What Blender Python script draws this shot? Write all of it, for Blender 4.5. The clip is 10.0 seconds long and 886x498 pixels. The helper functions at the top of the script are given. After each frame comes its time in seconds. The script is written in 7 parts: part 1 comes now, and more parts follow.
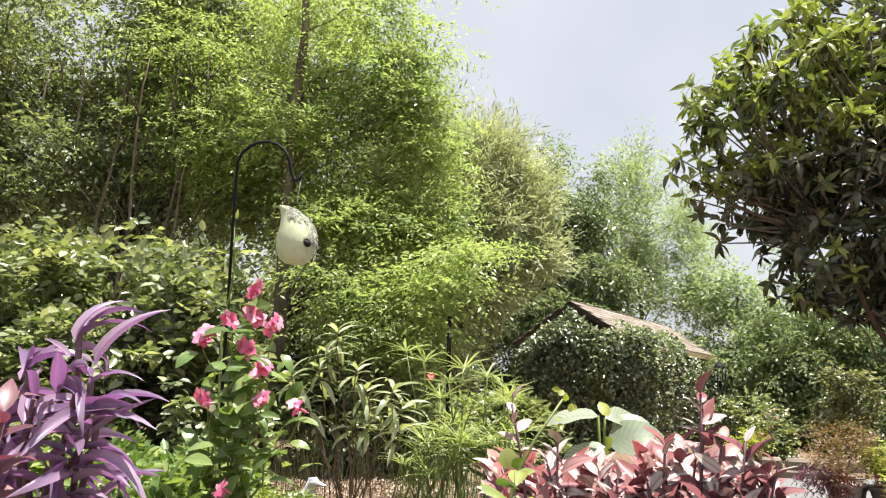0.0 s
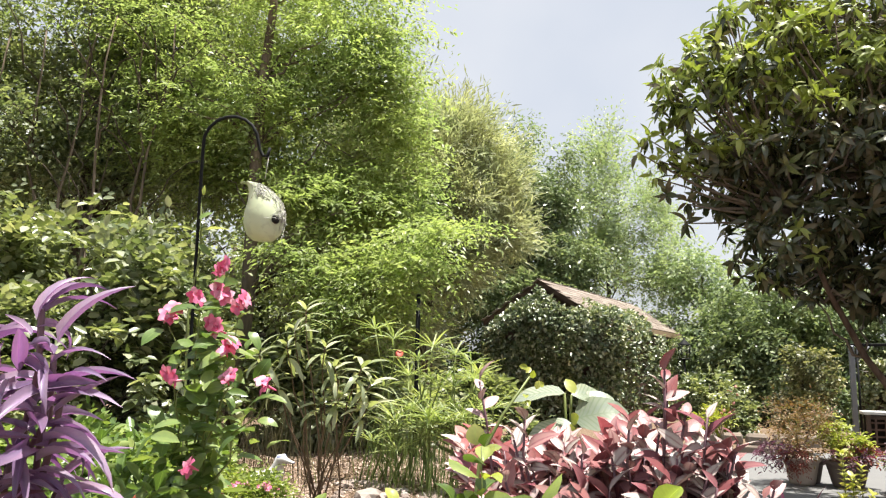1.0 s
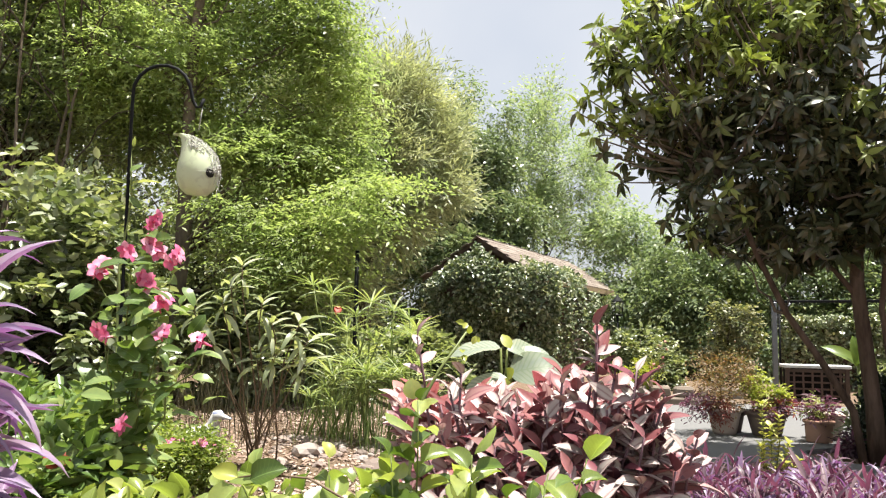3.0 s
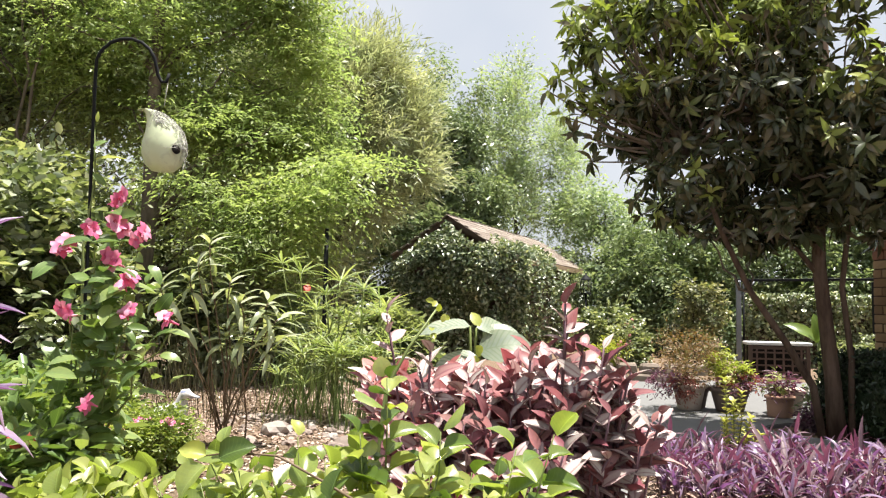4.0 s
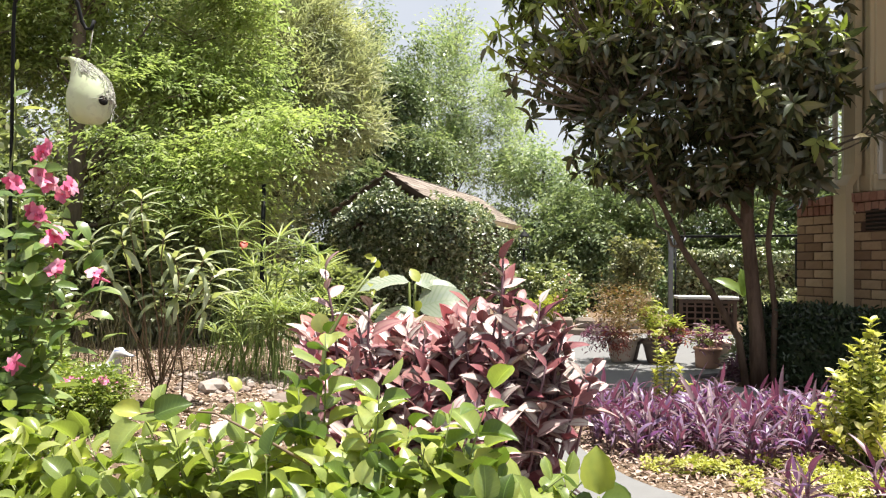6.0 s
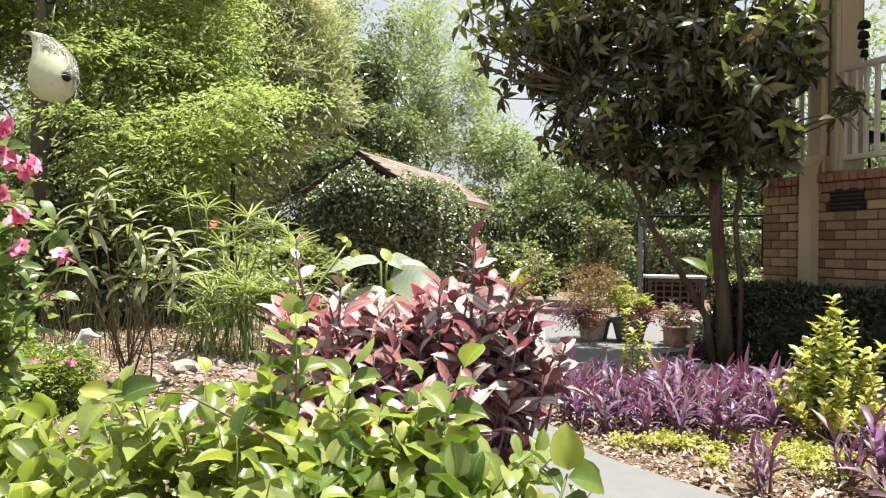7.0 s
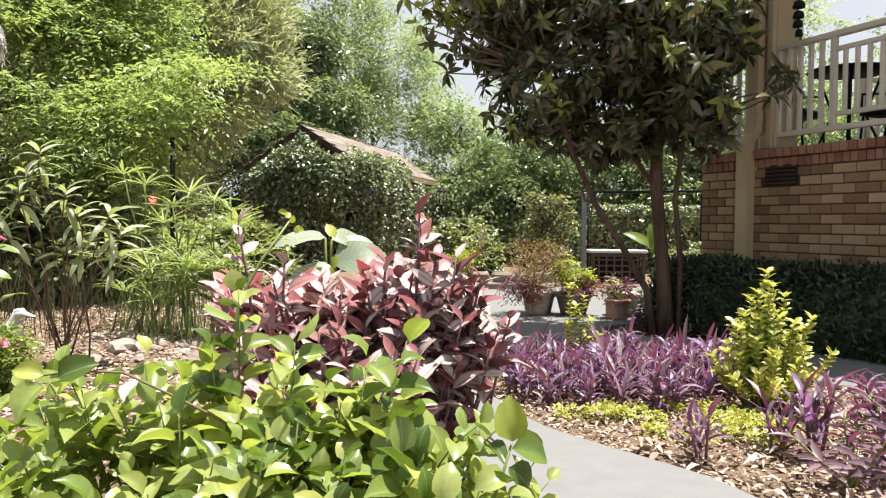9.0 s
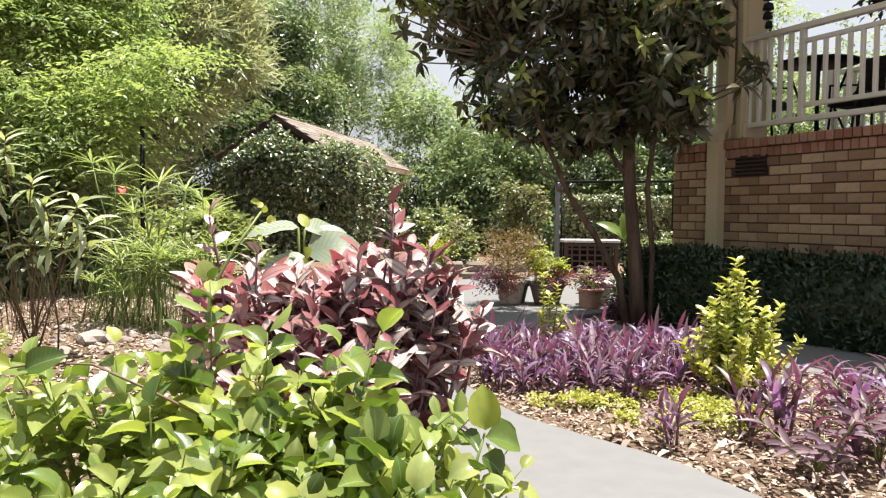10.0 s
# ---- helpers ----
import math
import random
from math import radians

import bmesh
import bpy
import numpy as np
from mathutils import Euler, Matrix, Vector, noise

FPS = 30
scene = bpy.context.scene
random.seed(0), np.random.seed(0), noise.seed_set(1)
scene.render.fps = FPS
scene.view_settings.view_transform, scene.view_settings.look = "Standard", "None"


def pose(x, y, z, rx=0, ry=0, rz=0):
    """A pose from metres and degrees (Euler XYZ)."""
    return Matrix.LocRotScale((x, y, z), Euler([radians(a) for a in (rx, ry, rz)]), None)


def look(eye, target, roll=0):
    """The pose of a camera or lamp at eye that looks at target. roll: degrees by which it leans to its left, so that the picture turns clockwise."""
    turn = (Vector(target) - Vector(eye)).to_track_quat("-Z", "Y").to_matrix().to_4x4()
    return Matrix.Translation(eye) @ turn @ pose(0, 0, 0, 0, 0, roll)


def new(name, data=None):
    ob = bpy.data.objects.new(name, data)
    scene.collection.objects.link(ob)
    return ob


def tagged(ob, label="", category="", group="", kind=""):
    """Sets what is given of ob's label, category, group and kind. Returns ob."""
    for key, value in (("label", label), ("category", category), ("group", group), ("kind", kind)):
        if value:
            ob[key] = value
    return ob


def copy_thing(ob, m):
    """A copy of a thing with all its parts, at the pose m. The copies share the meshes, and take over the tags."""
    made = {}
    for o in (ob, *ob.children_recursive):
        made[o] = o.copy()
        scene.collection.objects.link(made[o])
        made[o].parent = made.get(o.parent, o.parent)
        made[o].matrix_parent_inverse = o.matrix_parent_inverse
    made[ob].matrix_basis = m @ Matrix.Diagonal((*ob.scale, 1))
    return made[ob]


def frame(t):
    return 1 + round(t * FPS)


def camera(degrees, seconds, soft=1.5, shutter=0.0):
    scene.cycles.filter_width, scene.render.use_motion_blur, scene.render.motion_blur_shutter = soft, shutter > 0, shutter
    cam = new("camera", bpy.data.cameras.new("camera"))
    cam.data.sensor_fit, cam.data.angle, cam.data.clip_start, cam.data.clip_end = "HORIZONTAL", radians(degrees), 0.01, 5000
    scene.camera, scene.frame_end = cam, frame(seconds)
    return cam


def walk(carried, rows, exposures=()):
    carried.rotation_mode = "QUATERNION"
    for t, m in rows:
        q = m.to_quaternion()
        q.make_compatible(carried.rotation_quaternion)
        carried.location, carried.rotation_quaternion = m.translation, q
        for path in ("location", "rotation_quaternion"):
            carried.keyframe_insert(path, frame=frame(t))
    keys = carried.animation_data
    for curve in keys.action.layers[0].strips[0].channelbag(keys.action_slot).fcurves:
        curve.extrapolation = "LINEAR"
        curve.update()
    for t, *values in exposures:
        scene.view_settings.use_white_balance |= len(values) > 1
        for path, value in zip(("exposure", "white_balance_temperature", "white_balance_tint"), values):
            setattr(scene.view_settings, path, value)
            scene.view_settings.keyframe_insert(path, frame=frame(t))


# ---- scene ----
cam = camera(59.90, 10.0, soft=1.25)
WALK = [
    (0.0, -0.0060, 0.0015, 1.0025, 0.000, 10.800, -1.227),
    (0.5, -0.0054, 0.0014, 1.0023, -1.147, 10.009, -1.216),
    (1.0, -0.0048, 0.0012, 1.0020, -2.294, 9.218, -1.203),
    (1.5, -0.0042, 0.0010, 1.0017, -3.418, 8.441, -1.168),
    (2.0, -0.0036, 0.0009, 1.0015, -4.589, 7.640, -1.150),
    (2.5, -0.0030, 0.0008, 1.0012, -5.718, 6.864, -1.107),
    (4.0, -0.0012, 0.0003, 1.0005, -9.050, 4.529, -1.021),
    (4.5, -0.0006, 0.0001, 1.0003, -10.190, 3.739, -0.966),
    (5.0, 0.0000, -0.0000, 1.0000, -11.315, 2.944, -0.915),
    (5.5, 0.0006, -0.0002, 0.9998, -12.437, 2.157, -0.858),
    (7.0, 0.0024, -0.0006, 0.9990, -15.620, -0.116, -0.772),
    (7.5, 0.0030, -0.0008, 0.9988, -16.658, -0.697, -0.722),
    (8.0, 0.0036, -0.0009, 0.9985, -17.670, -1.171, -0.669),
    (8.5, 0.0042, -0.0010, 0.9982, -18.651, -1.497, -0.610),
    (9.0, 0.0048, -0.0012, 0.9980, -19.633, -1.871, -0.586),
    (9.5, 0.0054, -0.0013, 0.9978, -20.599, -2.232, -0.566),
    (10.0, 0.0060, -0.0015, 0.9975, -21.558, -2.602, -0.549),
]
walk(cam, [(t, pose(x, y, z, 90 + pitch, roll, yaw)) for t, x, y, z, yaw, pitch, roll in WALK])

# ---- light ----
SUN_TURN, SUN_RISE = 104.0, 78.0   # degrees right of +y, degrees above the horizon
world = bpy.data.worlds.new("world")
scene.world = world
world.use_nodes = True
wn = world.node_tree
wn.nodes.clear()
w_out = wn.nodes.new("ShaderNodeOutputWorld")
w_bg = wn.nodes.new("ShaderNodeBackground")
w_sky = wn.nodes.new("ShaderNodeTexSky")
w_sky.sky_type, w_sky.sun_disc = "NISHITA", False
w_sky.sun_elevation, w_sky.sun_rotation = radians(SUN_RISE), radians(SUN_TURN)
w_sky.dust_density, w_sky.air_density = 3.0, 1.2
w_mix = wn.nodes.new("ShaderNodeMix")
w_mix.data_type = "RGBA"
w_tex = wn.nodes.new("ShaderNodeTexCoord")
w_cloud = wn.nodes.new("ShaderNodeTexNoise")
w_cloud.inputs["Scale"].default_value, w_cloud.inputs["Detail"].default_value = 3.0, 4.0
w_map = wn.nodes.new("ShaderNodeMapRange")
w_map.inputs["From Min"].default_value, w_map.inputs["From Max"].default_value = 0.3, 0.7
w_map.inputs["To Min"].default_value, w_map.inputs["To Max"].default_value = 0.62, 0.94
wn.links.new(w_tex.outputs["Generated"], w_cloud.inputs["Vector"])
wn.links.new(w_cloud.outputs["Fac"], w_map.inputs["Value"])
wn.links.new(w_map.outputs["Result"], w_mix.inputs["Factor"])
wn.links.new(w_sky.outputs["Color"], w_mix.inputs["A"])
w_mix.inputs["B"].default_value = (5.7, 5.85, 6.2, 1.0)   # thin high haze
wn.links.new(w_mix.outputs["Result"], w_bg.inputs["Color"])
w_bg.inputs["Strength"].default_value = 0.055
wn.links.new(w_bg.outputs["Background"], w_out.inputs["Surface"])

sun = new("sun", bpy.data.lights.new("sun", "SUN"))
sun.data.energy, sun.data.angle, sun.data.color = 4.7, radians(0.6), (1.0, 0.95, 0.87)
sun_way = Vector((math.sin(radians(SUN_TURN)) * math.cos(radians(SUN_RISE)), math.cos(radians(SUN_TURN)) * math.cos(radians(SUN_RISE)), math.sin(radians(SUN_RISE))))
sun.matrix_basis = look(sun_way * 30, (0, 0, 0))
scene.view_settings.exposure = 1.46


# ---- materials ----
class Mat:
    """A small builder of node materials."""

    def __init__(self, name):
        self.m = bpy.data.materials.new(name)
        self.m.use_nodes = True
        self.t = self.m.node_tree
        self.t.nodes.clear()
        self.out = self.t.nodes.new("ShaderNodeOutputMaterial")

    def node(self, kind, **values):
        n = self.t.nodes.new(kind)
        for key, value in values.items():
            n.inputs[key.replace("_", " ")].default_value = value
        return n

    def link(self, a, b):
        self.t.links.new(a, b)

    def math(self, op, a, b=0.0):
        n = self.t.nodes.new("ShaderNodeMath")
        n.operation = op
        for i, v in enumerate((a, b)):
            if isinstance(v, (int, float)):
                n.inputs[i].default_value = v
            else:
                self.link(v, n.inputs[i])
        return n.outputs[0]

    def mix(self, fac, a, b, blend="MIX"):
        n = self.t.nodes.new("ShaderNodeMix")
        n.data_type, n.blend_type = "RGBA", blend
        for key, v in (("Factor", fac), ("A", a), ("B", b)):
            if isinstance(v, (int, float)):
                n.inputs[key].default_value = v
            elif isinstance(v, tuple):
                n.inputs[key].default_value = (*v[:3], 1.0)
            else:
                self.link(v, n.inputs[key])
        return n.outputs["Result"]

    def ramp(self, fac, *stops):
        n = self.t.nodes.new("ShaderNodeValToRGB")
        while len(n.color_ramp.elements) < len(stops):
            n.color_ramp.elements.new(0.5)
        for e, (p, col) in zip(n.color_ramp.elements, stops):
            e.position, e.color = p, (*col, 1.0)
        self.link(fac, n.inputs["Fac"])
        return n.outputs["Color"]

    def noise(self, scale, detail=3.0, rough=0.55, coord="Object", stretch=None):
        tc = self.t.nodes.new("ShaderNodeTexCoord")
        n = self.node("ShaderNodeTexNoise", Scale=scale, Detail=detail, Roughness=rough)
        v = tc.outputs[coord]
        if stretch:
            mp = self.t.nodes.new("ShaderNodeMapping")
            mp.inputs["Scale"].default_value = stretch
            self.link(v, mp.inputs["Vector"])
            v = mp.outputs["Vector"]
        self.link(v, n.inputs["Vector"])
        return n.outputs["Fac"]

    def chance(self):
        """A number from 0 to 1 that differs from piece to piece, for single objects and for islands alike."""
        a = self.t.nodes.new("ShaderNodeObjectInfo").outputs["Random"]
        b = self.t.nodes.new("ShaderNodeNewGeometry").outputs["Random Per Island"]
        return self.math("FRACT", self.math("ADD", a, b))

    def bump(self, height, strength=0.3, distance=0.01):
        n = self.node("ShaderNodeBump", Strength=strength, Distance=distance)
        self.link(height, n.inputs["Height"])
        return n.outputs["Normal"]

    def solid(self, color, rough=0.6, metal=0.0, normal=None, spec=0.4):
        p = self.node("ShaderNodeBsdfPrincipled", Metallic=metal)
        p.inputs["Specular IOR Level"].default_value = spec
        for key, v in (("Base Color", color), ("Roughness", rough)):
            if isinstance(v, tuple):
                p.inputs[key].default_value = (*v, 1.0)
            elif isinstance(v, (int, float)):
                p.inputs[key].default_value = v
            else:
                self.link(v, p.inputs[key])
        if normal is not None:
            self.link(normal, p.inputs["Normal"])
        self.link(p.outputs[0], self.out.inputs["Surface"])
        return p

    def glow_through(self, color, share):
        """Lets light through a thin leaf or petal."""
        p = self.out.inputs["Surface"].links[0].from_node
        tr = self.t.nodes.new("ShaderNodeBsdfTranslucent")
        if isinstance(color, tuple):
            tr.inputs["Color"].default_value = (*color, 1.0)
        else:
            self.link(color, tr.inputs["Color"])
        mx = self.t.nodes.new("ShaderNodeMixShader")
        mx.inputs[0].default_value = share
        self.link(p.outputs[0], mx.inputs[1])
        self.link(tr.outputs[0], mx.inputs[2])
        self.link(mx.outputs[0], self.out.inputs["Surface"])


def leaf_mat(name, dark, mid, light, rough=0.45, share=0.35, through_tint=(1.25, 1.3, 0.6), rib=None, spec=0.4, blotch=0.35, vein=0.14):
    """Foliage: three tones from leaf to leaf, blotches, a midrib, and light that comes through."""
    k = Mat(name)
    col = k.ramp(k.chance(), (0.0, dark), (0.5, mid), (1.0, light))
    spots = k.noise(9.0, 2.0, coord="Object")
    col = k.mix(k.math("MULTIPLY", spots, blotch), col, tuple(v * 0.55 for v in mid))
    broad = k.ramp(k.noise(1.7, 2.0, coord="Object"), (0.35, (0.82, 0.86, 0.9)), (0.65, (1.16, 1.1, 1.0)))
    col = k.mix(1.0, col, broad, "MULTIPLY")
    if rib:
        uv = k.t.nodes.new("ShaderNodeUVMap")
        sep = k.t.nodes.new("ShaderNodeSeparateXYZ")
        k.link(uv.outputs["UV"], sep.inputs[0])
        off = k.math("ABSOLUTE", k.math("SUBTRACT", sep.outputs["X"], 0.5))
        mid_rib = k.math("MULTIPLY", k.math("LESS_THAN", off, 0.022), 0.6)
        # side veins run forward from the midrib
        wave = k.math("SINE", k.math("MULTIPLY", k.math("SUBTRACT", sep.outputs["Y"], k.math("MULTIPLY", off, 0.5)), 62.0))
        veins = k.math("MULTIPLY", k.math("GREATER_THAN", wave, 0.86 if vein < 0.3 else 0.5), vein)
        col = k.mix(k.math("MAXIMUM", mid_rib, veins), col, rib)
    k.solid(col, rough, spec=spec)
    k.glow_through(k.mix(1.0, col, through_tint, "MULTIPLY"), share)
    return k.m


def striped_mat():
    """Silver-green leaves with a dark midrib and wine-red margins; some flushed all over."""
    k = Mat("zebra_leaf")
    uv = k.t.nodes.new("ShaderNodeUVMap")
    sep = k.t.nodes.new("ShaderNodeSeparateXYZ")
    k.link(uv.outputs["UV"], sep.inputs[0])
    off = k.math("ABSOLUTE", k.math("SUBTRACT", sep.outputs["X"], 0.5))
    grain = k.noise(30.0, 2.0)
    face = k.ramp(k.chance(), (0.0, (0.47, 0.45, 0.39)), (0.24, (0.57, 0.52, 0.48)), (0.36, (0.48, 0.35, 0.33)), (0.46, (0.36, 0.16, 0.155)), (0.52, (0.49, 0.45, 0.40)), (0.74, (0.56, 0.48, 0.45)), (0.86, (0.42, 0.27, 0.26)), (0.91, (0.25, 0.085, 0.095)), (1.0, (0.17, 0.05, 0.07)))
    edge = k.mix(0.62, face, (0.20, 0.05, 0.08))
    band = k.ramp(k.math("ADD", off, k.math("MULTIPLY", k.math("SUBTRACT", grain, 0.5), 0.18)),
                  (0.0, (0.1, 0.1, 0.1)), (0.05, (0.25, 0.25, 0.25)), (0.10, (1.0, 1.0, 1.0)), (0.33, (1.0, 1.0, 1.0)), (0.44, (0.2, 0.2, 0.2)))
    col = k.mix(band, edge, face)
    k.solid(col, 0.42, spec=0.4)
    k.glow_through(k.mix(1.0, col, (1.2, 0.72, 0.75), "MULTIPLY"), 0.2)
    return k.m


def bark_mat(name, dark, light, scale=14.0):
    k = Mat(name)
    n = k.noise(scale, 5.0, 0.65, stretch=(1.0, 1.0, 0.22))
    big = k.noise(2.5, 2.0)
    col = k.mix(big, k.ramp(n, (0.3, dark), (0.7, light)), tuple(v * 0.7 for v in light), "MULTIPLY")
    col = k.mix(0.55, k.ramp(n, (0.3, dark), (0.7, light)), col)
    k.solid(col, 0.9, normal=k.bump(n, 0.7, 0.02), spec=0.15)
    return k.m


def plain_mat(name, color, rough=0.6, vary=0.25, scale=18.0, metal=0.0, bump=0.15, spec=0.4):
    k = Mat(name)
    n, b = k.noise(scale, 4.0), k.noise(scale * 0.14, 2.0)
    f = k.math("ADD", k.math("MULTIPLY", n, vary), k.math("MULTIPLY", b, vary))
    col = k.mix(f, color, tuple(v * 0.45 for v in color))
    k.solid(col, rough, metal, k.bump(n, bump, 0.004), spec)
    return k.m


def chip_mat(name, *stops, rough=0.85, scale=40.0):
    k = Mat(name)
    n = k.noise(scale, 4.0, 0.6, stretch=(1.0, 0.3, 1.0))
    col = k.mix(k.math("MULTIPLY", n, 0.6), k.ramp(k.chance(), *stops), tuple(v * 0.4 for v in stops[0][1]))
    k.solid(col, rough, normal=k.bump(n, 0.4, 0.004), spec=0.2)
    return k.m


def concrete_mat():
    k = Mat("concrete")
    fine, mid, big = k.noise(160.0, 4.0, 0.7), k.noise(9.0, 4.0, 0.6), k.noise(0.8, 3.0)
    col = k.ramp(mid, (0.25, (0.140, 0.141, 0.142)), (0.75, (0.170, 0.170, 0.170)))
    col = k.mix(k.math("MULTIPLY", big, 0.35), col, (0.165, 0.16, 0.152))
    col = k.mix(k.math("MULTIPLY", k.math("GREATER_THAN", fine, 0.62), 0.25), col, (0.18, 0.17, 0.16))
    k.solid(col, 0.88, normal=k.bump(fine, 0.25, 0.003), spec=0.25)
    return k.m


def soil_mat():
    k = Mat("mulch_soil")
    n, m, b = k.noise(55.0, 5.0, 0.7), k.noise(14.0, 4.0, 0.6), k.noise(0.5, 3.0)
    col = k.ramp(n, (0.3, (0.13, 0.085, 0.06)), (0.55, (0.27, 0.19, 0.14)), (0.75, (0.40, 0.30, 0.24)))
    col = k.mix(k.math("MULTIPLY", m, 0.5), col, (0.09, 0.055, 0.035))
    col = k.mix(k.math("MULTIPLY", b, 0.35), col, (0.12, 0.11, 0.05))
    k.solid(col, 0.95, normal=k.bump(n, 0.9, 0.03), spec=0.1)
    return k.m


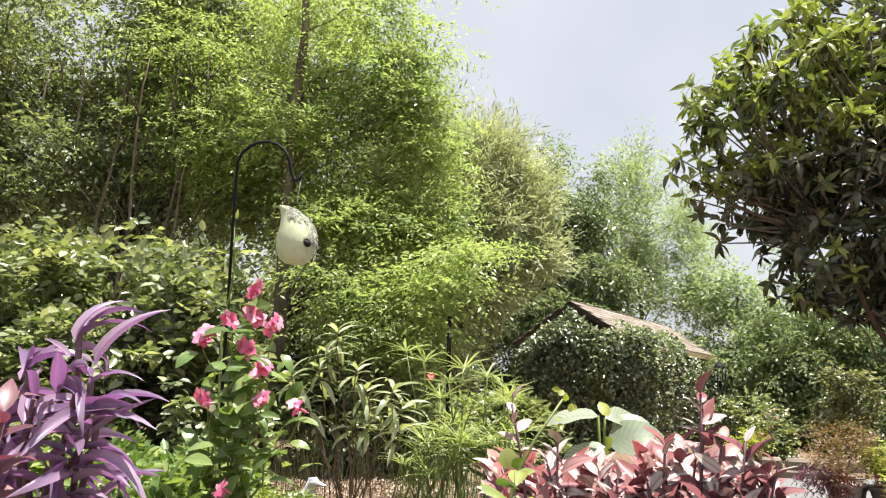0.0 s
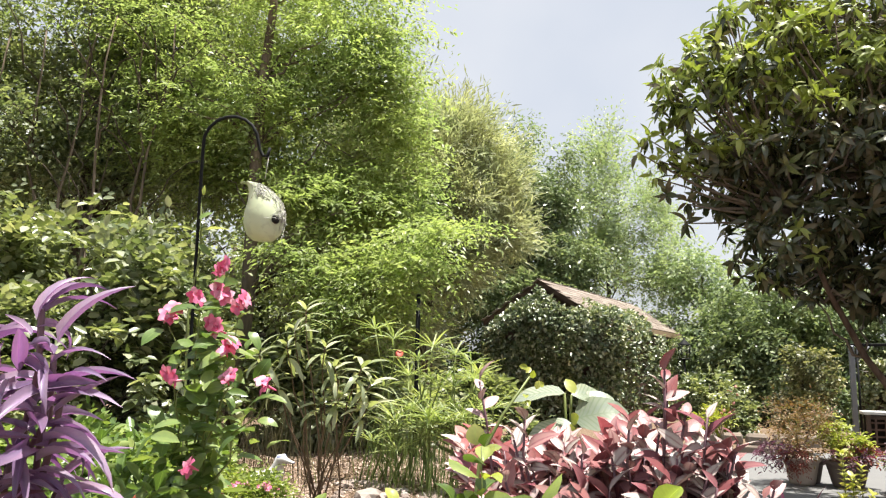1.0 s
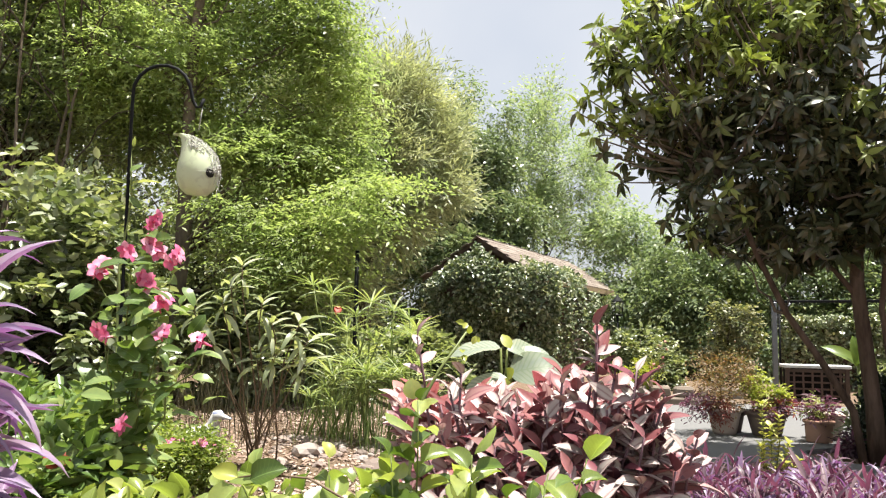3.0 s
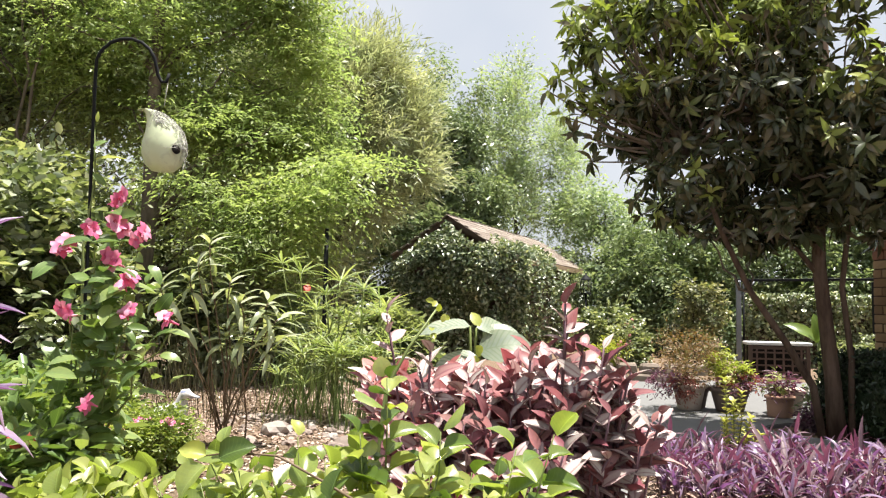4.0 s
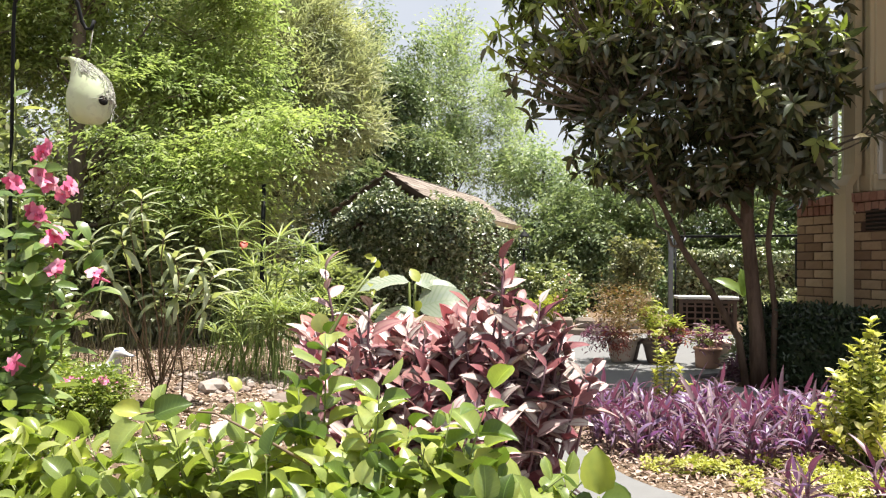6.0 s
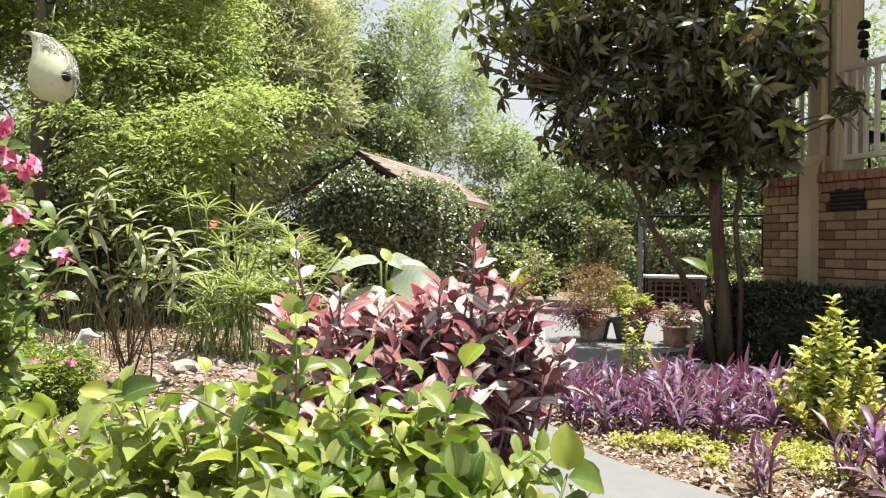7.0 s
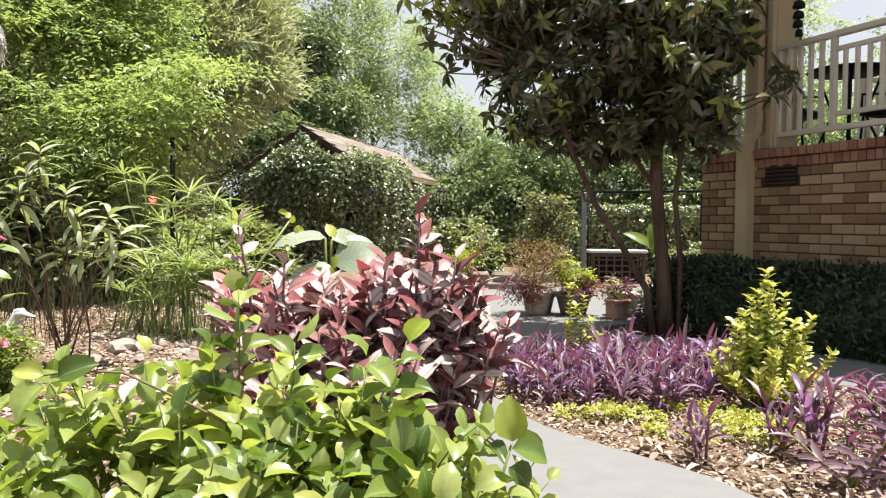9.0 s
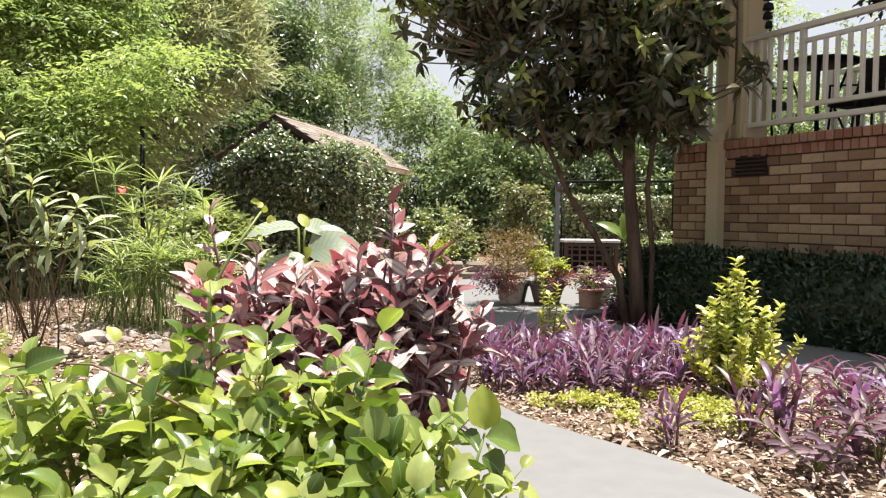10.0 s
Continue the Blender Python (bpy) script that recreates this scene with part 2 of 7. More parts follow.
M = {
    "elm": leaf_mat("elm_leaf", (0.25, 0.32, 0.12), (0.345, 0.42, 0.16), (0.46, 0.53, 0.25), share=0.54, through_tint=(1.1, 1.18, 0.75), rough=0.4, spec=0.5),
    "wood": leaf_mat("woodland_leaf", (0.125, 0.158, 0.088), (0.21, 0.25, 0.142), (0.37, 0.40, 0.27), share=0.42, rough=0.32, spec=0.6),
    # green leaves; the lightest tone puts whitish glossy highlights into the colour
    "shrub": leaf_mat("shrub_leaf", (0.075, 0.10, 0.045), (0.18, 0.22, 0.10), (0.52, 0.54, 0.40), share=0.34, rough=0.3, spec=0.65),
    "cedar": leaf_mat("cedar_spray", (0.30, 0.32, 0.175), (0.42, 0.45, 0.275), (0.54, 0.56, 0.38), share=0.42, through_tint=(1.1, 1.15, 0.8)),
    "oak": leaf_mat("oak_leaf", (0.10, 0.145, 0.075), (0.20, 0.265, 0.135), (0.40, 0.46, 0.28), share=0.4, through_tint=(1.15, 1.2, 0.72), rough=0.34, spec=0.6),
    "wisp": leaf_mat("willow_leaf", (0.25, 0.33, 0.18), (0.34, 0.42, 0.25), (0.45, 0.52, 0.34), share=0.42, through_tint=(1.15, 1.2, 0.75)),
    "climber": leaf_mat("climber_leaf", (0.10, 0.11, 0.055), (0.19, 0.20, 0.10), (0.46, 0.45, 0.32), share=0.34, rough=0.32, spec=0.6),
    # lightest tone paints the glints on glossy leaves, darkest the shade among them
    "vine": leaf_mat("vine_leaf", (0.055, 0.085, 0.04), (0.13, 0.175, 0.085), (0.60, 0.63, 0.50), share=0.28, rough=0.28, spec=0.7),
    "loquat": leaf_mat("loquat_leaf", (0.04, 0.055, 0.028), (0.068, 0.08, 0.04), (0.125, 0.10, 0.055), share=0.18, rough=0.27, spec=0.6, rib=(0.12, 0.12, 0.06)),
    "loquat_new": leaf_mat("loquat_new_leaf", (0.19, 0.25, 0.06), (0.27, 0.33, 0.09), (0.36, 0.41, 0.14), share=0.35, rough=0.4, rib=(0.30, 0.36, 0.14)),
    "hedge": leaf_mat("hedge_leaf", (0.018, 0.033, 0.016), (0.028, 0.048, 0.022), (0.05, 0.075, 0.036), share=0.15, rough=0.32, spec=0.5),
    "privet": leaf_mat("privet_leaf", (0.165, 0.225, 0.065), (0.29, 0.355, 0.10), (0.46, 0.49, 0.18), share=0.46, rough=0.27, spec=0.65, rib=(0.36, 0.46, 0.14)),
    "privet_old": leaf_mat("privet_old_leaf", (0.065, 0.105, 0.022), (0.11, 0.17, 0.035), (0.18, 0.25, 0.06), share=0.38, rough=0.3, spec=0.5, rib=(0.18, 0.28, 0.08)),
    "lime": leaf_mat("lime_leaf", (0.28, 0.335, 0.06), (0.38, 0.415, 0.085), (0.48, 0.49, 0.14), share=0.4, rough=0.4),
    "zebra": striped_mat(),
    "purple": leaf_mat("purple_leaf", (0.17, 0.105, 0.195), (0.29, 0.20, 0.32), (0.46, 0.36, 0.48), share=0.32, rough=0.34, through_tint=(1.15, 0.6, 1.1), rib=(0.26, 0.13, 0.32)),
    "plum": leaf_mat("plum_leaf", (0.095, 0.06, 0.08), (0.155, 0.10, 0.122), (0.27, 0.195, 0.21), share=0.3, rough=0.42, through_tint=(1.35, 0.5, 0.9), rib=(0.28, 0.14, 0.24)),
    "mandevilla": leaf_mat("mandevilla_leaf", (0.08, 0.14, 0.04), (0.16, 0.24, 0.07), (0.33, 0.40, 0.15), share=0.36, rough=0.3, spec=0.5, rib=(0.22, 0.33, 0.10)),
    "long": leaf_mat("long_leaf", (0.22, 0.26, 0.13), (0.37, 0.41, 0.24), (0.58, 0.59, 0.44), share=0.36, rough=0.28, spec=0.7, rib=(0.34, 0.39, 0.20)),
    "papyrus": leaf_mat("papyrus_leaf", (0.19, 0.25, 0.10), (0.31, 0.38, 0.17), (0.50, 0.54, 0.31), share=0.4),
    "reed": leaf_mat("reed_stem", (0.07, 0.11, 0.03), (0.13, 0.19, 0.05), (0.22, 0.25, 0.09), share=0.25),
    "dry_reed": leaf_mat("dry_reed_stem", (0.035, 0.03, 0.016), (0.06, 0.052, 0.028), (0.12, 0.11, 0.055), share=0.2),
    "big": leaf_mat("broad_leaf", (0.21, 0.25, 0.18), (0.29, 0.33, 0.245), (0.35, 0.385, 0.305), share=0.25, rough=0.36, vein=0.6, rib=(0.14, 0.19, 0.11), through_tint=(1.2, 1.25, 0.8)),
    "bloom": leaf_mat("pink_petal", (0.62, 0.10, 0.25), (0.72, 0.21, 0.38), (0.80, 0.46, 0.58), share=0.3, rough=0.5, through_tint=(1.2, 0.7, 0.8)),
    "red_bloom": leaf_mat("red_petal", (0.42, 0.06, 0.04), (0.52, 0.09, 0.06), (0.48, 0.16, 0.10), share=0.25, rough=0.5, through_tint=(1.2, 0.6, 0.6)),
    "wine": leaf_mat("wine_leaf", (0.16, 0.04, 0.035), (0.24, 0.07, 0.05), (0.28, 0.12, 0.09), share=0.25, rough=0.5, through_tint=(1.2, 0.6, 0.6)),
    "salmon": leaf_mat("salmon_petal", (0.50, 0.20, 0.18), (0.58, 0.28, 0.25), (0.60, 0.36, 0.33), share=0.3, rough=0.5),
    "gold": leaf_mat("gold_leaf", (0.36, 0.40, 0.075), (0.50, 0.50, 0.13), (0.66, 0.63, 0.32), share=0.35, rough=0.35),
    "rust": leaf_mat("rust_leaf", (0.17, 0.12, 0.05), (0.27, 0.15, 0.09), (0.20, 0.20, 0.09), share=0.3),
    "bark": bark_mat("bark", (0.05, 0.04, 0.03), (0.16, 0.13, 0.10)),
    "bark_pale": bark_mat("elm_bark", (0.10, 0.08, 0.06), (0.27, 0.22, 0.17)),
    "bark_warm": bark_mat("loquat_bark", (0.065, 0.042, 0.03), (0.19, 0.135, 0.10)),
    "stem": plain_mat("green_stem", (0.17, 0.21, 0.06), 0.5),
    "twig": plain_mat("brown_twig", (0.15, 0.10, 0.06), 0.7),
    "purple_stem": plain_mat("purple_stem", (0.17, 0.09, 0.11), 0.45),
    "concrete": concrete_mat(),
    "soil": soil_mat(),
    "chips": chip_mat("bark_chip", (0.0, (0.34, 0.23, 0.18)), (0.4, (0.48, 0.36, 0.29)), (0.75, (0.60, 0.49, 0.41)), (1.0, (0.26, 0.165, 0.125))),
    "pebble": chip_mat("pebble", (0.0, (0.22, 0.175, 0.15)), (0.5, (0.34, 0.27, 0.235)), (1.0, (0.40, 0.36, 0.33)), scale=12.0),
    "brick": chip_mat("brick_face", (0.0, (0.23, 0.145, 0.085)), (0.3, (0.36, 0.245, 0.15)), (0.6, (0.46, 0.34, 0.215)), (0.85, (0.31, 0.205, 0.125)), (1.0, (0.19, 0.12, 0.075)), scale=16.0),
    "brick_red": chip_mat("red_brick_face", (0.0, (0.24, 0.11, 0.075)), (0.5, (0.33, 0.17, 0.12)), (1.0, (0.38, 0.22, 0.16)), scale=16.0),
    "mortar": plain_mat("mortar", (0.10, 0.06, 0.045), 0.95, 0.4, 60.0),
    "trim": plain_mat("cream_paint", (0.43, 0.36, 0.23), 0.55, 0.12, 6.0, bump=0.05),
    "rail": plain_mat("pale_rail_paint", (0.56, 0.53, 0.45), 0.5, 0.1, 6.0, bump=0.05),
    "black": plain_mat("black_iron", (0.010, 0.011, 0.012), 0.7, 0.2, 30.0, 0.0, spec=0.15),
    "dark_wood": plain_mat("dark_stained_wood", (0.075, 0.045, 0.032), 0.6, 0.3, 20.0),
    "shed_wall": plain_mat("shed_siding", (0.11, 0.065, 0.05), 0.75, 0.3, 12.0),
    "shingle": chip_mat("roof_shingle", (0.0, (0.20, 0.16, 0.135)), (0.5, (0.28, 0.235, 0.20)), (1.0, (0.36, 0.315, 0.275)), scale=30.0),
    "fascia": plain_mat("tan_fascia", (0.36, 0.26, 0.17), 0.6, 0.2),
    "gourd": None,
    "terracotta": plain_mat("terracotta", (0.48, 0.29, 0.21), 0.85, 0.35, 14.0),
    "pale_pot": plain_mat("weathered_pot", (0.58, 0.49, 0.41), 0.88, 0.35, 10.0),
    "grey_pot": plain_mat("grey_pot", (0.17, 0.13, 0.11), 0.8, 0.35, 10.0),
    "white": plain_mat("weathered_white", (0.55, 0.54, 0.53), 0.6, 0.12, 14.0),
    "blue": plain_mat("blue_grey_paint", (0.22, 0.25, 0.40), 0.5),
    "steel": plain_mat("galvanised_post", (0.22, 0.24, 0.27), 0.5, 0.2, 10.0, 0.3),
    "glass": None,
    "stone": plain_mat("field_stone", (0.26, 0.21, 0.17), 0.9, 0.4, 7.0, bump=0.5),
    "moss": plain_mat("grey_tangle", (0.46, 0.45, 0.41), 0.95),
    # near-black: shade of hollows put in as colour, and the chair cushions
    "hole": plain_mat("dark_hollow", (0.01, 0.008, 0.006), 0.9),
}


def gourd_mat():
    k = Mat("painted_gourd")
    n, b = k.noise(35.0, 4.0), k.noise(6.0, 3.0)
    col = k.ramp(b, (0.3, (0.44, 0.50, 0.31)), (0.7, (0.54, 0.58, 0.42)))
    col = k.mix(k.math("MULTIPLY", k.math("GREATER_THAN", n, 0.6), 0.3), col, (0.36, 0.37, 0.28))
    k.solid(col, 0.5, normal=k.bump(n, 0.1, 0.003))
    return k.m


def glass_mat():
    k = Mat("lantern_glass")
    g = k.node("ShaderNodeBsdfGlass", Roughness=0.05, IOR=1.3)
    k.link(g.outputs[0], k.out.inputs["Surface"])
    return k.m


M["gourd"], M["glass"] = gourd_mat(), glass_mat()

# ---- mesh helpers ----
rng = np.random.default_rng(7)
WORLD_OF = {}


def attach(ob, parent, m):
    """Puts ob at the world pose m under parent."""
    WORLD_OF[ob.name] = m
    if parent is not None:
        ob.parent = parent
        ob.matrix_parent_inverse = WORLD_OF[parent.name].inverted()
    ob.matrix_basis = m
    return ob


def empty(name, x, y, z):
    ob = new(name)
    ob.empty_display_size = 0.1
    return attach(ob, None, pose(x, y, z))


def mesh_of(name, verts, faces, mat, uvs=None, smooth=True):
    me = bpy.data.meshes.new(name)
    me.from_pydata([tuple(v) for v in verts], [], [tuple(f) for f in faces])
    if uvs is not None:
        layer = me.uv_layers.new(name="UVMap")
        loops = np.empty(len(me.loops), dtype=np.int32)
        me.loops.foreach_get("vertex_index", loops)
        layer.data.foreach_set("uv", np.asarray(uvs, dtype=np.float32)[loops].ravel())
    me.materials.append(mat)
    me.polygons.foreach_set("use_smooth", [smooth] * len(me.polygons))
    me.update()
    return me


def from_bm(name, bm, mat, smooth=False):
    me = bpy.data.meshes.new(name)
    bm.to_mesh(me)
    bm.free()
    me.materials.append(mat)
    me.polygons.foreach_set("use_smooth", [smooth] * len(me.polygons))
    return me


def part(name, me, parent, m=None, label=""):
    ob = new(name, me)
    attach(ob, parent, Matrix() if m is None else m)
    return tagged(ob, label) if label else ob


def box_bm(sx, sy, sz, bevel=0.0, at=(0, 0, 0)):
    bm = bmesh.new()
    bmesh.ops.create_cube(bm, size=1.0)
    bmesh.ops.scale(bm, vec=(sx, sy, sz), verts=bm.verts)
    if bevel:
        bmesh.ops.bevel(bm, geom=list(bm.edges), offset=bevel, segments=1, affect="EDGES")
    bmesh.ops.translate(bm, vec=at, verts=bm.verts)
    return bm


def lathe(name, profile, mat, n=24, wobble=0.0):
    """Turns (radius, height) pairs about z."""
    verts, faces = [], []
    for i, (r, z) in enumerate(profile):
        for k in range(n):
            a = 2 * math.pi * k / n
            rr = r * (1 + wobble * math.sin(3 * a + i))
            verts.append((rr * math.cos(a), rr * math.sin(a), z))
    for i in range(len(profile) - 1):
        for k in range(n):
            faces.append((i * n + k, i * n + (k + 1) % n, (i + 1) * n + (k + 1) % n, (i + 1) * n + k))
    faces.append(tuple(reversed(range(n))))
    faces.append(tuple((len(profile) - 1) * n + k for k in range(n)))
    return mesh_of(name, verts, faces, mat)


def tube_data(points, radii, n=7):
    """Vertices and faces of a bent, tapered tube."""
    pts = [Vector(p) for p in points]
    verts, faces = [], []
    side = None
    for i, p in enumerate(pts):
        d = (pts[min(i + 1, len(pts) - 1)] - pts[max(i - 1, 0)]).normalized()
        if side is None:
            side = d.orthogonal().normalized()
        side = (side - d * side.dot(d)).normalized()
        up = d.cross(side)
        r = radii[i] if hasattr(radii, "__len__") else radii
        for k in range(n):
            a = 2 * math.pi * k / n
            verts.append(p + (side * math.cos(a) + up * math.sin(a)) * r)
    for i in range(len(pts) - 1):
        for k in range(n):
            faces.append((i * n + k, i * n + (k + 1) % n, (i + 1) * n + (k + 1) % n, (i + 1) * n + k))
    faces.append(tuple(reversed(range(n))))
    faces.append(tuple((len(pts) - 1) * n + k for k in range(n)))
    return verts, faces


def tubes(name, runs, mat, n=6):
    """Several tubes as one mesh; runs are (points, radii)."""
    verts, faces = [], []
    for pts, radii in runs:
        v, f = tube_data(pts, radii, n)
        o = len(verts)
        verts += v
        faces += [tuple(i + o for i in q) for q in f]
    return mesh_of(name, verts, faces, mat)


def bow(a, b, sag, steps=6, wob=0.0):
    """Points from a to b that hang by sag in the middle (negative: arch up)."""
    a, b = Vector(a), Vector(b)
    out = []
    for i in range(steps + 1):
        s = i / steps
        p = a.lerp(b, s)
        p.z -= sag * 4 * s * (1 - s)
        if wob and 0 < i < steps:
            p += Vector(rng.normal(0, wob, 3))
        out.append(p)
    return out


def leaf_shape(rows, shape, fold=0.15, droop=0.2, twist=0.0, wave=0.0, slim=0.45, cols=3):
    """A leaf one long (+y) and one wide, facing +z: vertices, faces and uv. shape(s) is the half width, fold lifts the edges, droop bends the tip down, slim is the width to come over the length."""
    verts, uvs, faces = [], [], []
    for i in range(rows + 1):
        s = i / rows
        w = max(shape(s), 0.0) if 0 < i < rows else 0.012
        bend = droop * s
        y = math.sin(bend) / droop if droop > 0.01 else s
        z = -(1 - math.cos(bend)) / droop if droop > 0.01 else 0.0
        for u in np.linspace(-1.0, 1.0, cols):
            x = u * w
            lift = abs(u) ** (1.0 if cols == 3 else 1.7) * w * fold + wave * w * math.sin(9 * s + u) * abs(u)
            tw = twist * s
            verts.append((x * math.cos(tw) - lift * math.sin(tw), y, z + slim * (x * math.sin(tw) + lift * math.cos(tw))))
            uvs.append((0.5 + 0.5 * u * min(1.0, w / 0.5 + 0.15 if i in (0, rows) else 1.0), s))
    for i in range(rows):
        for c in range(cols - 1):
            o = i * cols + c
            faces.append((o, o + 1, o + cols + 1, o + cols))
    return np.array(verts), faces, np.array(uvs)


def frames_of(axis, normal):
    """Rotation matrices (n, 3, 3) whose columns are across, along, facing."""
    axis = axis / np.linalg.norm(axis, axis=1, keepdims=True)
    x = np.cross(axis, normal)
    x /= np.linalg.norm(x, axis=1, keepdims=True) + 1e-9
    z = np.cross(x, axis)
    return np.stack([x, axis, z], axis=2)


def many(name, shape, place, axis, normal, length, width, mat):
    """One mesh of many leaves."""
    tv, tf, tu = shape
    n = len(place)
    rot = frames_of(np.asarray(axis, float), np.asarray(normal, float))
    length = np.broadcast_to(length, n)
    width = np.broadcast_to(width, n)
    sc = np.stack([width, length, length], axis=1)
    v = np.einsum("nij,nkj->nki", rot, tv[None] * sc[:, None]) + np.asarray(place)[:, None]
    k = len(tv)
    sizes = np.array([len(f) for f in tf])
    loops = np.concatenate([np.array(f) for f in tf])
    allloops = (loops[None] + (np.arange(n) * k)[:, None]).ravel().astype(np.int32)
    me = bpy.data.meshes.new(name)
    me.vertices.add(n * k)
    me.vertices.foreach_set("co", v.astype(np.float32).ravel())
    me.loops.add(len(allloops))
    me.loops.foreach_set("vertex_index", allloops)
    starts = (np.concatenate([[0], np.cumsum(sizes)[:-1]])[None] + (np.arange(n) * sizes.sum())[:, None]).ravel().astype(np.int32)
    me.polygons.add(n * len(tf))
    me.polygons.foreach_set("loop_start", starts)
    me.update(calc_edges=True)
    me.validate()
    layer = me.uv_layers.new(name="UVMap")
    layer.data.foreach_set("uv", np.tile(tu[loops].astype(np.float32), (n, 1)).ravel())
    me.polygons.foreach_set("use_smooth", np.ones(n * len(tf), dtype=bool))
    me.materials.append(mat)
    return me


def leaf_mesh(name, shape, mat):
    v, f, u = shape
    return mesh_of(name, v, f, mat, u)


def leaf_at(name, me, parent, p, axis, normal, length, width):
    """One leaf as an object of its own."""
    r = frames_of(np.array([axis], float), np.array([normal], float))[0]
    m = Matrix([[*(r[i] * (width, length, length)), p[i]] for i in range(3)] + [[0, 0, 0, 1]])
    ob = new(name, me)
    return attach(ob, parent, m)


def unit(n):
    v = rng.normal(size=(n, 3))
    return v / np.linalg.norm(v, axis=1, keepdims=True)


OVAL = lambda s: 0.5 * math.sin(math.pi * s ** 0.9) ** 0.62
LANCE = lambda s: 0.5 * math.sin(math.pi * s ** 0.7) ** 1.1
BLADE = lambda s: 0.5 * math.sin(math.pi * min(1.0, 0.12 + 0.88 * s)) ** 0.6
ROUND = lambda s: 0.5 * (math.sin(math.pi * s ** 0.88) ** 0.55 if s < 0.85 else 0.93 * ((1 - s) / 0.15) ** 0.62 * math.sin(math.pi * 0.85 ** 0.88) ** 0.55)
EGG = lambda s: 0.5 * math.sin(math.pi * s ** 0.74) ** 0.85
BOAT = lambda s: 0.5 * min(1.0, 0.8 + s) * (1.0 if s < 0.5 else ((1 - s) / 0.5) ** 0.7)
CHIP = leaf_shape(2, OVAL, 0.25, 0.3)
HEX = (np.array([(0, 0, 0), (0.42, 0.28, 0.07), (0.44, 0.66, 0.05), (0, 1, -0.12), (-0.44, 0.66, 0.05), (-0.42, 0.28, 0.07)], float), [(0, 1, 2, 3), (0, 3, 4, 5)], np.array([(0.5, 0), (0.92, 0.28), (0.94, 0.66), (0.5, 1), (0.06, 0.66), (0.08, 0.28)], float))
DIAMOND = (np.array([(0, 0, 0), (0.5, 0.45, 0.06), (0, 1, -0.1), (-0.5, 0.45, 0.06)], float), [(0, 1, 2, 3)], np.array([(0.5, 0), (1, 0.45), (0.5, 1), (0, 0.45)], float))


def smooth01(v):
    v = min(1.0, max(0.0, v))
    return v * v * (3 - 2 * v)


def rise(x, y):
    """Height of the ground: flat by the paving, a low bank towards the trees."""
    bank = 0.36 * smooth01((1.25 - x) / 1.3) * smooth01((y - 1.2) / 1.6)
    far = 0.9 * smooth01((-x - 1.0) / 9.0) * smooth01((y - 4.0) / 8.0)
    rough = 0.02 * noise.noise((x * 0.9, y * 0.9, 0.3)) + 0.008 * noise.noise((x * 4.0, y * 4.0, 1.3))
    return bank + far + rough - 0.035


# ---- ground and paving ----
def build_ground():
    xs = sorted({*np.round(np.arange(-4, 8.01, 0.16), 3), *np.round(np.arange(-40, 41, 4.0), 3), -1500.0, -400.0, -120.0, 120.0, 400.0, 1500.0})
    ys = sorted({*np.round(np.arange(0, 13.01, 0.16), 3), *np.round(np.arange(-40, 61, 4.0), 3), -1500.0, -400.0, -120.0, 120.0, 400.0, 1500.0})
    verts = [(x, y, rise(x, y)) for y in ys for x in xs]
    n = len(xs)
    faces = [(j * n + i, j * n + i + 1, (j + 1) * n + i + 1, (j + 1) * n + i) for j in range(len(ys) - 1) for i in range(n - 1)]
    ob = new("ground", mesh_of("ground", verts, faces, M["soil"]))
    attach(ob, None, Matrix())
    return tagged(ob, "brown mulched garden soil rising to a low bank", "ground", kind="structure")


ground = build_ground()


def slab(name, outline, top, thick, mat, label, category):
    """A flat slab with a softened edge from an outline of (x, y)."""
    bm = bmesh.new()
    ring = [bm.verts.new((x, y, top)) for x, y in outline]
    face = bm.faces.new(ring)
    if face.normal.z < 0:
        face.normal_flip()
    out = bmesh.ops.extrude_face_region(bm, geom=[face])
    bmesh.ops.translate(bm, vec=(0, 0, -thick), verts=[v for v in out["geom"] if isinstance(v, bmesh.types.BMVert)])
    bmesh.ops.recalc_face_normals(bm, faces=bm.faces)
    edges = [e for e in bm.edges if all(v.co.z > top - 0.001 for v in e.verts)]
    bmesh.ops.bevel(bm, geom=edges, offset=0.012, segments=2, affect="EDGES")
    ob = new(name, from_bm(name, bm, mat))
    attach(ob, None, Matrix())
    return tagged(ob, label, category, kind="structure")


def curve(points, steps=6):
    """A smooth line through points (Catmull-Rom)."""
    p = [Vector((*q, 0)) for q in points]
    p = [p[0] * 2 - p[1], *p, p[-1] * 2 - p[-2]]
    out = []
    for i in range(1, len(p) - 2):
        for k in range(steps):
            s = k / steps
            a, b, c, d = p[i - 1:i + 3]
            v = 0.5 * ((2 * b) + (c - a) * s + (2 * a - 5 * b + 4 * c - d) * s * s + (3 * b - a - 3 * c + d) * s ** 3)
            out.append((v.x, v.y))
    out.append((p[-2].x, p[-2].y))
    return out


# the walk curls round a planted island and opens into a terrace
BED_EDGE = curve([(2.6, -9.0), (2.45, -3.0), (2.3, 0.2), (2.16, 1.4), (2.07, 2.15), (2.04, 2.54), (1.86, 3.09), (1.77, 3.54), (1.86, 4.4), (2.3, 5.3), (2.9, 5.95), (3.35, 5.95), (3.62, 5.4), (3.85, 4.6), (4.02, 3.6), (4.15, 2.0), (4.25, 0.2), (4.4, -3.0), (4.5, -9.0)])
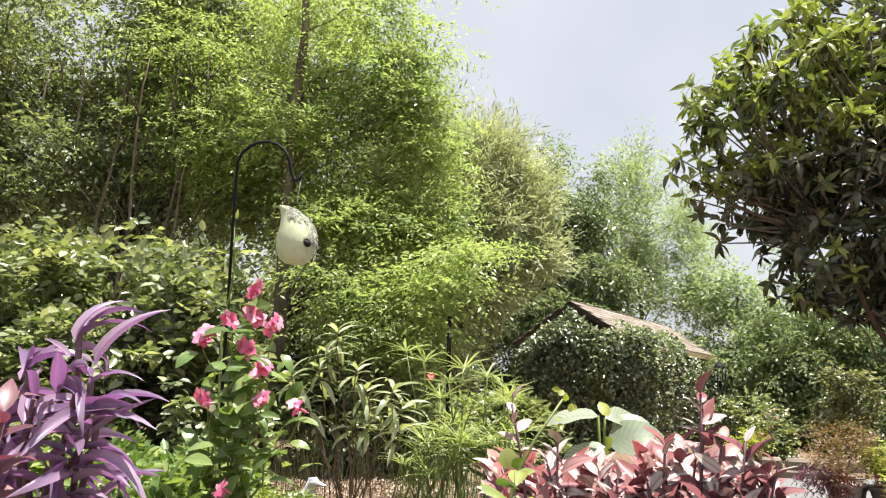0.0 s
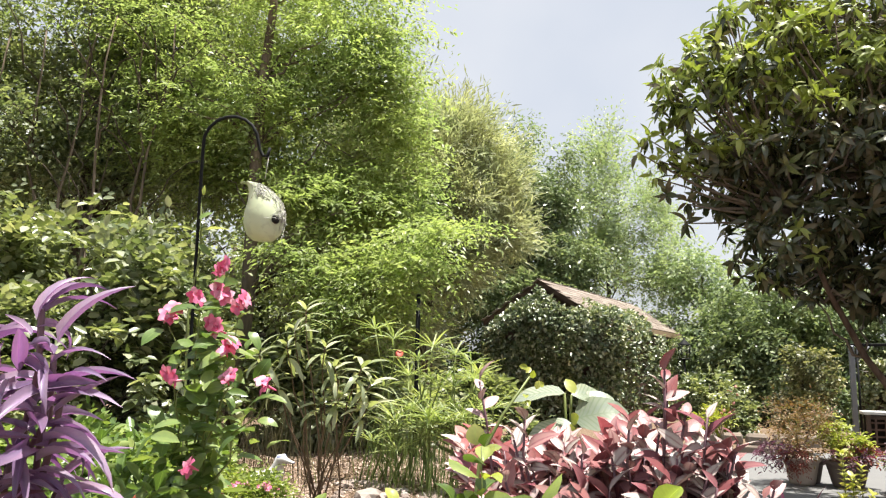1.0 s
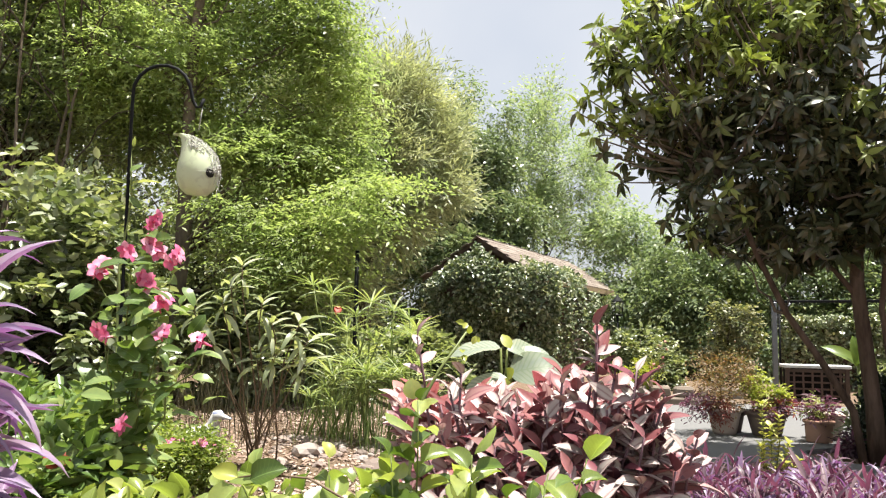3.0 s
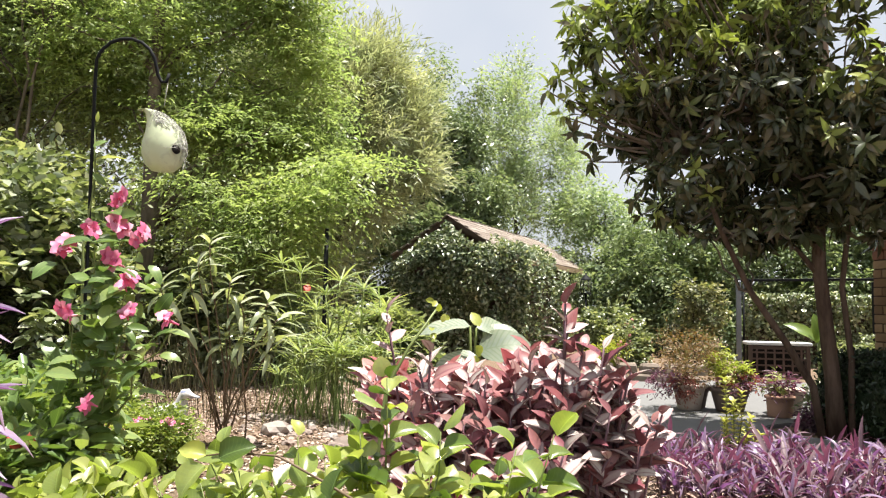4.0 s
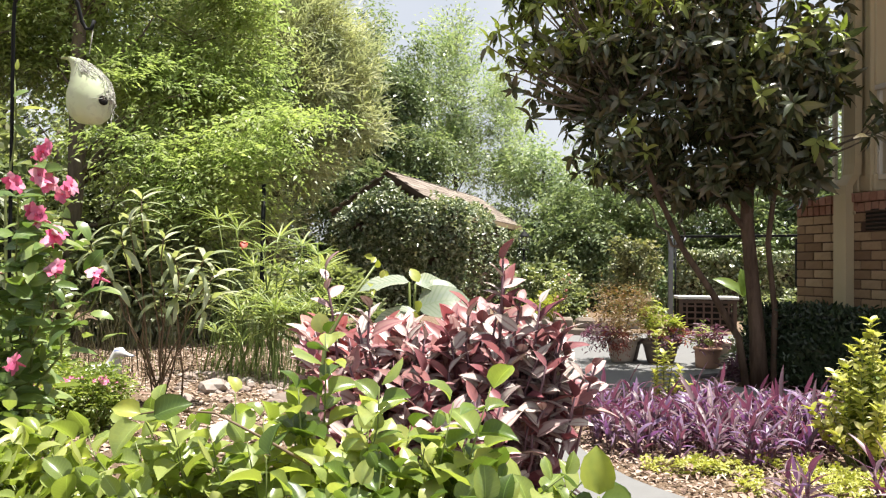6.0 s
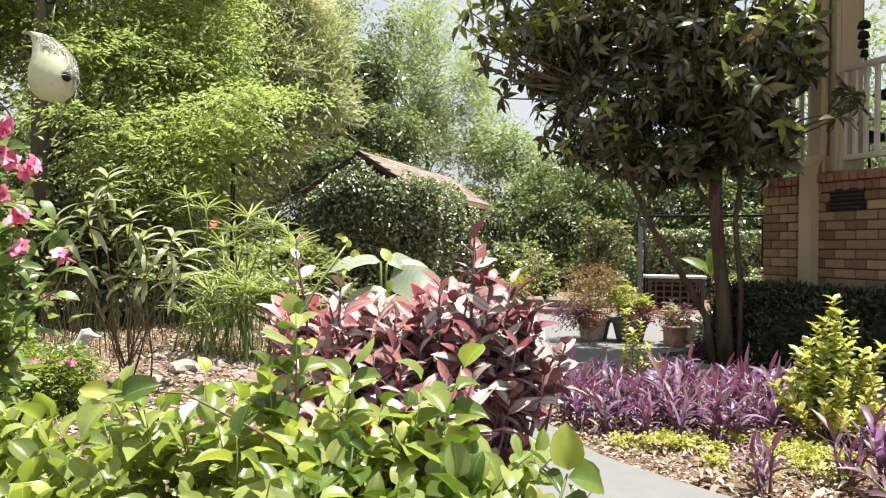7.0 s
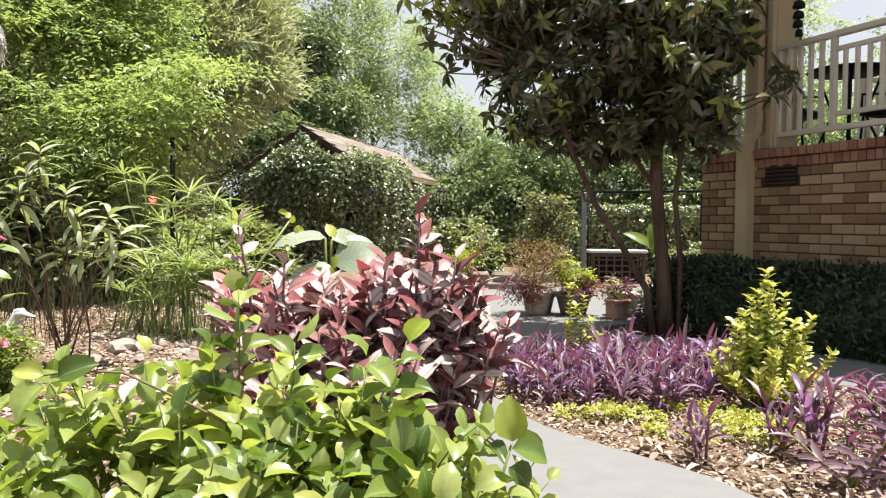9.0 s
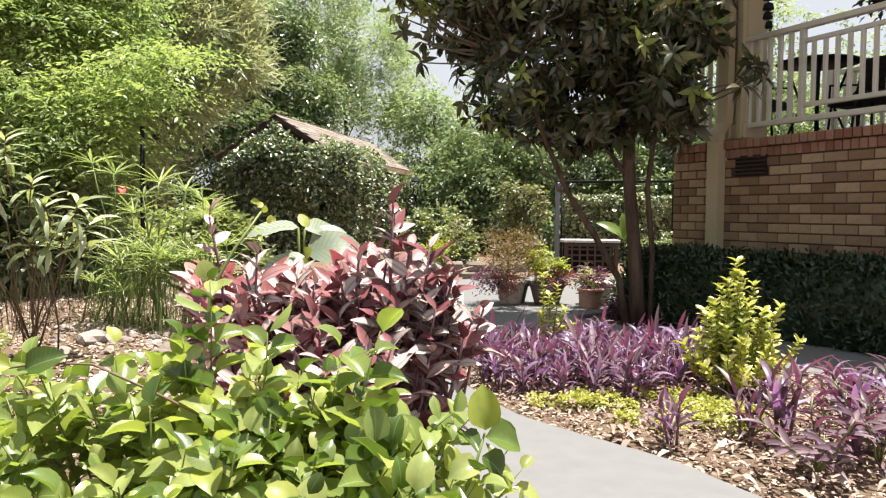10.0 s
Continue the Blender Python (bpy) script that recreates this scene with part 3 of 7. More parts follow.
WALK_OUT = curve([(5.7, -9.0), (5.6, -3.0), (5.5, 0.2), (5.3, 2.6), (5.06, 4.1), (4.85, 4.75), (4.5, 5.4), (4.0, 6.05), (4.05, 6.55), (4.6, 6.75), (5.6, 6.9)])
WALK_IN = curve([(1.9, 10.6), (1.7, 8.0), (1.75, 6.6), (1.15, 5.2), (0.82, 3.9), (0.86, 2.6), (0.95, 1.2), (1.1, 0.2), (1.3, -3.0), (1.45, -9.0)])
slab("pavement", WALK_OUT + [(7.6, 7.2), (7.9, 9.6), (7.2, 10.9), (5.0, 11.2), (3.4, 11.0)] + WALK_IN + BED_EDGE, 0.0, 0.12, M["concrete"], "pale weathered concrete garden walk and terrace", "pavement")


# ---- house: brick porch wall, railing, column ----
WA, WB = Vector((0.052, -0.9986, 0)), Vector((0.9986, 0.052, 0))   # along the wall, into the wall


def on_wall(s, z, depth=0.0):
    return WA * s + WB * (5.593 + depth) + Vector((0, 0, z))


def wall_pose(s, z, depth=0.0):
    """A pose with x along the wall, y into it."""
    p = on_wall(s, z, depth)
    return Matrix([[WA.x, WB.x, 0, p.x], [WA.y, WB.y, 0, p.y], [0, 0, 1, p.z], [0, 0, 0, 1]])


S0, S1 = -6.39, -1.6
wall_house = new("wall_porch", from_bm("wall_porch", box_bm(S1 - S0 - 0.02, 0.19, 1.735, 0, ((S0 + S1) / 2, 0.105, 0.8575)), M["mortar"]))
attach(wall_house, None, wall_pose(0, 0))
tagged(wall_house, "tan and brown brick porch wall with rowlock cap", "wall", kind="structure")
side_wall = new("wall_porch_side", from_bm("wall_porch_side", box_bm(0.19, 5.0, 1.735, 0.004, (S0 + 0.105, 2.72, 0.8575)), M["brick"]))
attach(side_wall, None, wall_pose(0, 0))
tagged(side_wall, "brown brick side wall of the porch", "wall", kind="structure")
porch_floor = new("floor_porch", from_bm("floor_porch", box_bm(S1 - S0, 4.9, 0.09, 0.004, ((S0 + S1) / 2, 2.62, 1.67)), M["concrete"]))
attach(porch_floor, None, wall_pose(0, 0))
tagged(porch_floor, "grey concrete porch floor behind the railing", "floor", kind="structure")

# railing
RD = 0.12
railing = empty("porch_railing", *on_wall(-4.0, 1.74, RD))
tagged(railing, "pale cream painted porch railing with square balusters", "railing")
RAIL_END = -1.7


def rail(name, s0, s1, z, h=0.045, w=0.05, depth=RD, parent=railing):
    return part(name, from_bm(name, box_bm(s1 - s0, w, h, 0.006), M["rail"]), parent, wall_pose((s0 + s1) / 2, z, depth))


def upright(name, s, z0, z1, w=0.038, d=0.038, depth=RD, parent=railing, mat="rail"):
    return part(name, from_bm(name, box_bm(w, d, z1 - z0, 0.004), M[mat]), parent, wall_pose(s, (z0 + z1) / 2, depth))


rail("top_rail", -5.56, RAIL_END, 2.675, 0.05, 0.07)
rail("bottom_rail", -5.56, RAIL_END, 1.865, 0.05, 0.05)
rail("top_rail", -6.36, -5.8, 2.675, 0.05, 0.07)
rail("bottom_rail", -6.36, -5.8, 1.86, 0.05, 0.05)
upright("newel_post", -6.36, 1.74, 2.72, 0.09, 0.09)
for i in range(4):
    upright("baluster", -6.25 + 0.115 * i, 1.88, 2.66)
for i in range(6):
    upright("baluster", -5.50 + 0.117 * i, 1.88, 2.66)
upright("newel_post", -4.905, 1.88, 2.66, 0.05, 0.05)
rail("middle_rail", -4.88, RAIL_END, 2.545, 0.04, 0.04)
rail("middle_rail", -4.88, RAIL_END, 1.985, 0.04, 0.04)
for i in range(26):
    upright("baluster", -4.79 + 0.117 * i, 1.99, 2.54, 0.034, 0.034)

column = empty("porch_column", *on_wall(-5.55, 1.735, 0.2))
tagged(column, "tall cream painted square porch column", "column")
shaft = part("shaft", from_bm("shaft", box_bm(0.26, 0.26, 2.5, 0.008), M["trim"]), column, wall_pose(-5.64, 2.99, 0.22))
part("trim_board", from_bm("trim_board", box_bm(0.09, 0.05, 2.5, 0.006), M["trim"]), shaft, wall_pose(-5.71, 2.99, 0.064))
part("trim_board", from_bm("trim_board", box_bm(0.07, 0.05, 2.5, 0.006), M["trim"]), shaft, wall_pose(-5.555, 2.99, 0.064))
part("base", from_bm("base", box_bm(0.30, 0.30, 0.16, 0.015), M["trim"]), column, wall_pose(-5.64, 1.82, 0.21))
roof = new("roof_porch", from_bm("roof_porch", box_bm(S1 - S0 + 0.4, 5.6, 0.16, 0.01, ((S0 + S1) / 2 + 0.1, 2.45, 4.28)), M["trim"]))
attach(roof, None, wall_pose(0, 0))
tagged(roof, "cream painted porch roof and soffit", "roof", kind="structure")

downspout = empty("downspout", *on_wall(-5.74, 0.0, -0.06))
tagged(downspout, "cream painted metal downspout with an elbow", "downspout")


def pipe(name, pts, w, d):
    bm = bmesh.new()
    rings = []
    for s, z, dep in pts:
        rings.append([bm.verts.new(on_wall(s + a * w / 2, z, dep + b * d / 2)) for a, b in ((-1, -1), (-0.33, -1.12), (0.33, -1.12), (1, -1), (1, 1), (-1, 1))])
    for r, q in zip(rings, rings[1:]):
        for i in range(6):
            bm.faces.new((r[i], r[(i + 1) % 6], q[(i + 1) % 6], q[i]))
    bm.faces.new(rings[0][::-1])
    bm.faces.new(rings[-1])
    bmesh.ops.recalc_face_normals(bm, faces=bm.faces)
    return part(name, from_bm(name, bm, M["trim"]), downspout)


drop_pipe = pipe("pipe", [(-5.735, 0.0, -0.05), (-5.735, 1.72, -0.05)], 0.15, 0.09)
pipe("elbow", [(-5.735, 1.722, -0.05), (-5.735, 1.80, -0.045), (-5.70, 1.90, 0.0), (-5.69, 2.0, 0.01), (-5.69, 4.2, 0.012)], 0.13, 0.08)
for z in (0.55, 1.55):
    part("bracket", from_bm("bracket", box_bm(0.19, 0.02, 0.03, 0.003), M["trim"]), drop_pipe, wall_pose(-5.735, z, -0.012))

vent = empty("wall_vent", *on_wall(-5.34, 1.38, 0))
tagged(vent, "dark louvred foundation vent set in brick", "vent")
# black sheet standing for the shade behind the slats
part("backing", from_bm("backing", box_bm(0.37, 0.02, 0.19), M["hole"]), vent, wall_pose(-5.34, 1.477, 0.0))
for i in range(5):
    part("slat", from_bm("slat", box_bm(0.36, 0.03, 0.006), M["dark_wood"]), vent, wall_pose(-5.34, 1.40 + 0.037 * i, -0.012) @ pose(0, 0, 0, -35))

# ---- trees and woods ----
def trunk_line(base, top, wob, steps=8):
    pts = bow(base, top, 0.0, steps, wob)
    return pts


def crown_points(blobs, n, shell=0.5, gap=-0.25, freq=1.1):
    """Clump centres and outward directions in a cloud of ellipsoids with holes in it."""
    wts = np.array([(b[3] * b[4] * b[5]) ** 0.67 for b in blobs])
    wts /= wts.sum()
    got_p, got_d = [], []
    tries = 0
    while len(got_p) < n and tries < n * 6:
        tries += 1
        b = blobs[rng.choice(len(blobs), p=wts)]
        d = unit(1)[0]
        r = (shell + (1.0 - shell) * rng.random() ** 0.6) * (1.0 + 0.22 * noise.noise(Vector(d) * 2.3 + Vector(b[:3])))
        p = np.array(b[:3]) + d * r * np.array(b[3:6])
        if noise.noise(Vector(p) * freq) < gap:
            continue
        got_p.append(p)
        got_d.append(d)
    return np.array(got_p), np.array(got_d)


def boughs(blobs, each=9, small=0.42, flat=0.55):
    """Breaks smooth ellipsoids up into many small flat boughs with gaps between them."""
    out = []
    for b in blobs:
        for d in unit(each):
            r = rng.uniform(0.25, 0.85)
            k = small * rng.uniform(0.7, 1.25)
            out.append((b[0] + d[0] * r * b[3], b[1] + d[1] * r * b[4], b[2] + d[2] * r * b[5], b[3] * k, b[4] * k, min(b[3:6]) * k * flat * 1.3))
    return out


def sprays(p, d, per, spread, length, width, sag=0.3, flat=0.5, tilt=0.5, comb=0.8, twigs=3, ahead=0.75):
    """Twigs that leave each clump centre, with leaves ranked along both sides of each."""
    n, k = len(p), max(2, per // twigs)
    axis = d[:, None] * 0.9 + rng.normal(0, 0.65, (n, twigs, 3))
    axis[:, :, 2] = axis[:, :, 2] * (1 - flat) - 0.4 * sag
    axis /= np.linalg.norm(axis, axis=2, keepdims=True)
    side = np.cross(axis, np.array([0, 0, 1.0]) + rng.normal(0, tilt * 0.6, (n, twigs, 3)))
    side /= np.linalg.norm(side, axis=2, keepdims=True) + 1e-9
    face = np.cross(side, axis)
    s = (np.arange(k) + rng.random((n, twigs, k))) / k
    size = spread * rng.uniform(0.55, 1.35, (n, twigs, 1))
    hand = np.where(np.arange(k) % 2, 1.0, -1.0)[None, None, :, None]
    place = p[:, None, None] + axis[:, :, None] * (s * size)[..., None] + rng.normal(0, 0.035, (n, twigs, k, 3)) * spread
    place[..., 2] -= sag * size * s ** 2 * 0.6
    la = axis[:, :, None] * ahead + side[:, :, None] * hand + rng.normal(0, 0.35 * comb, (n, twigs, k, 3))
    la[..., 2] -= sag * s
    ln = face[:, :, None] + rng.normal(0, 0.4 * tilt, (n, twigs, k, 3))
    lens = length * rng.uniform(0.6, 1.35, n * twigs * k)
    return place.reshape(-1, 3), la.reshape(-1, 3), ln.reshape(-1, 3), lens, lens * width


def tree(name, label, base, top, girth, blobs, mat, clumps, per, spread, leaf, width, sag=0.3, flat=0.5, gap=-0.25, limbs=10, bark="bark", shape=DIAMOND, shell=0.5, freq=1.1, tilt=0.5, comb=0.8, twigs=3, ahead=0.75, keep=None, category="tree"):
    """Trunk, limbs that reach into the crown, and a crown of sprays. Blobs are world ellipsoids."""
    z = rise(base[0], base[1]) - 0.05
    root = empty(name, base[0], base[1], z + 0.05)
    tagged(root, label, category)
    line = trunk_line((base[0], base[1], z), top, 0.06 * girth * 8)
    part("trunk", tubes("trunk", [(line, list(np.linspace(girth, girth * 0.3, len(line))))], M[bark], 9), root)
    p, d = crown_points(blobs, clumps, shell, gap, freq)
    if keep:
        open_to = [keep(q) for q in p]
        p, d = p[open_to], d[open_to]
    runs = []
    for i in rng.choice(len(p), min(limbs * 4, len(p)), replace=False):
        reach = math.hypot(p[i][0] - base[0], p[i][1] - base[1])
        j = min(range(1, len(line)), key=lambda m: abs(line[m].z - (p[i][2] - 0.55 * reach)))
        a, hgt = line[j], j / (len(line) - 1)
        runs.append((bow(a, p[i], -0.10 * (Vector(p[i]) - a).length, 6, 0.05), list(np.linspace(girth * rng.uniform(0.12, 0.35) * (1.1 - 0.6 * hgt), 0.004, 7))))
    tagged(part("branchwork", tubes("branchwork", runs, M[bark], 5), root), kind="stuff")
    place, la, ln, lens, wid = sprays(p, d, per, spread, leaf, width, sag, flat, tilt, comb, twigs, ahead)
    crown = part("crown", many("crown", shape, place, la, ln, lens, wid, M[mat]), root)
    tagged(crown, kind="stuff")
    return root


def ball(x, y, z, r, s=1.0):
    return (x, y, z, r, r, r * s)


def build_woods():
    # bright elm by the pond
    tree("elm_tree", "tall leafy tree with bright yellow-green feathery sprays", (-1.62, 7.2), (-1.45, 7.35, 6.0), 0.085,
         boughs([(-1.9, 7.9, 3.6, 1.5, 1.1, 1.1), (-1.5, 7.9, 5.0, 1.4, 1.2, 1.1), (-1.1, 7.7, 2.9, 1.1, 0.9, 0.65), (-2.8, 8.0, 4.8, 1.3, 1.1, 1.2), (-0.95, 7.7, 4.2, 0.95, 0.8, 0.8), (-0.65, 7.6, 2.6, 0.7, 0.6, 0.4), (-0.9, 7.8, 5.4, 0.9, 0.9, 0.7), (-0.32, 7.55, 4.6, 0.5, 0.5, 0.45), (-0.36, 7.55, 3.9, 0.5, 0.5, 0.4), (-0.3, 7.6, 3.3, 0.5, 0.5, 0.35), (-0.22, 7.65, 2.75, 0.5, 0.5, 0.3), (-0.95, 6.9, 1.98, 0.55, 0.4, 0.32), (-0.4, 6.8, 1.75, 0.5, 0.4, 0.35), (-0.05, 6.75, 2.02, 0.4, 0.4, 0.32), (0.2, 6.7, 2.28, 0.28, 0.3, 0.14), (-0.62, 6.9, 1.45, 0.45, 0.35, 0.3)], 14, 0.46, 0.5),
         "elm", 4700, 36, 0.42, 0.056, 0.36, sag=0.28, flat=0.75, gap=-0.42, limbs=9, freq=1.3, tilt=0.7, comb=0.5, shell=0.3, bark="bark_pale",
         keep=lambda q: not (abs(q[0] + 1.6 - 0.05 * q[2]) < 0.13 and q[1] < 7.3 and 1.7 < q[2] < 3.3) and rng.random() < (1.0 if q[2] < 3.9 else 0.75 if q[2] < 4.5 else 0.3))
    # shady woodland to its side and behind
    for base, top, blobs in [
        ((-3.9, 8.6), (-3.5, 8.6, 6.2), [(-3.7, 8.5, 4.4, 1.4, 1.1, 1.3), (-3.2, 8.6, 5.4, 1.4, 1.1, 0.9), (-2.9, 8.4, 3.4, 1.0, 0.9, 0.8)]),
        ((-5.6, 8.2), (-5.2, 8.0, 6.2), [(-5.4, 8.0, 4.6, 1.4, 1.1, 1.4), (-4.9, 7.8, 3.2, 1.1, 1.0, 0.8)]),
        ((-7.6, 8.4), (-7.2, 8.2, 6.5), [(-7.0, 8.2, 4.8, 1.7, 1.3, 1.7), (-7.4, 8.2, 2.8, 1.4, 1.2, 1.2)]),
        ((-2.6, 11.5), (-2.2, 11.5, 7.2), [(-2.4, 11.4, 5.2, 2.0, 1.2, 1.8), (-1.2, 11.6, 3.4, 1.6, 1.2, 1.4)]),
        ((-5.2, 12.0), (-5.0, 12.0, 7.5), [(-5.0, 12.0, 5.0, 2.4, 1.3, 2.2), (-6.6, 12.0, 3.0, 1.8, 1.3, 1.6), (-4.0, 12.2, 2.6, 1.6, 1.2, 1.3)]),
    ]:
        tree("woodland_tree", "dark green woodland tree with slender brown trunk", base, top, 0.075, boughs(blobs, 14), "wood", 1500, 26, 0.42, 0.068, 0.5, sag=0.25, flat=0.55, gap=-0.3, limbs=22, freq=1.4, tilt=0.8)
    # bare saplings in the shade
    for x, y, lean in ((-3.62, 7.3, 0.35), (-3.75, 7.4, -0.1), (-4.5, 7.4, 0.3), (-3.1, 7.0, 0.12), (-2.85, 7.1, 0.4), (-2.62, 7.2, -0.15)):
        zb = rise(x, y)
        sap = empty("bare_sapling", x, y, zb)
        part("trunk", tubes("trunk", [(bow((x, y, zb - 0.05), (x + lean, y + 0.2, 4.4), 0.0, 9, 0.04), list(np.linspace(0.024, 0.008, 10)))], M["bark_pale"], 6), sap)
        for s in rng.uniform(0.35, 0.9, 6):
            part("branch", tubes("branch", [(bow((x + lean * s, y + 0.2 * s, 4.4 * s), (x + lean * s + rng.uniform(-0.9, 0.9), y - 0.2, 4.4 * s + rng.uniform(0.3, 0.9)), -0.1, 5, 0.03), list(np.linspace(0.011, 0.003, 6)))], M["bark"], 6), sap)
        tagged(sap, "slender bare grey-brown sapling in the shade", "sapling")
    # lit shrubs at the wood's edge
    for x, y, zc, r in ((-3.25, 5.3, 1.15, 0.85), (-2.35, 5.6, 1.3, 0.75), (-4.3, 5.2, 1.2, 0.95), (-2.7, 6.3, 1.5, 0.9), (-3.9, 6.6, 1.6, 1.0), (-0.9, 7.0, 0.8, 0.6), (-0.15, 7.9, 0.6, 0.5), (0.75, 9.4, 0.55, 0.5), (5.6, 14.5, 0.6, 0.6)):
        dim = 6.5 < y < 10
        tree("understorey_shrub", "wild shrub with small pale green leaves", (x, y), (x, y, zc + r * 0.5), 0.03,
             [(x, y, zc, r, r * 0.8, r * 0.85), (x + 0.4, y, zc - 0.35, r * 0.8, r * 0.7, r * 0.7)], "wood" if dim else "shrub", 520, 15, 0.22, 0.085, 0.6, sag=0.2, flat=0.35, gap=-0.05, limbs=7, freq=2.2, shape=HEX, category="shrub")
    # feathery cedar
    tree("cedar_tree", "feathery olive-green cedar with drooping fine sprays", (0.2, 11.8), (0.4, 11.8, 4.6), 0.10,
         boughs([(0.65, 11.7, 4.0, 0.75, 0.8, 1.0), (0.2, 11.7, 3.0, 1.0, 0.9, 1.2), (-0.1, 11.6, 3.8, 0.9, 0.9, 1.3), (-0.15, 11.6, 2.0, 0.75, 0.8, 1.0), (-0.9, 11.6, 2.2, 1.0, 0.9, 1.1), (0.9, 11.7, 3.4, 0.5, 0.7, 0.6), (-0.6, 11.8, 4.6, 0.8, 0.8, 0.9), (0.5, 11.7, 2.1, 0.42, 0.7, 0.9), (0.5, 11.7, 4.5, 0.6, 0.7, 0.6), (1.3, 11.9, 3.15, 0.5, 0.6, 0.6), (1.05, 11.9, 3.9, 0.45, 0.6, 0.6)], 14, 0.55, 0.7),
         "cedar", 2300, 60, 0.55, 0.15, 0.13, sag=-0.22, flat=0.1, gap=-0.16, limbs=22, shell=0.25, tilt=0.9, comb=0.5, freq=1.6, twigs=6, ahead=1.7, bark="bark_pale",
         keep=lambda q: q[0] < 0.25 or q[2] > 2.6 + 0.66 * (q[0] - 1.0))
    # trees behind the shed
    tree("oak_tree", "broad green oak standing behind the shed", (3.0, 21.5), (2.8, 21.5, 6.6), 0.2,
         boughs([(2.4, 21.5, 6.6, 1.8, 1.6, 1.7), (3.4, 21.3, 5.2, 1.9, 1.6, 1.8), (1.6, 21.4, 5.2, 1.8, 1.5, 1.8), (3.0, 21.2, 3.2, 2.2, 1.5, 1.6), (4.3, 21.2, 4.0, 1.2, 1.2, 1.4)], 13, 0.45, 0.7),
         "oak", 2600, 24, 0.6, 0.13, 0.42, sag=0.5, flat=0.4, gap=-0.05, tilt=0.7, freq=1.3)
    tree("willow_tree", "tall pale green airy tree with wispy top", (6.3, 24.5), (6.2, 24.5, 6.0), 0.12,
         [(6.3, 24.5, 6.6, 1.5, 1.4, 1.8), (6.2, 24.5, 8.2, 0.6, 0.6, 1.4), (5.2, 24.5, 5.8, 1.2, 1.2, 1.4), (7.3, 24.5, 5.4, 1.3, 1.2, 1.5), (6.3, 24.3, 3.8, 2.2, 1.4, 1.6)],
         "wisp", 1700, 18, 0.75, 0.13, 0.36, sag=-0.1, flat=0.0, gap=0.0, freq=1.1, ahead=1.2)
    for bx, by, h, w, mt in ((8.6, 22.5, 5.6, 1.7, "wisp"), (10.6, 21.5, 5.6, 1.8, "oak"), (9.5, 18.5, 4.3, 1.5, "oak"), (11.6, 18.0, 4.6, 1.7, "oak"), (13.6, 17.5, 5.2, 1.9, "oak"), (9.1, 20.2, 3.8, 1.3, "oak"), (16.0, 18.0, 6.5, 2.3, "wisp"), (19.0, 16.0, 7.5, 2.4, "wisp"), (23.0, 14.0, 8.0, 3.0, "oak"), (0.5, 22.5, 5.5, 2.2, "oak"), (-2.5, 20.0, 7.0, 2.6, "wood"), (-9.0, 17.0, 8.0, 3.2, "wood"), (-3.4, 14.5, 4.6, 2.1, "wood"), (-2.1, 14.6, 4.0, 1.5, "wood"), (-6.4, 14.2, 4.6, 2.3, "wood"), (-7.4, 15.2, 8.8, 3.0, "wood"), (-5.0, 16.5, 9.0, 3.0, "wood"), (15.5, 15.5, 5.0, 2.0, "oak"), (18.5, 13.2, 5.4, 2.2, "oak"), (17.0, 17.4, 9.6, 1.5, "wisp")):
        tree("boundary_tree", "green mixed tree in the far boundary belt", (bx, by), (bx, by, h * 0.72), 0.12,
             boughs([(bx, by, h * 0.62, w, w * 0.8, h * 0.36), (bx - w * 0.6, by, h * 0.42, w * 0.8, w * 0.7, h * 0.3), (bx + w * 0.6, by, h * 0.4, w * 0.8, w * 0.7, h * 0.3), (bx, by - 0.4, h * 0.2, w * 1.2, w * 0.8, h * 0.2)], 11, 0.48, 0.7),
             mt, 1300 if 0 < bx < 15 else 750, 18, 0.6, 0.135, 0.45, sag=0.4, flat=0.35, gap=-0.2, tilt=0.7, freq=1.2)


build_woods()


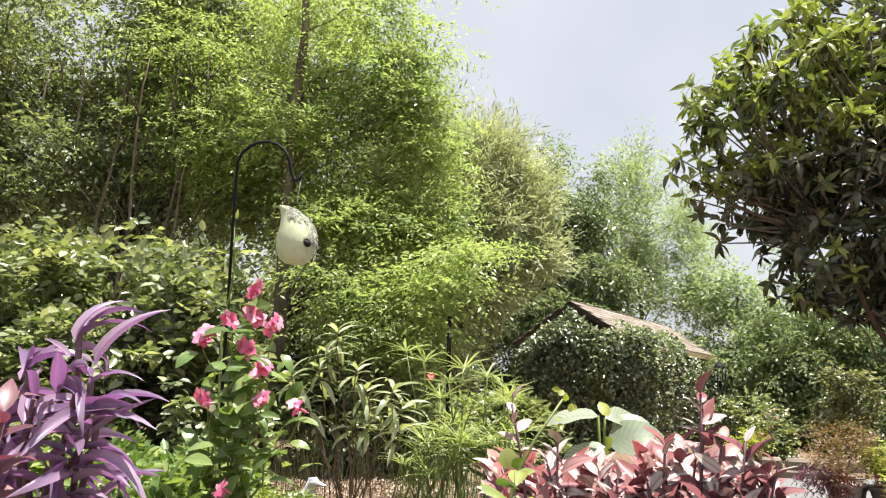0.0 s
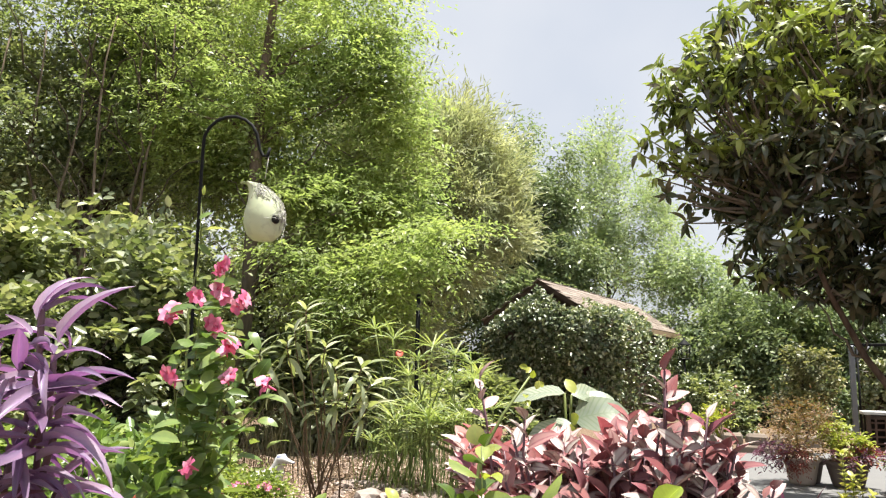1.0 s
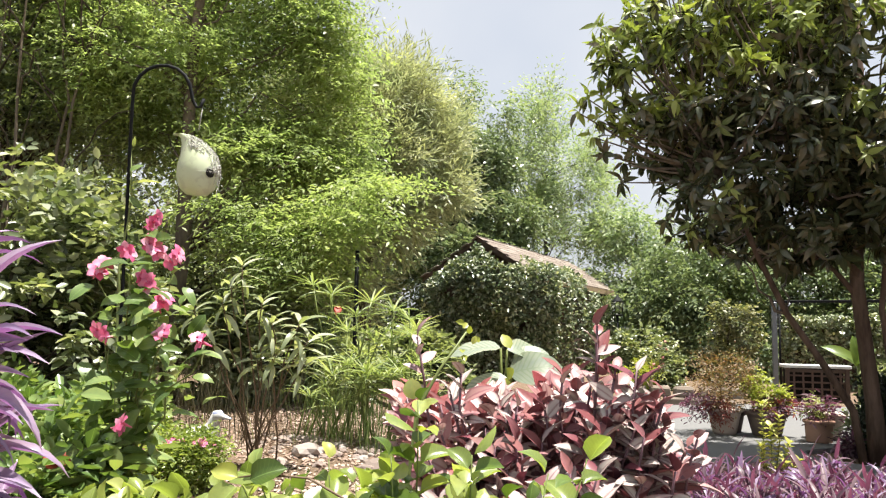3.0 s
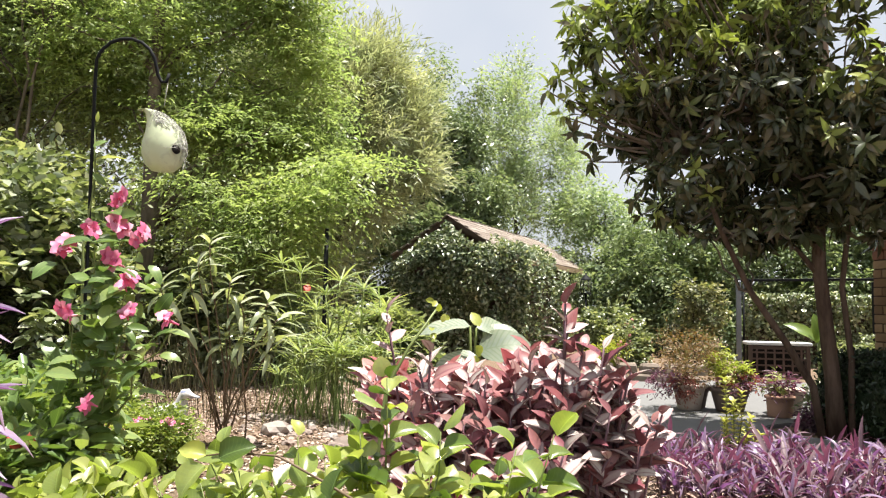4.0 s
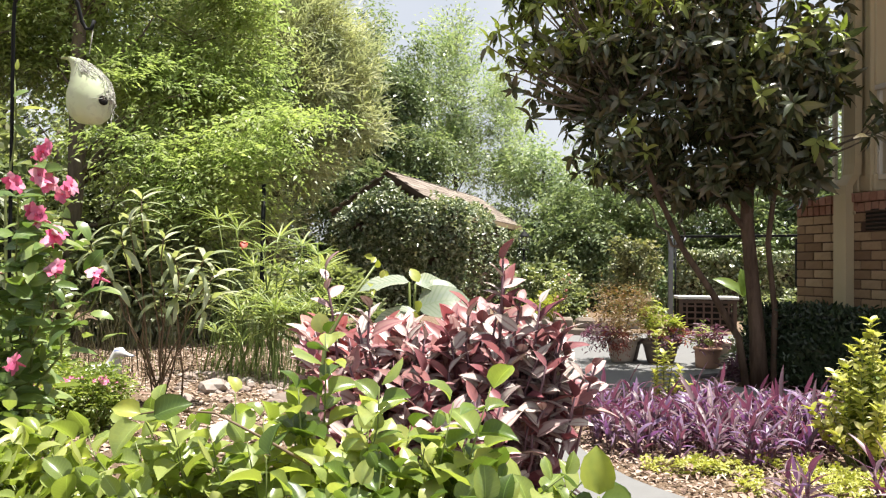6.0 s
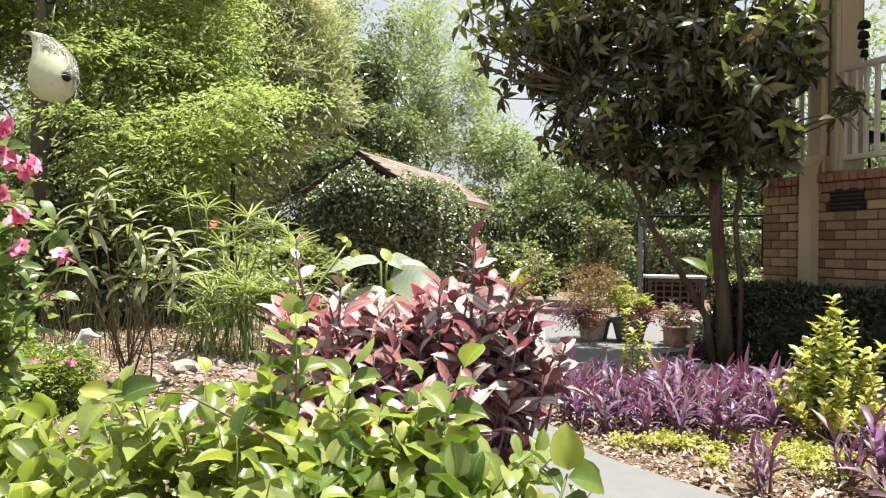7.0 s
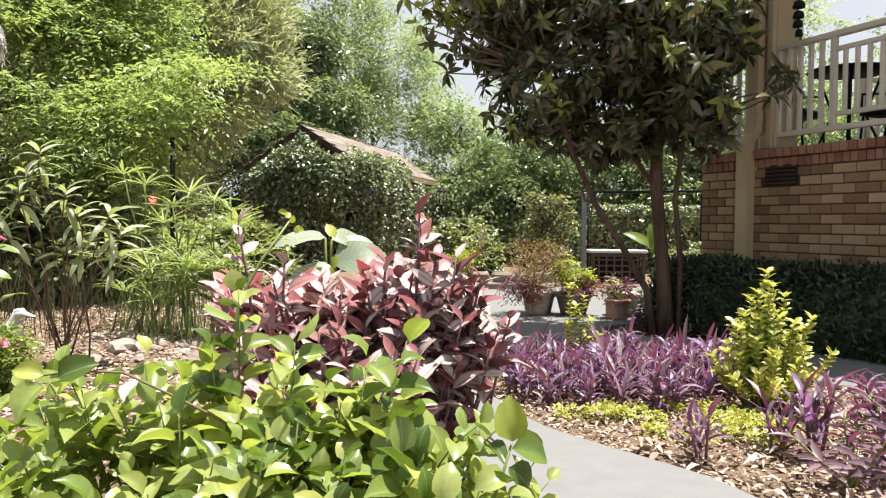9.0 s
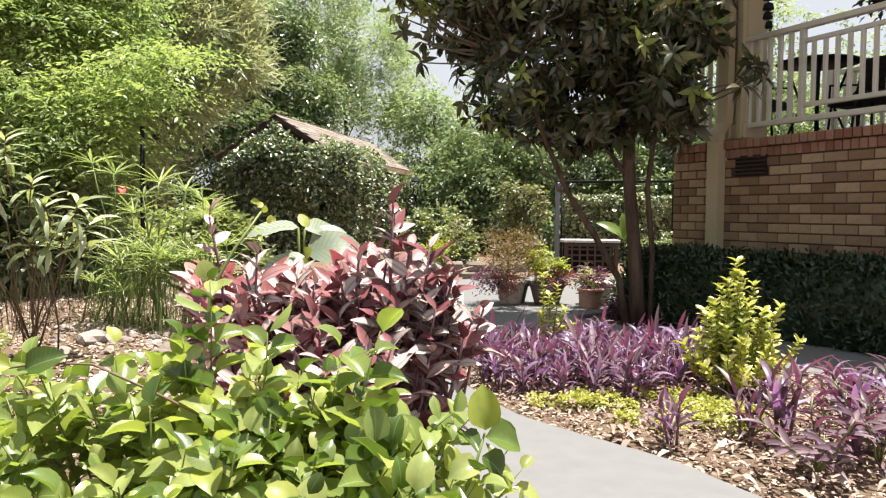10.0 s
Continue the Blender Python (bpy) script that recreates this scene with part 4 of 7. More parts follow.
def build_loquat():
    """A many-stemmed evergreen with whorls of long leaves."""
    root = empty("loquat_tree", 4.38, 6.04, 0.0)
    tagged(root, "dark evergreen loquat tree with whorls of long leaves", "tree")
    b = Vector((4.38, 6.04, -0.05))
    stems = [
        ("trunk", [b, b + Vector((-0.03, 0.0, 0.5)), b + Vector((-0.07, 0.02, 1.0)), b + Vector((-0.14, 0, 1.5)), b + Vector((-0.05, 0.1, 2.2)), b + Vector((0.05, 0.1, 3.0)), b + Vector((0.0, 0.1, 4.2))], [0.085, 0.066, 0.06, 0.057, 0.05, 0.04, 0.025]),
        ("stem", [b + Vector((-0.12, 0.02, 0)), b + Vector((-0.2, 0.02, 0.45)), b + Vector((-0.46, 0.03, 0.85)), b + Vector((-0.78, 0.0, 1.25)), b + Vector((-1.05, -0.02, 1.75)), b + Vector((-1.35, -0.1, 2.4))], [0.036, 0.032, 0.029, 0.026, 0.022, 0.015]),
        ("stem", [b + Vector((0.1, -0.05, 0)), b + Vector((0.1, -0.07, 0.7)), b + Vector((0.04, -0.05, 1.3)), b + Vector((0.1, -0.1, 2.0)), b + Vector((0.35, -0.3, 2.9))], [0.03, 0.026, 0.024, 0.022, 0.015]),
        ("bough", [b + Vector((-0.12, 0.0, 1.38)), b + Vector((-0.32, 0.02, 1.62)), b + Vector((-0.62, 0.08, 1.85)), b + Vector((-0.95, 0.12, 2.1))], [0.024, 0.021, 0.017, 0.012]),
        ("bough", [b + Vector((-0.13, 0.0, 1.5)), b + Vector((-0.22, -0.1, 1.85)), b + Vector((-0.5, -0.15, 2.3)), b + Vector((-0.7, -0.2, 2.7))], [0.024, 0.02, 0.016, 0.012]),
    ]
    for name, pts, radii in stems:
        part(name, tubes(name, [(pts, radii)], M["bark_warm"], 10), root)
    blobs = [(3.45, 6.0, 2.75, 1.0, 0.9, 0.75), (3.05, 6.1, 2.15, 0.6, 0.7, 0.45), (4.1, 5.9, 3.3, 1.2, 1.0, 0.9), (4.2, 5.7, 2.3, 0.75, 0.8, 0.6), (2.75, 6.1, 2.75, 0.5, 0.6, 0.5), (3.2, 6.0, 3.35, 0.75, 0.8, 0.7), (3.7, 6.3, 1.95, 0.7, 0.7, 0.4), (4.6, 5.4, 2.2, 0.4, 0.5, 0.4), (4.0, 6.2, 4.2, 1.2, 1.1, 0.8), (3.6, 6.0, 1.98, 0.9, 0.7, 0.36), (4.45, 5.8, 1.98, 0.6, 0.6, 0.4), (4.3, 5.9, 2.7, 0.9, 0.8, 0.6), (2.4, 6.0, 3.05, 0.5, 0.5, 0.45), (2.35, 5.95, 3.45, 0.42, 0.5, 0.38), (2.8, 5.95, 3.75, 0.5, 0.55, 0.4)]
    p, d = crown_points(blobs, 1700, 0.3, -0.2, 2.7)
    bearing = [math.degrees(math.atan2(q[0], q[1])) for q in p]
    keep = [b_ < (39.8 if q[2] < 2.4 else 41.2) and not (b_ > 36.3 and q[2] > 2.95 and rng.random() < 0.72) for q, b_ in zip(p, bearing)]
    p, d = p[keep], d[keep]
    extra = np.array([(1.80, 6.02, 2.82), (1.88, 6.0, 2.93), (1.98, 6.0, 2.75), (1.95, 6.05, 2.62), (1.97, 5.9, 3.5), (2.05, 5.95, 3.35), (2.22, 5.85, 3.74), (2.1, 6.0, 3.1), (2.5, 5.85, 3.88), (2.05, 6.1, 2.5), (2.18, 6.0, 2.4), (2.3, 6.1, 2.6), (2.25, 6.2, 2.28), (2.42, 6.0, 2.35), (2.5, 6.1, 2.75), (4.62, 4.9, 2.2), (4.55, 4.95, 2.05), (4.7, 4.9, 2.12), (4.72, 5.0, 2.28)])
    p = np.concatenate([p, extra])
    d = np.concatenate([d, np.tile([-0.8, -0.2, 0.3], (15, 1)), np.tile([0.5, -0.6, 0.0], (4, 1))])
    runs = []
    pts_main = [Vector(q) for _, pts, _ in stems for q in pts[2:]]
    for i in range(len(p)):
        if i % 6 and i < len(p) - len(extra):
            continue
        a = min(pts_main, key=lambda q: (q - Vector(p[i])).length + rng.uniform(0, 0.5))
        runs.append((bow(a, p[i], 0.06, 5, 0.03), list(np.linspace(rng.uniform(0.01, 0.02), 0.005, 6))))
    tagged(part("branchwork", tubes("branchwork", runs, M["bark_pale"], 5), root), kind="stuff")
    shapes = [leaf_shape(4, LANCE, 0.25, dr, tw, 0.0, 0.27) for dr, tw in ((0.7, 0.0), (1.2, 0.2), (0.4, -0.2))]
    old, young, near = [], [], []
    order = np.argsort(p[:, 0] * 0.49 + p[:, 1] * 0.87)
    rank = np.empty(len(p), int)
    rank[order] = np.arange(len(p))
    for i in range(len(p)):
        tip = d[i] * 0.5 + np.array([0, 0, 0.6]) + rng.normal(0, 0.5, 3)
        tip /= np.linalg.norm(tip)
        e1 = np.cross(tip, [0.3, 0.9, 0.2])
        e1 /= np.linalg.norm(e1)
        e2 = np.cross(tip, e1)
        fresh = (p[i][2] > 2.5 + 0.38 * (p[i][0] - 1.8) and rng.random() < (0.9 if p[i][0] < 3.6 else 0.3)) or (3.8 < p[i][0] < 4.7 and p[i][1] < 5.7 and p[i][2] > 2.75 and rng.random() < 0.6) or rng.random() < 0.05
        for k in range(rng.integers(9, 14)):
            a = 2.4 * k + rng.uniform(-0.3, 0.3)
            up = 0.95 - 0.15 * k + rng.uniform(-0.3, 0.3)
            ax = e1 * math.cos(a) + e2 * math.sin(a) + tip * up + rng.normal(0, 0.22, 3)
            if k > 4:
                ax[2] -= 0.7
            row = (p[i] + tip * (0.05 - 0.007 * k), ax, tip + rng.normal(0, 0.35, 3), rng.uniform(0.085, 0.165) * (1.3 if p[i][0] > 3.9 else 1.0))
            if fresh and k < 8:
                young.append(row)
            elif rank[i] < 30 and len(near) < 260:
                near.append(row)
            else:
                old.append(row)
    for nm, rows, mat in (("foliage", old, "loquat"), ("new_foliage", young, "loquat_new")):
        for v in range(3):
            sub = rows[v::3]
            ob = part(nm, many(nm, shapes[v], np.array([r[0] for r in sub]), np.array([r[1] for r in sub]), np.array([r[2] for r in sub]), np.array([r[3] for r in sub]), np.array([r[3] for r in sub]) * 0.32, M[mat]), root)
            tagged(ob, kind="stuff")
    single = [leaf_mesh("leaf", s, M["loquat"]) for s in shapes]
    for i, r in enumerate(near):
        leaf_at("leaf", single[i % 3], root, *r, r[3] * 0.32)


build_loquat()


def build_hedge():
    a, b = Vector((4.42, 6.35, 0)), Vector((5.55, 1.4, 0))
    along = (b - a).normalized()
    into = Vector((-along.y, along.x, 0))
    if into.x < 0:
        into = -into
    root = empty("clipped_hedge", *((a + b) / 2))
    tagged(root, "low dark green clipped hedge along the porch wall", "hedge")
    length = (b - a).length
    deep, high = 0.42, 0.66
    ring = [(0.06, 0.0), (0.02, 0.3), (0.05, high - 0.08), (0.14, high - 0.03), (deep - 0.05, high - 0.03), (deep, 0.0)]
    verts, faces = [], []
    n = len(ring)
    for i in range(41):
        for w, z in ring:
            q = a + along * (length * i / 40) + into * (w + 0.03 * noise.noise((i * 0.7, z * 3, 0)))
            verts.append((q.x, q.y, z + 0.03 * noise.noise((i * 0.5, w * 3, 4))))
    for i in range(40):
        for k in range(n - 1):
            faces.append((i * n + k, i * n + k + 1, (i + 1) * n + k + 1, (i + 1) * n + k))
    faces += [tuple(range(n)), tuple(40 * n + k for k in range(n))]
    part("inner_growth", mesh_of("inner_growth", verts, faces, M["hedge"]), root)
    cnt = 15000
    s, f = rng.random(cnt) * length, rng.random(cnt)
    front = f < 0.55
    w = np.where(front, 0.02 + rng.normal(0, 0.025, cnt), rng.uniform(0.0, deep, cnt))
    z = np.where(front, rng.uniform(0.0, high, cnt), high - 0.02 + rng.normal(0, 0.025, cnt))
    lump = np.array([0.05 * noise.noise((x * 2.2, zz * 3.5, 0.0)) for x, zz in zip(s, z)])
    p = np.array(a)[None] + np.array(along)[None] * s[:, None] + np.array(into)[None] * (w - lump)[:, None]
    p[:, 2] = z + np.where(front, 0, lump)
    out = np.where(front[:, None], -np.array(into)[None] + [0, 0, 0.35], [[0, 0, 1.0]])
    ax = rng.normal(0, 0.6, (cnt, 3)) + out * 0.5 + [0, 0, 0.35]
    lens = rng.uniform(0.035, 0.06, cnt)
    tagged(part("foliage", many("foliage", HEX, p, ax, out + rng.normal(0, 0.4, (cnt, 3)), lens, lens * 0.45, M["hedge"]), root), kind="stuff")


build_hedge()


# ---- shed under a flowering vine ----
def build_shed():
    A, B = Vector((1.63, 17.72, 0)), Vector((3.95, 16.16, 0))
    across = (B - A).normalized()
    back = Vector((-across.y, across.x, 0))
    width, deep, eave, ridge = (B - A).length, 6.6, 2.22, 3.1
    base = (A + B) / 2
    root = empty("garden_shed", *base)
    tagged(root, "small gabled garden shed with brown shingle roof", "shed")

    def at(u, v, z):
        q = base + across * u + back * v
        return Vector((q.x, q.y, z))

    def panel(name, corners, thick, mat, label=""):
        bm = bmesh.new()
        f = bm.faces.new([bm.verts.new(c) for c in corners])
        bm.normal_update()
        n = f.normal.copy()
        out = bmesh.ops.extrude_face_region(bm, geom=[f])
        bmesh.ops.translate(bm, vec=-n * thick, verts=[v for v in out["geom"] if isinstance(v, bmesh.types.BMVert)])
        bmesh.ops.recalc_face_normals(bm, faces=bm.faces)
        return part(name, from_bm(name, bm, M[mat]), root, None, label)

    h = width / 2 - 0.18
    g = eave + 0.02
    panel("gable_wall", [at(-h, 0.2, -0.05), at(h, 0.2, -0.05), at(h, 0.2, g), at(0, 0.2, ridge - 0.14), at(-h, 0.2, g)], 0.1, "shed_wall")
    panel("gable_wall", [at(-h, deep - 0.2, -0.05), at(h, deep - 0.2, -0.05), at(h, deep - 0.2, g), at(0, deep - 0.2, ridge - 0.14), at(-h, deep - 0.2, g)], 0.1, "shed_wall")
    panel("side_wall", [at(h, 0.31, -0.05), at(h, deep - 0.31, -0.05), at(h, deep - 0.31, g), at(h, 0.31, g)], 0.1, "shed_wall")
    panel("side_wall", [at(-h, 0.31, -0.05), at(-h, deep - 0.31, -0.05), at(-h, deep - 0.31, g), at(-h, 0.31, g)], 0.1, "shed_wall")
    w = width / 2
    panel("roof_slope", [at(0, 0, ridge), at(w, 0, eave), at(w, deep, eave), at(0, deep, ridge)], 0.06, "dark_wood")
    panel("roof_slope", [at(-w, 0, eave), at(0, 0, ridge), at(0, deep, ridge), at(-w, deep, eave)], 0.06, "dark_wood")
    # front rakes take the dark wood colour to hold the shade on the gable
    for sgn in (1, -1):
        panel("rake_board", [at(0, -0.02, ridge + 0.01), at(sgn * w, -0.02, eave + 0.01), at(sgn * w, -0.02, eave - 0.10), at(0, -0.02, ridge - 0.10)], 0.03, "dark_wood", "rake board coloured dark for its shaded front")
    panel("fascia", [at(w + 0.005, 0, eave + 0.0), at(w + 0.005, deep, eave + 0.0), at(w + 0.005, deep, eave - 0.13), at(w + 0.005, 0, eave - 0.13)], 0.025, "fascia", "sunlit tan fascia board")
    panel("rake_board", [at(0, deep + 0.02, ridge), at(w, deep + 0.02, eave), at(w, deep + 0.02, eave - 0.14), at(0, deep + 0.02, ridge - 0.14)], 0.03, "fascia")
    # shingles on the slope in view, and on the other
    slope = Vector((w, 0, eave - ridge))
    run = slope.length
    tilt = math.atan2(ridge - eave, w)
    rows, cols = 11, 13
    sh = from_bm("shingle", box_bm(deep / cols - 0.012, run / rows * 1.35, 0.014, 0.003), M["shingle"])
    for sgn in (1, -1):
        for r in range(rows):
            for c in range(cols):
                dist = (r + 0.5) / rows * run
                u, z = sgn * dist * math.cos(tilt), ridge - dist * math.sin(tilt) + 0.022
                v = (c + 0.5 + (0.22 if r % 2 else -0.22)) / cols * deep
                q = at(u, v, z)
                m = Matrix([[back.x, across.x, 0, q.x], [back.y, across.y, 0, q.y], [0, 0, 1, q.z], [0, 0, 0, 1]])
                part("shingle", sh, root, m @ pose(0, 0, rng.uniform(0, 0.004), -sgn * math.degrees(tilt) + sgn * 2.5, 0, rng.uniform(-0.8, 0.8)))
    # climbing vine on gable and side
    vine = empty("climbing_vine", *at(0.3, 0.0, 0))
    tagged(vine, "dense dark green climbing vine with glossy leaves, glints coloured in", "vine")
    runs = []
    for i in range(26):
        u = rng.uniform(-w, w)
        runs.append((bow(at(u, 0.05, 0), at(u + rng.uniform(-0.4, 0.4), 0.0, rng.uniform(1.4, 2.3)), 0.0, 6, 0.06), list(np.linspace(0.018, 0.006, 7))))
    for pts, radii in runs:
        part("stem", tubes("stem", [(pts, radii)], M["bark"], 5), vine)
    cnt = 21000
    rows_p, rows_n = [], []
    while len(rows_p) < cnt:
        kind = rng.random()
        if kind < 0.55:
            u = rng.uniform(-w + 0.08, w - 0.3)
            lim = ridge - (0.15 if u > 0 else 0.21) - abs(u) * 0.64 + 0.06 * noise.noise((u * 3, 0, 0))
            if u > 0.6:
                lim = 2.45 + 0.1 * noise.noise((u * 4, 1, 0))
            z = rng.uniform(0, 1) ** 0.8 * lim
            swell = (0.12 + 0.42 * (z / lim) ** 1.3 * min(1.0, 4.0 * (1.03 - z / lim))) * (0.25 + 0.75 * smooth01((u + w) / 1.3))
            v = 0.10 - abs(rng.normal(0, 0.08)) - swell - 0.28 * smooth01((u + w) / 0.9) * (0.5 + noise.noise((u * 1.6, z * 1.6, 0)))
            n = -back * 0.75 + Vector((0, 0, 0.9))
        elif kind < 0.78:
            # the corner, grown round
            a = rng.uniform(-0.1, 1.6)
            lim = 2.42 + 0.12 * noise.noise((a * 3, 1, 0))
            z = rng.uniform(0, 1) ** 0.8 * lim
            r = 0.62 + 0.32 * (z / lim) ** 1.3 * min(1.0, 4.0 * (1.03 - z / lim)) + 0.2 * noise.noise((a * 1.6, z * 1.6, 5)) - abs(rng.normal(0, 0.08))
            u, v = w - 0.45 + r * math.cos(a), 0.45 - r * 1.15 * math.sin(a)
            n = across * math.cos(a) * 0.8 - back * math.sin(a) * 0.8 + Vector((0, 0, 0.9))
        else:
            v = rng.uniform(0.3, deep * 0.93)
            lim = 2.1 + 0.22 * noise.noise((v * 1.4, 2, 0)) + (0.2 if v < 3.0 else -0.1)
            z = rng.uniform(0, 1) ** 0.8 * lim
            u = w - 0.1 + abs(rng.normal(0, 0.09)) + 0.35 * (z / lim) * (0.6 + noise.noise((v * 1.6, z * 1.6, 5)))
            n = across * 0.8 + Vector((0, 0, 0.9))
        if rng.random() < 0.05:
            v = rng.uniform(-0.05, deep * 0.55)
            up = rng.random() ** 1.5 * (0.55 + 0.3 * noise.noise((v * 1.3, 7, 0)))
            u, z, n = w + 0.05 - up * math.cos(0.6), eave + 0.05 + up * 0.62 + rng.uniform(0, 0.05), across * 0.4 + Vector((0, 0, 1))
        q = at(u, v, z)
        if noise.noise(Vector((q.x, q.y, q.z)) * 2.1) < -0.6:
            continue
        rows_p.append(q)
        rows_n.append(n)
    P, N = np.array(rows_p), np.array(rows_n)
    lens = rng.uniform(0.06, 0.125, cnt)
    ax = rng.normal(0, 0.7, (cnt, 3)) + [0, 0, -0.3] + N * 0.3
    tagged(part("foliage", many("foliage", HEX, P, ax, N + rng.normal(0, 0.45, (cnt, 3)), lens, lens * 0.55, M["vine"]), vine), kind="stuff")


build_shed()


# ---- porch furniture seen through the railing ----
def build_table_set():
    floor_z = 1.715
    tx, ty = 6.21, 5.73
    table = empty("patio_table", tx, ty, floor_z)
    tagged(table, "round black iron patio table on the porch", "table")
    part("tabletop", lathe("tabletop", [(0.0, 0.0), (0.37, 0.0), (0.39, 0.015), (0.37, 0.03), (0.0, 0.03)], M["black"], 28), table, pose(tx, ty, floor_z + 0.78))
    for k in range(4):
        a = math.pi / 4 + k * math.pi / 2
        pts = [(tx + 0.3 * math.cos(a), ty + 0.3 * math.sin(a), floor_z), (tx + 0.14 * math.cos(a), ty + 0.14 * math.sin(a), floor_z + 0.38), (tx + 0.28 * math.cos(a), ty + 0.28 * math.sin(a), floor_z + 0.78)]
        part("leg", tubes("leg", [(pts, 0.014)], M["black"], 6), table)
    first = None
    for cx, cy, turn in ((5.98, 6.22, 200), (6.72, 5.62, 95), (6.45, 5.2, 35)):
        if first is None:
            chair = empty("patio_chair", 0, 0, 0)
            tagged(chair, "black iron patio chair with dark cushion", "chair", "chairs round the patio table")
            part("seat", from_bm("seat", box_bm(0.46, 0.46, 0.07, 0.02), M["hole"]), chair, pose(0, 0, 0.42))
            part("backrest", from_bm("backrest", box_bm(0.44, 0.05, 0.42, 0.02), M["hole"]), chair, pose(0, -0.24, 0.70, -8))
            for sx in (-1, 1):
                part("arm", tubes("arm", [([(sx * 0.25, 0.2, 0.40), (sx * 0.27, 0.16, 0.62), (sx * 0.26, -0.24, 0.66)], 0.012)], M["black"], 6), chair)
                for sy in (-1, 1):
                    part("leg", tubes("leg", [([(sx * 0.22, sy * 0.2, 0.42), (sx * 0.24, sy * 0.24, 0.0)], 0.012)], M["black"], 6), chair)
            chair.matrix_basis = pose(cx, cy, floor_z, 0, 0, turn)
            first = chair
        else:
            copy_thing(first, pose(cx, cy, floor_z, 0, 0, turn))


build_table_set()


def build_hanging():
    hx, hy, hz = 5.26, 5.42, 2.62
    root = empty("wind_chime", hx, hy, hz)
    tagged(root, "dark iron hanging ornament on the porch column", "ornament")
    part("bracket", tubes("bracket", [(bow((hx + 0.18, hy + 0.05, 3.25), (hx, hy, 3.2), -0.04), 0.008)], M["black"]), root)
    part("chain", tubes("chain", [([(hx, hy, 3.2), (hx, hy, 2.7)], 0.004)], M["black"]), root)
    for z, r in ((2.70, 0.035), (2.78, 0.045), (2.86, 0.05), (2.95, 0.055)):
        part("bell", lathe("bell", [(r * 0.2, 0.06), (r * 0.75, 0.045), (r, 0.0), (r * 0.9, -0.01)], M["black"], 14), root, pose(hx + rng.uniform(-0.02, 0.02), hy, z))


build_hanging()


def build_far_railing():
    root = empty("porch_railing", *on_wall(-4.0, 1.74, 2.3))
    tagged(root, "cream railing along the far side of the porch", "railing")
    for z in (1.865, 2.675):
        rail("top_rail" if z > 2 else "bottom_rail", -6.36, RAIL_END, z, 0.05, 0.06, 2.3, root)
    for i in range(40):
        upright("baluster", -6.3 + 0.117 * i, 1.89, 2.65, 0.038, 0.038, 2.3, root)
    for s in (-6.36, -4.0, RAIL_END):
        upright("newel_post", s, 1.715, 2.78, 0.09, 0.09, 2.3, root)


build_far_railing()
tree("potted_shrub", "dark leafy shrub standing behind the porch railing", (6.7, 5.0), (6.7, 5.0, 3.0), 0.025, [(6.7, 5.0, 3.0, 0.35, 0.35, 0.4), (6.75, 5.1, 2.6, 0.3, 0.3, 0.35)], "hedge", 110, 12, 0.2, 0.09, 0.45, limbs=4, category="shrub")


# ---- terrace: pots, lattice planter, arbour, wall ----
def pot(name, x, y, r, h, mat, label, profile="round"):
    root = empty(name, x, y, 0)
    tagged(root, label, "flower pot", "pots on the terrace")
    if profile == "round":
        prof = [(r * 0.66, 0.0), (r * 0.72, h * 0.1), (r * 0.88, h * 0.6), (r * 0.96, h * 0.82), (r * 1.06, h * 0.84), (r * 1.06, h * 0.98), (r * 1.0, h), (r * 0.88, h * 0.97), (r * 0.86, h * 0.86)]
    else:
        prof = [(r * 0.9, 0.0), (r * 0.95, h * 0.06), (r * 1.0, h * 0.5), (r * 1.03, h * 0.85), (r * 1.1, h * 0.87), (r * 1.1, h * 0.98), (r * 1.03, h), (r * 0.92, h * 0.96), (r * 0.9, h * 0.86)]
    body = part("body", lathe("body", prof, M[mat], 28), root, pose(x, y, 0))
    rim = [(r * 1.09 + 0.012 * math.cos(a), h * 0.93 + 0.016 * math.sin(a)) for a in np.linspace(-math.pi / 2, math.pi / 2, 7)]
    part("rim", lathe("rim", rim, M[mat], 28), body, pose(x, y, 0))
    part("soil", lathe("soil", [(0.02, h * 0.885), (r * 0.88, h * 0.885)], M["soil"], 16), root, pose(x, y, 0))
    return root


def bush(name, label, x, y, z, blobs, mat, clumps, per, spread, leaf, width, category="shrub", stems=7, **more):
    """A small plant: stems from its foot and a cloud of leaves."""
    root = empty(name, x, y, z)
    tagged(root, label, category)
    p, d = crown_points(blobs, clumps, more.get("shell", 0.3), more.get("gap", -0.45), 3.0)
    runs = [(bow((x + rng.normal(0, 0.02), y + rng.normal(0, 0.02), z), p[i], -0.02, 4, 0.01), list(np.linspace(0.008, 0.003, 5))) for i in rng.choice(len(p), min(stems, len(p)), replace=False)]
    for r in runs:
        part("stem", tubes("stem", [r], M["twig"], 5), root)
    place, la, ln, lens, wid = sprays(p, d, per, spread, leaf, width, more.get("sag", 0.0), more.get("flat", 0.2))
    tagged(part("foliage", many("foliage", more.get("shape", HEX), place, la, ln, lens, wid, M[mat]), root), kind="stuff")
    return root


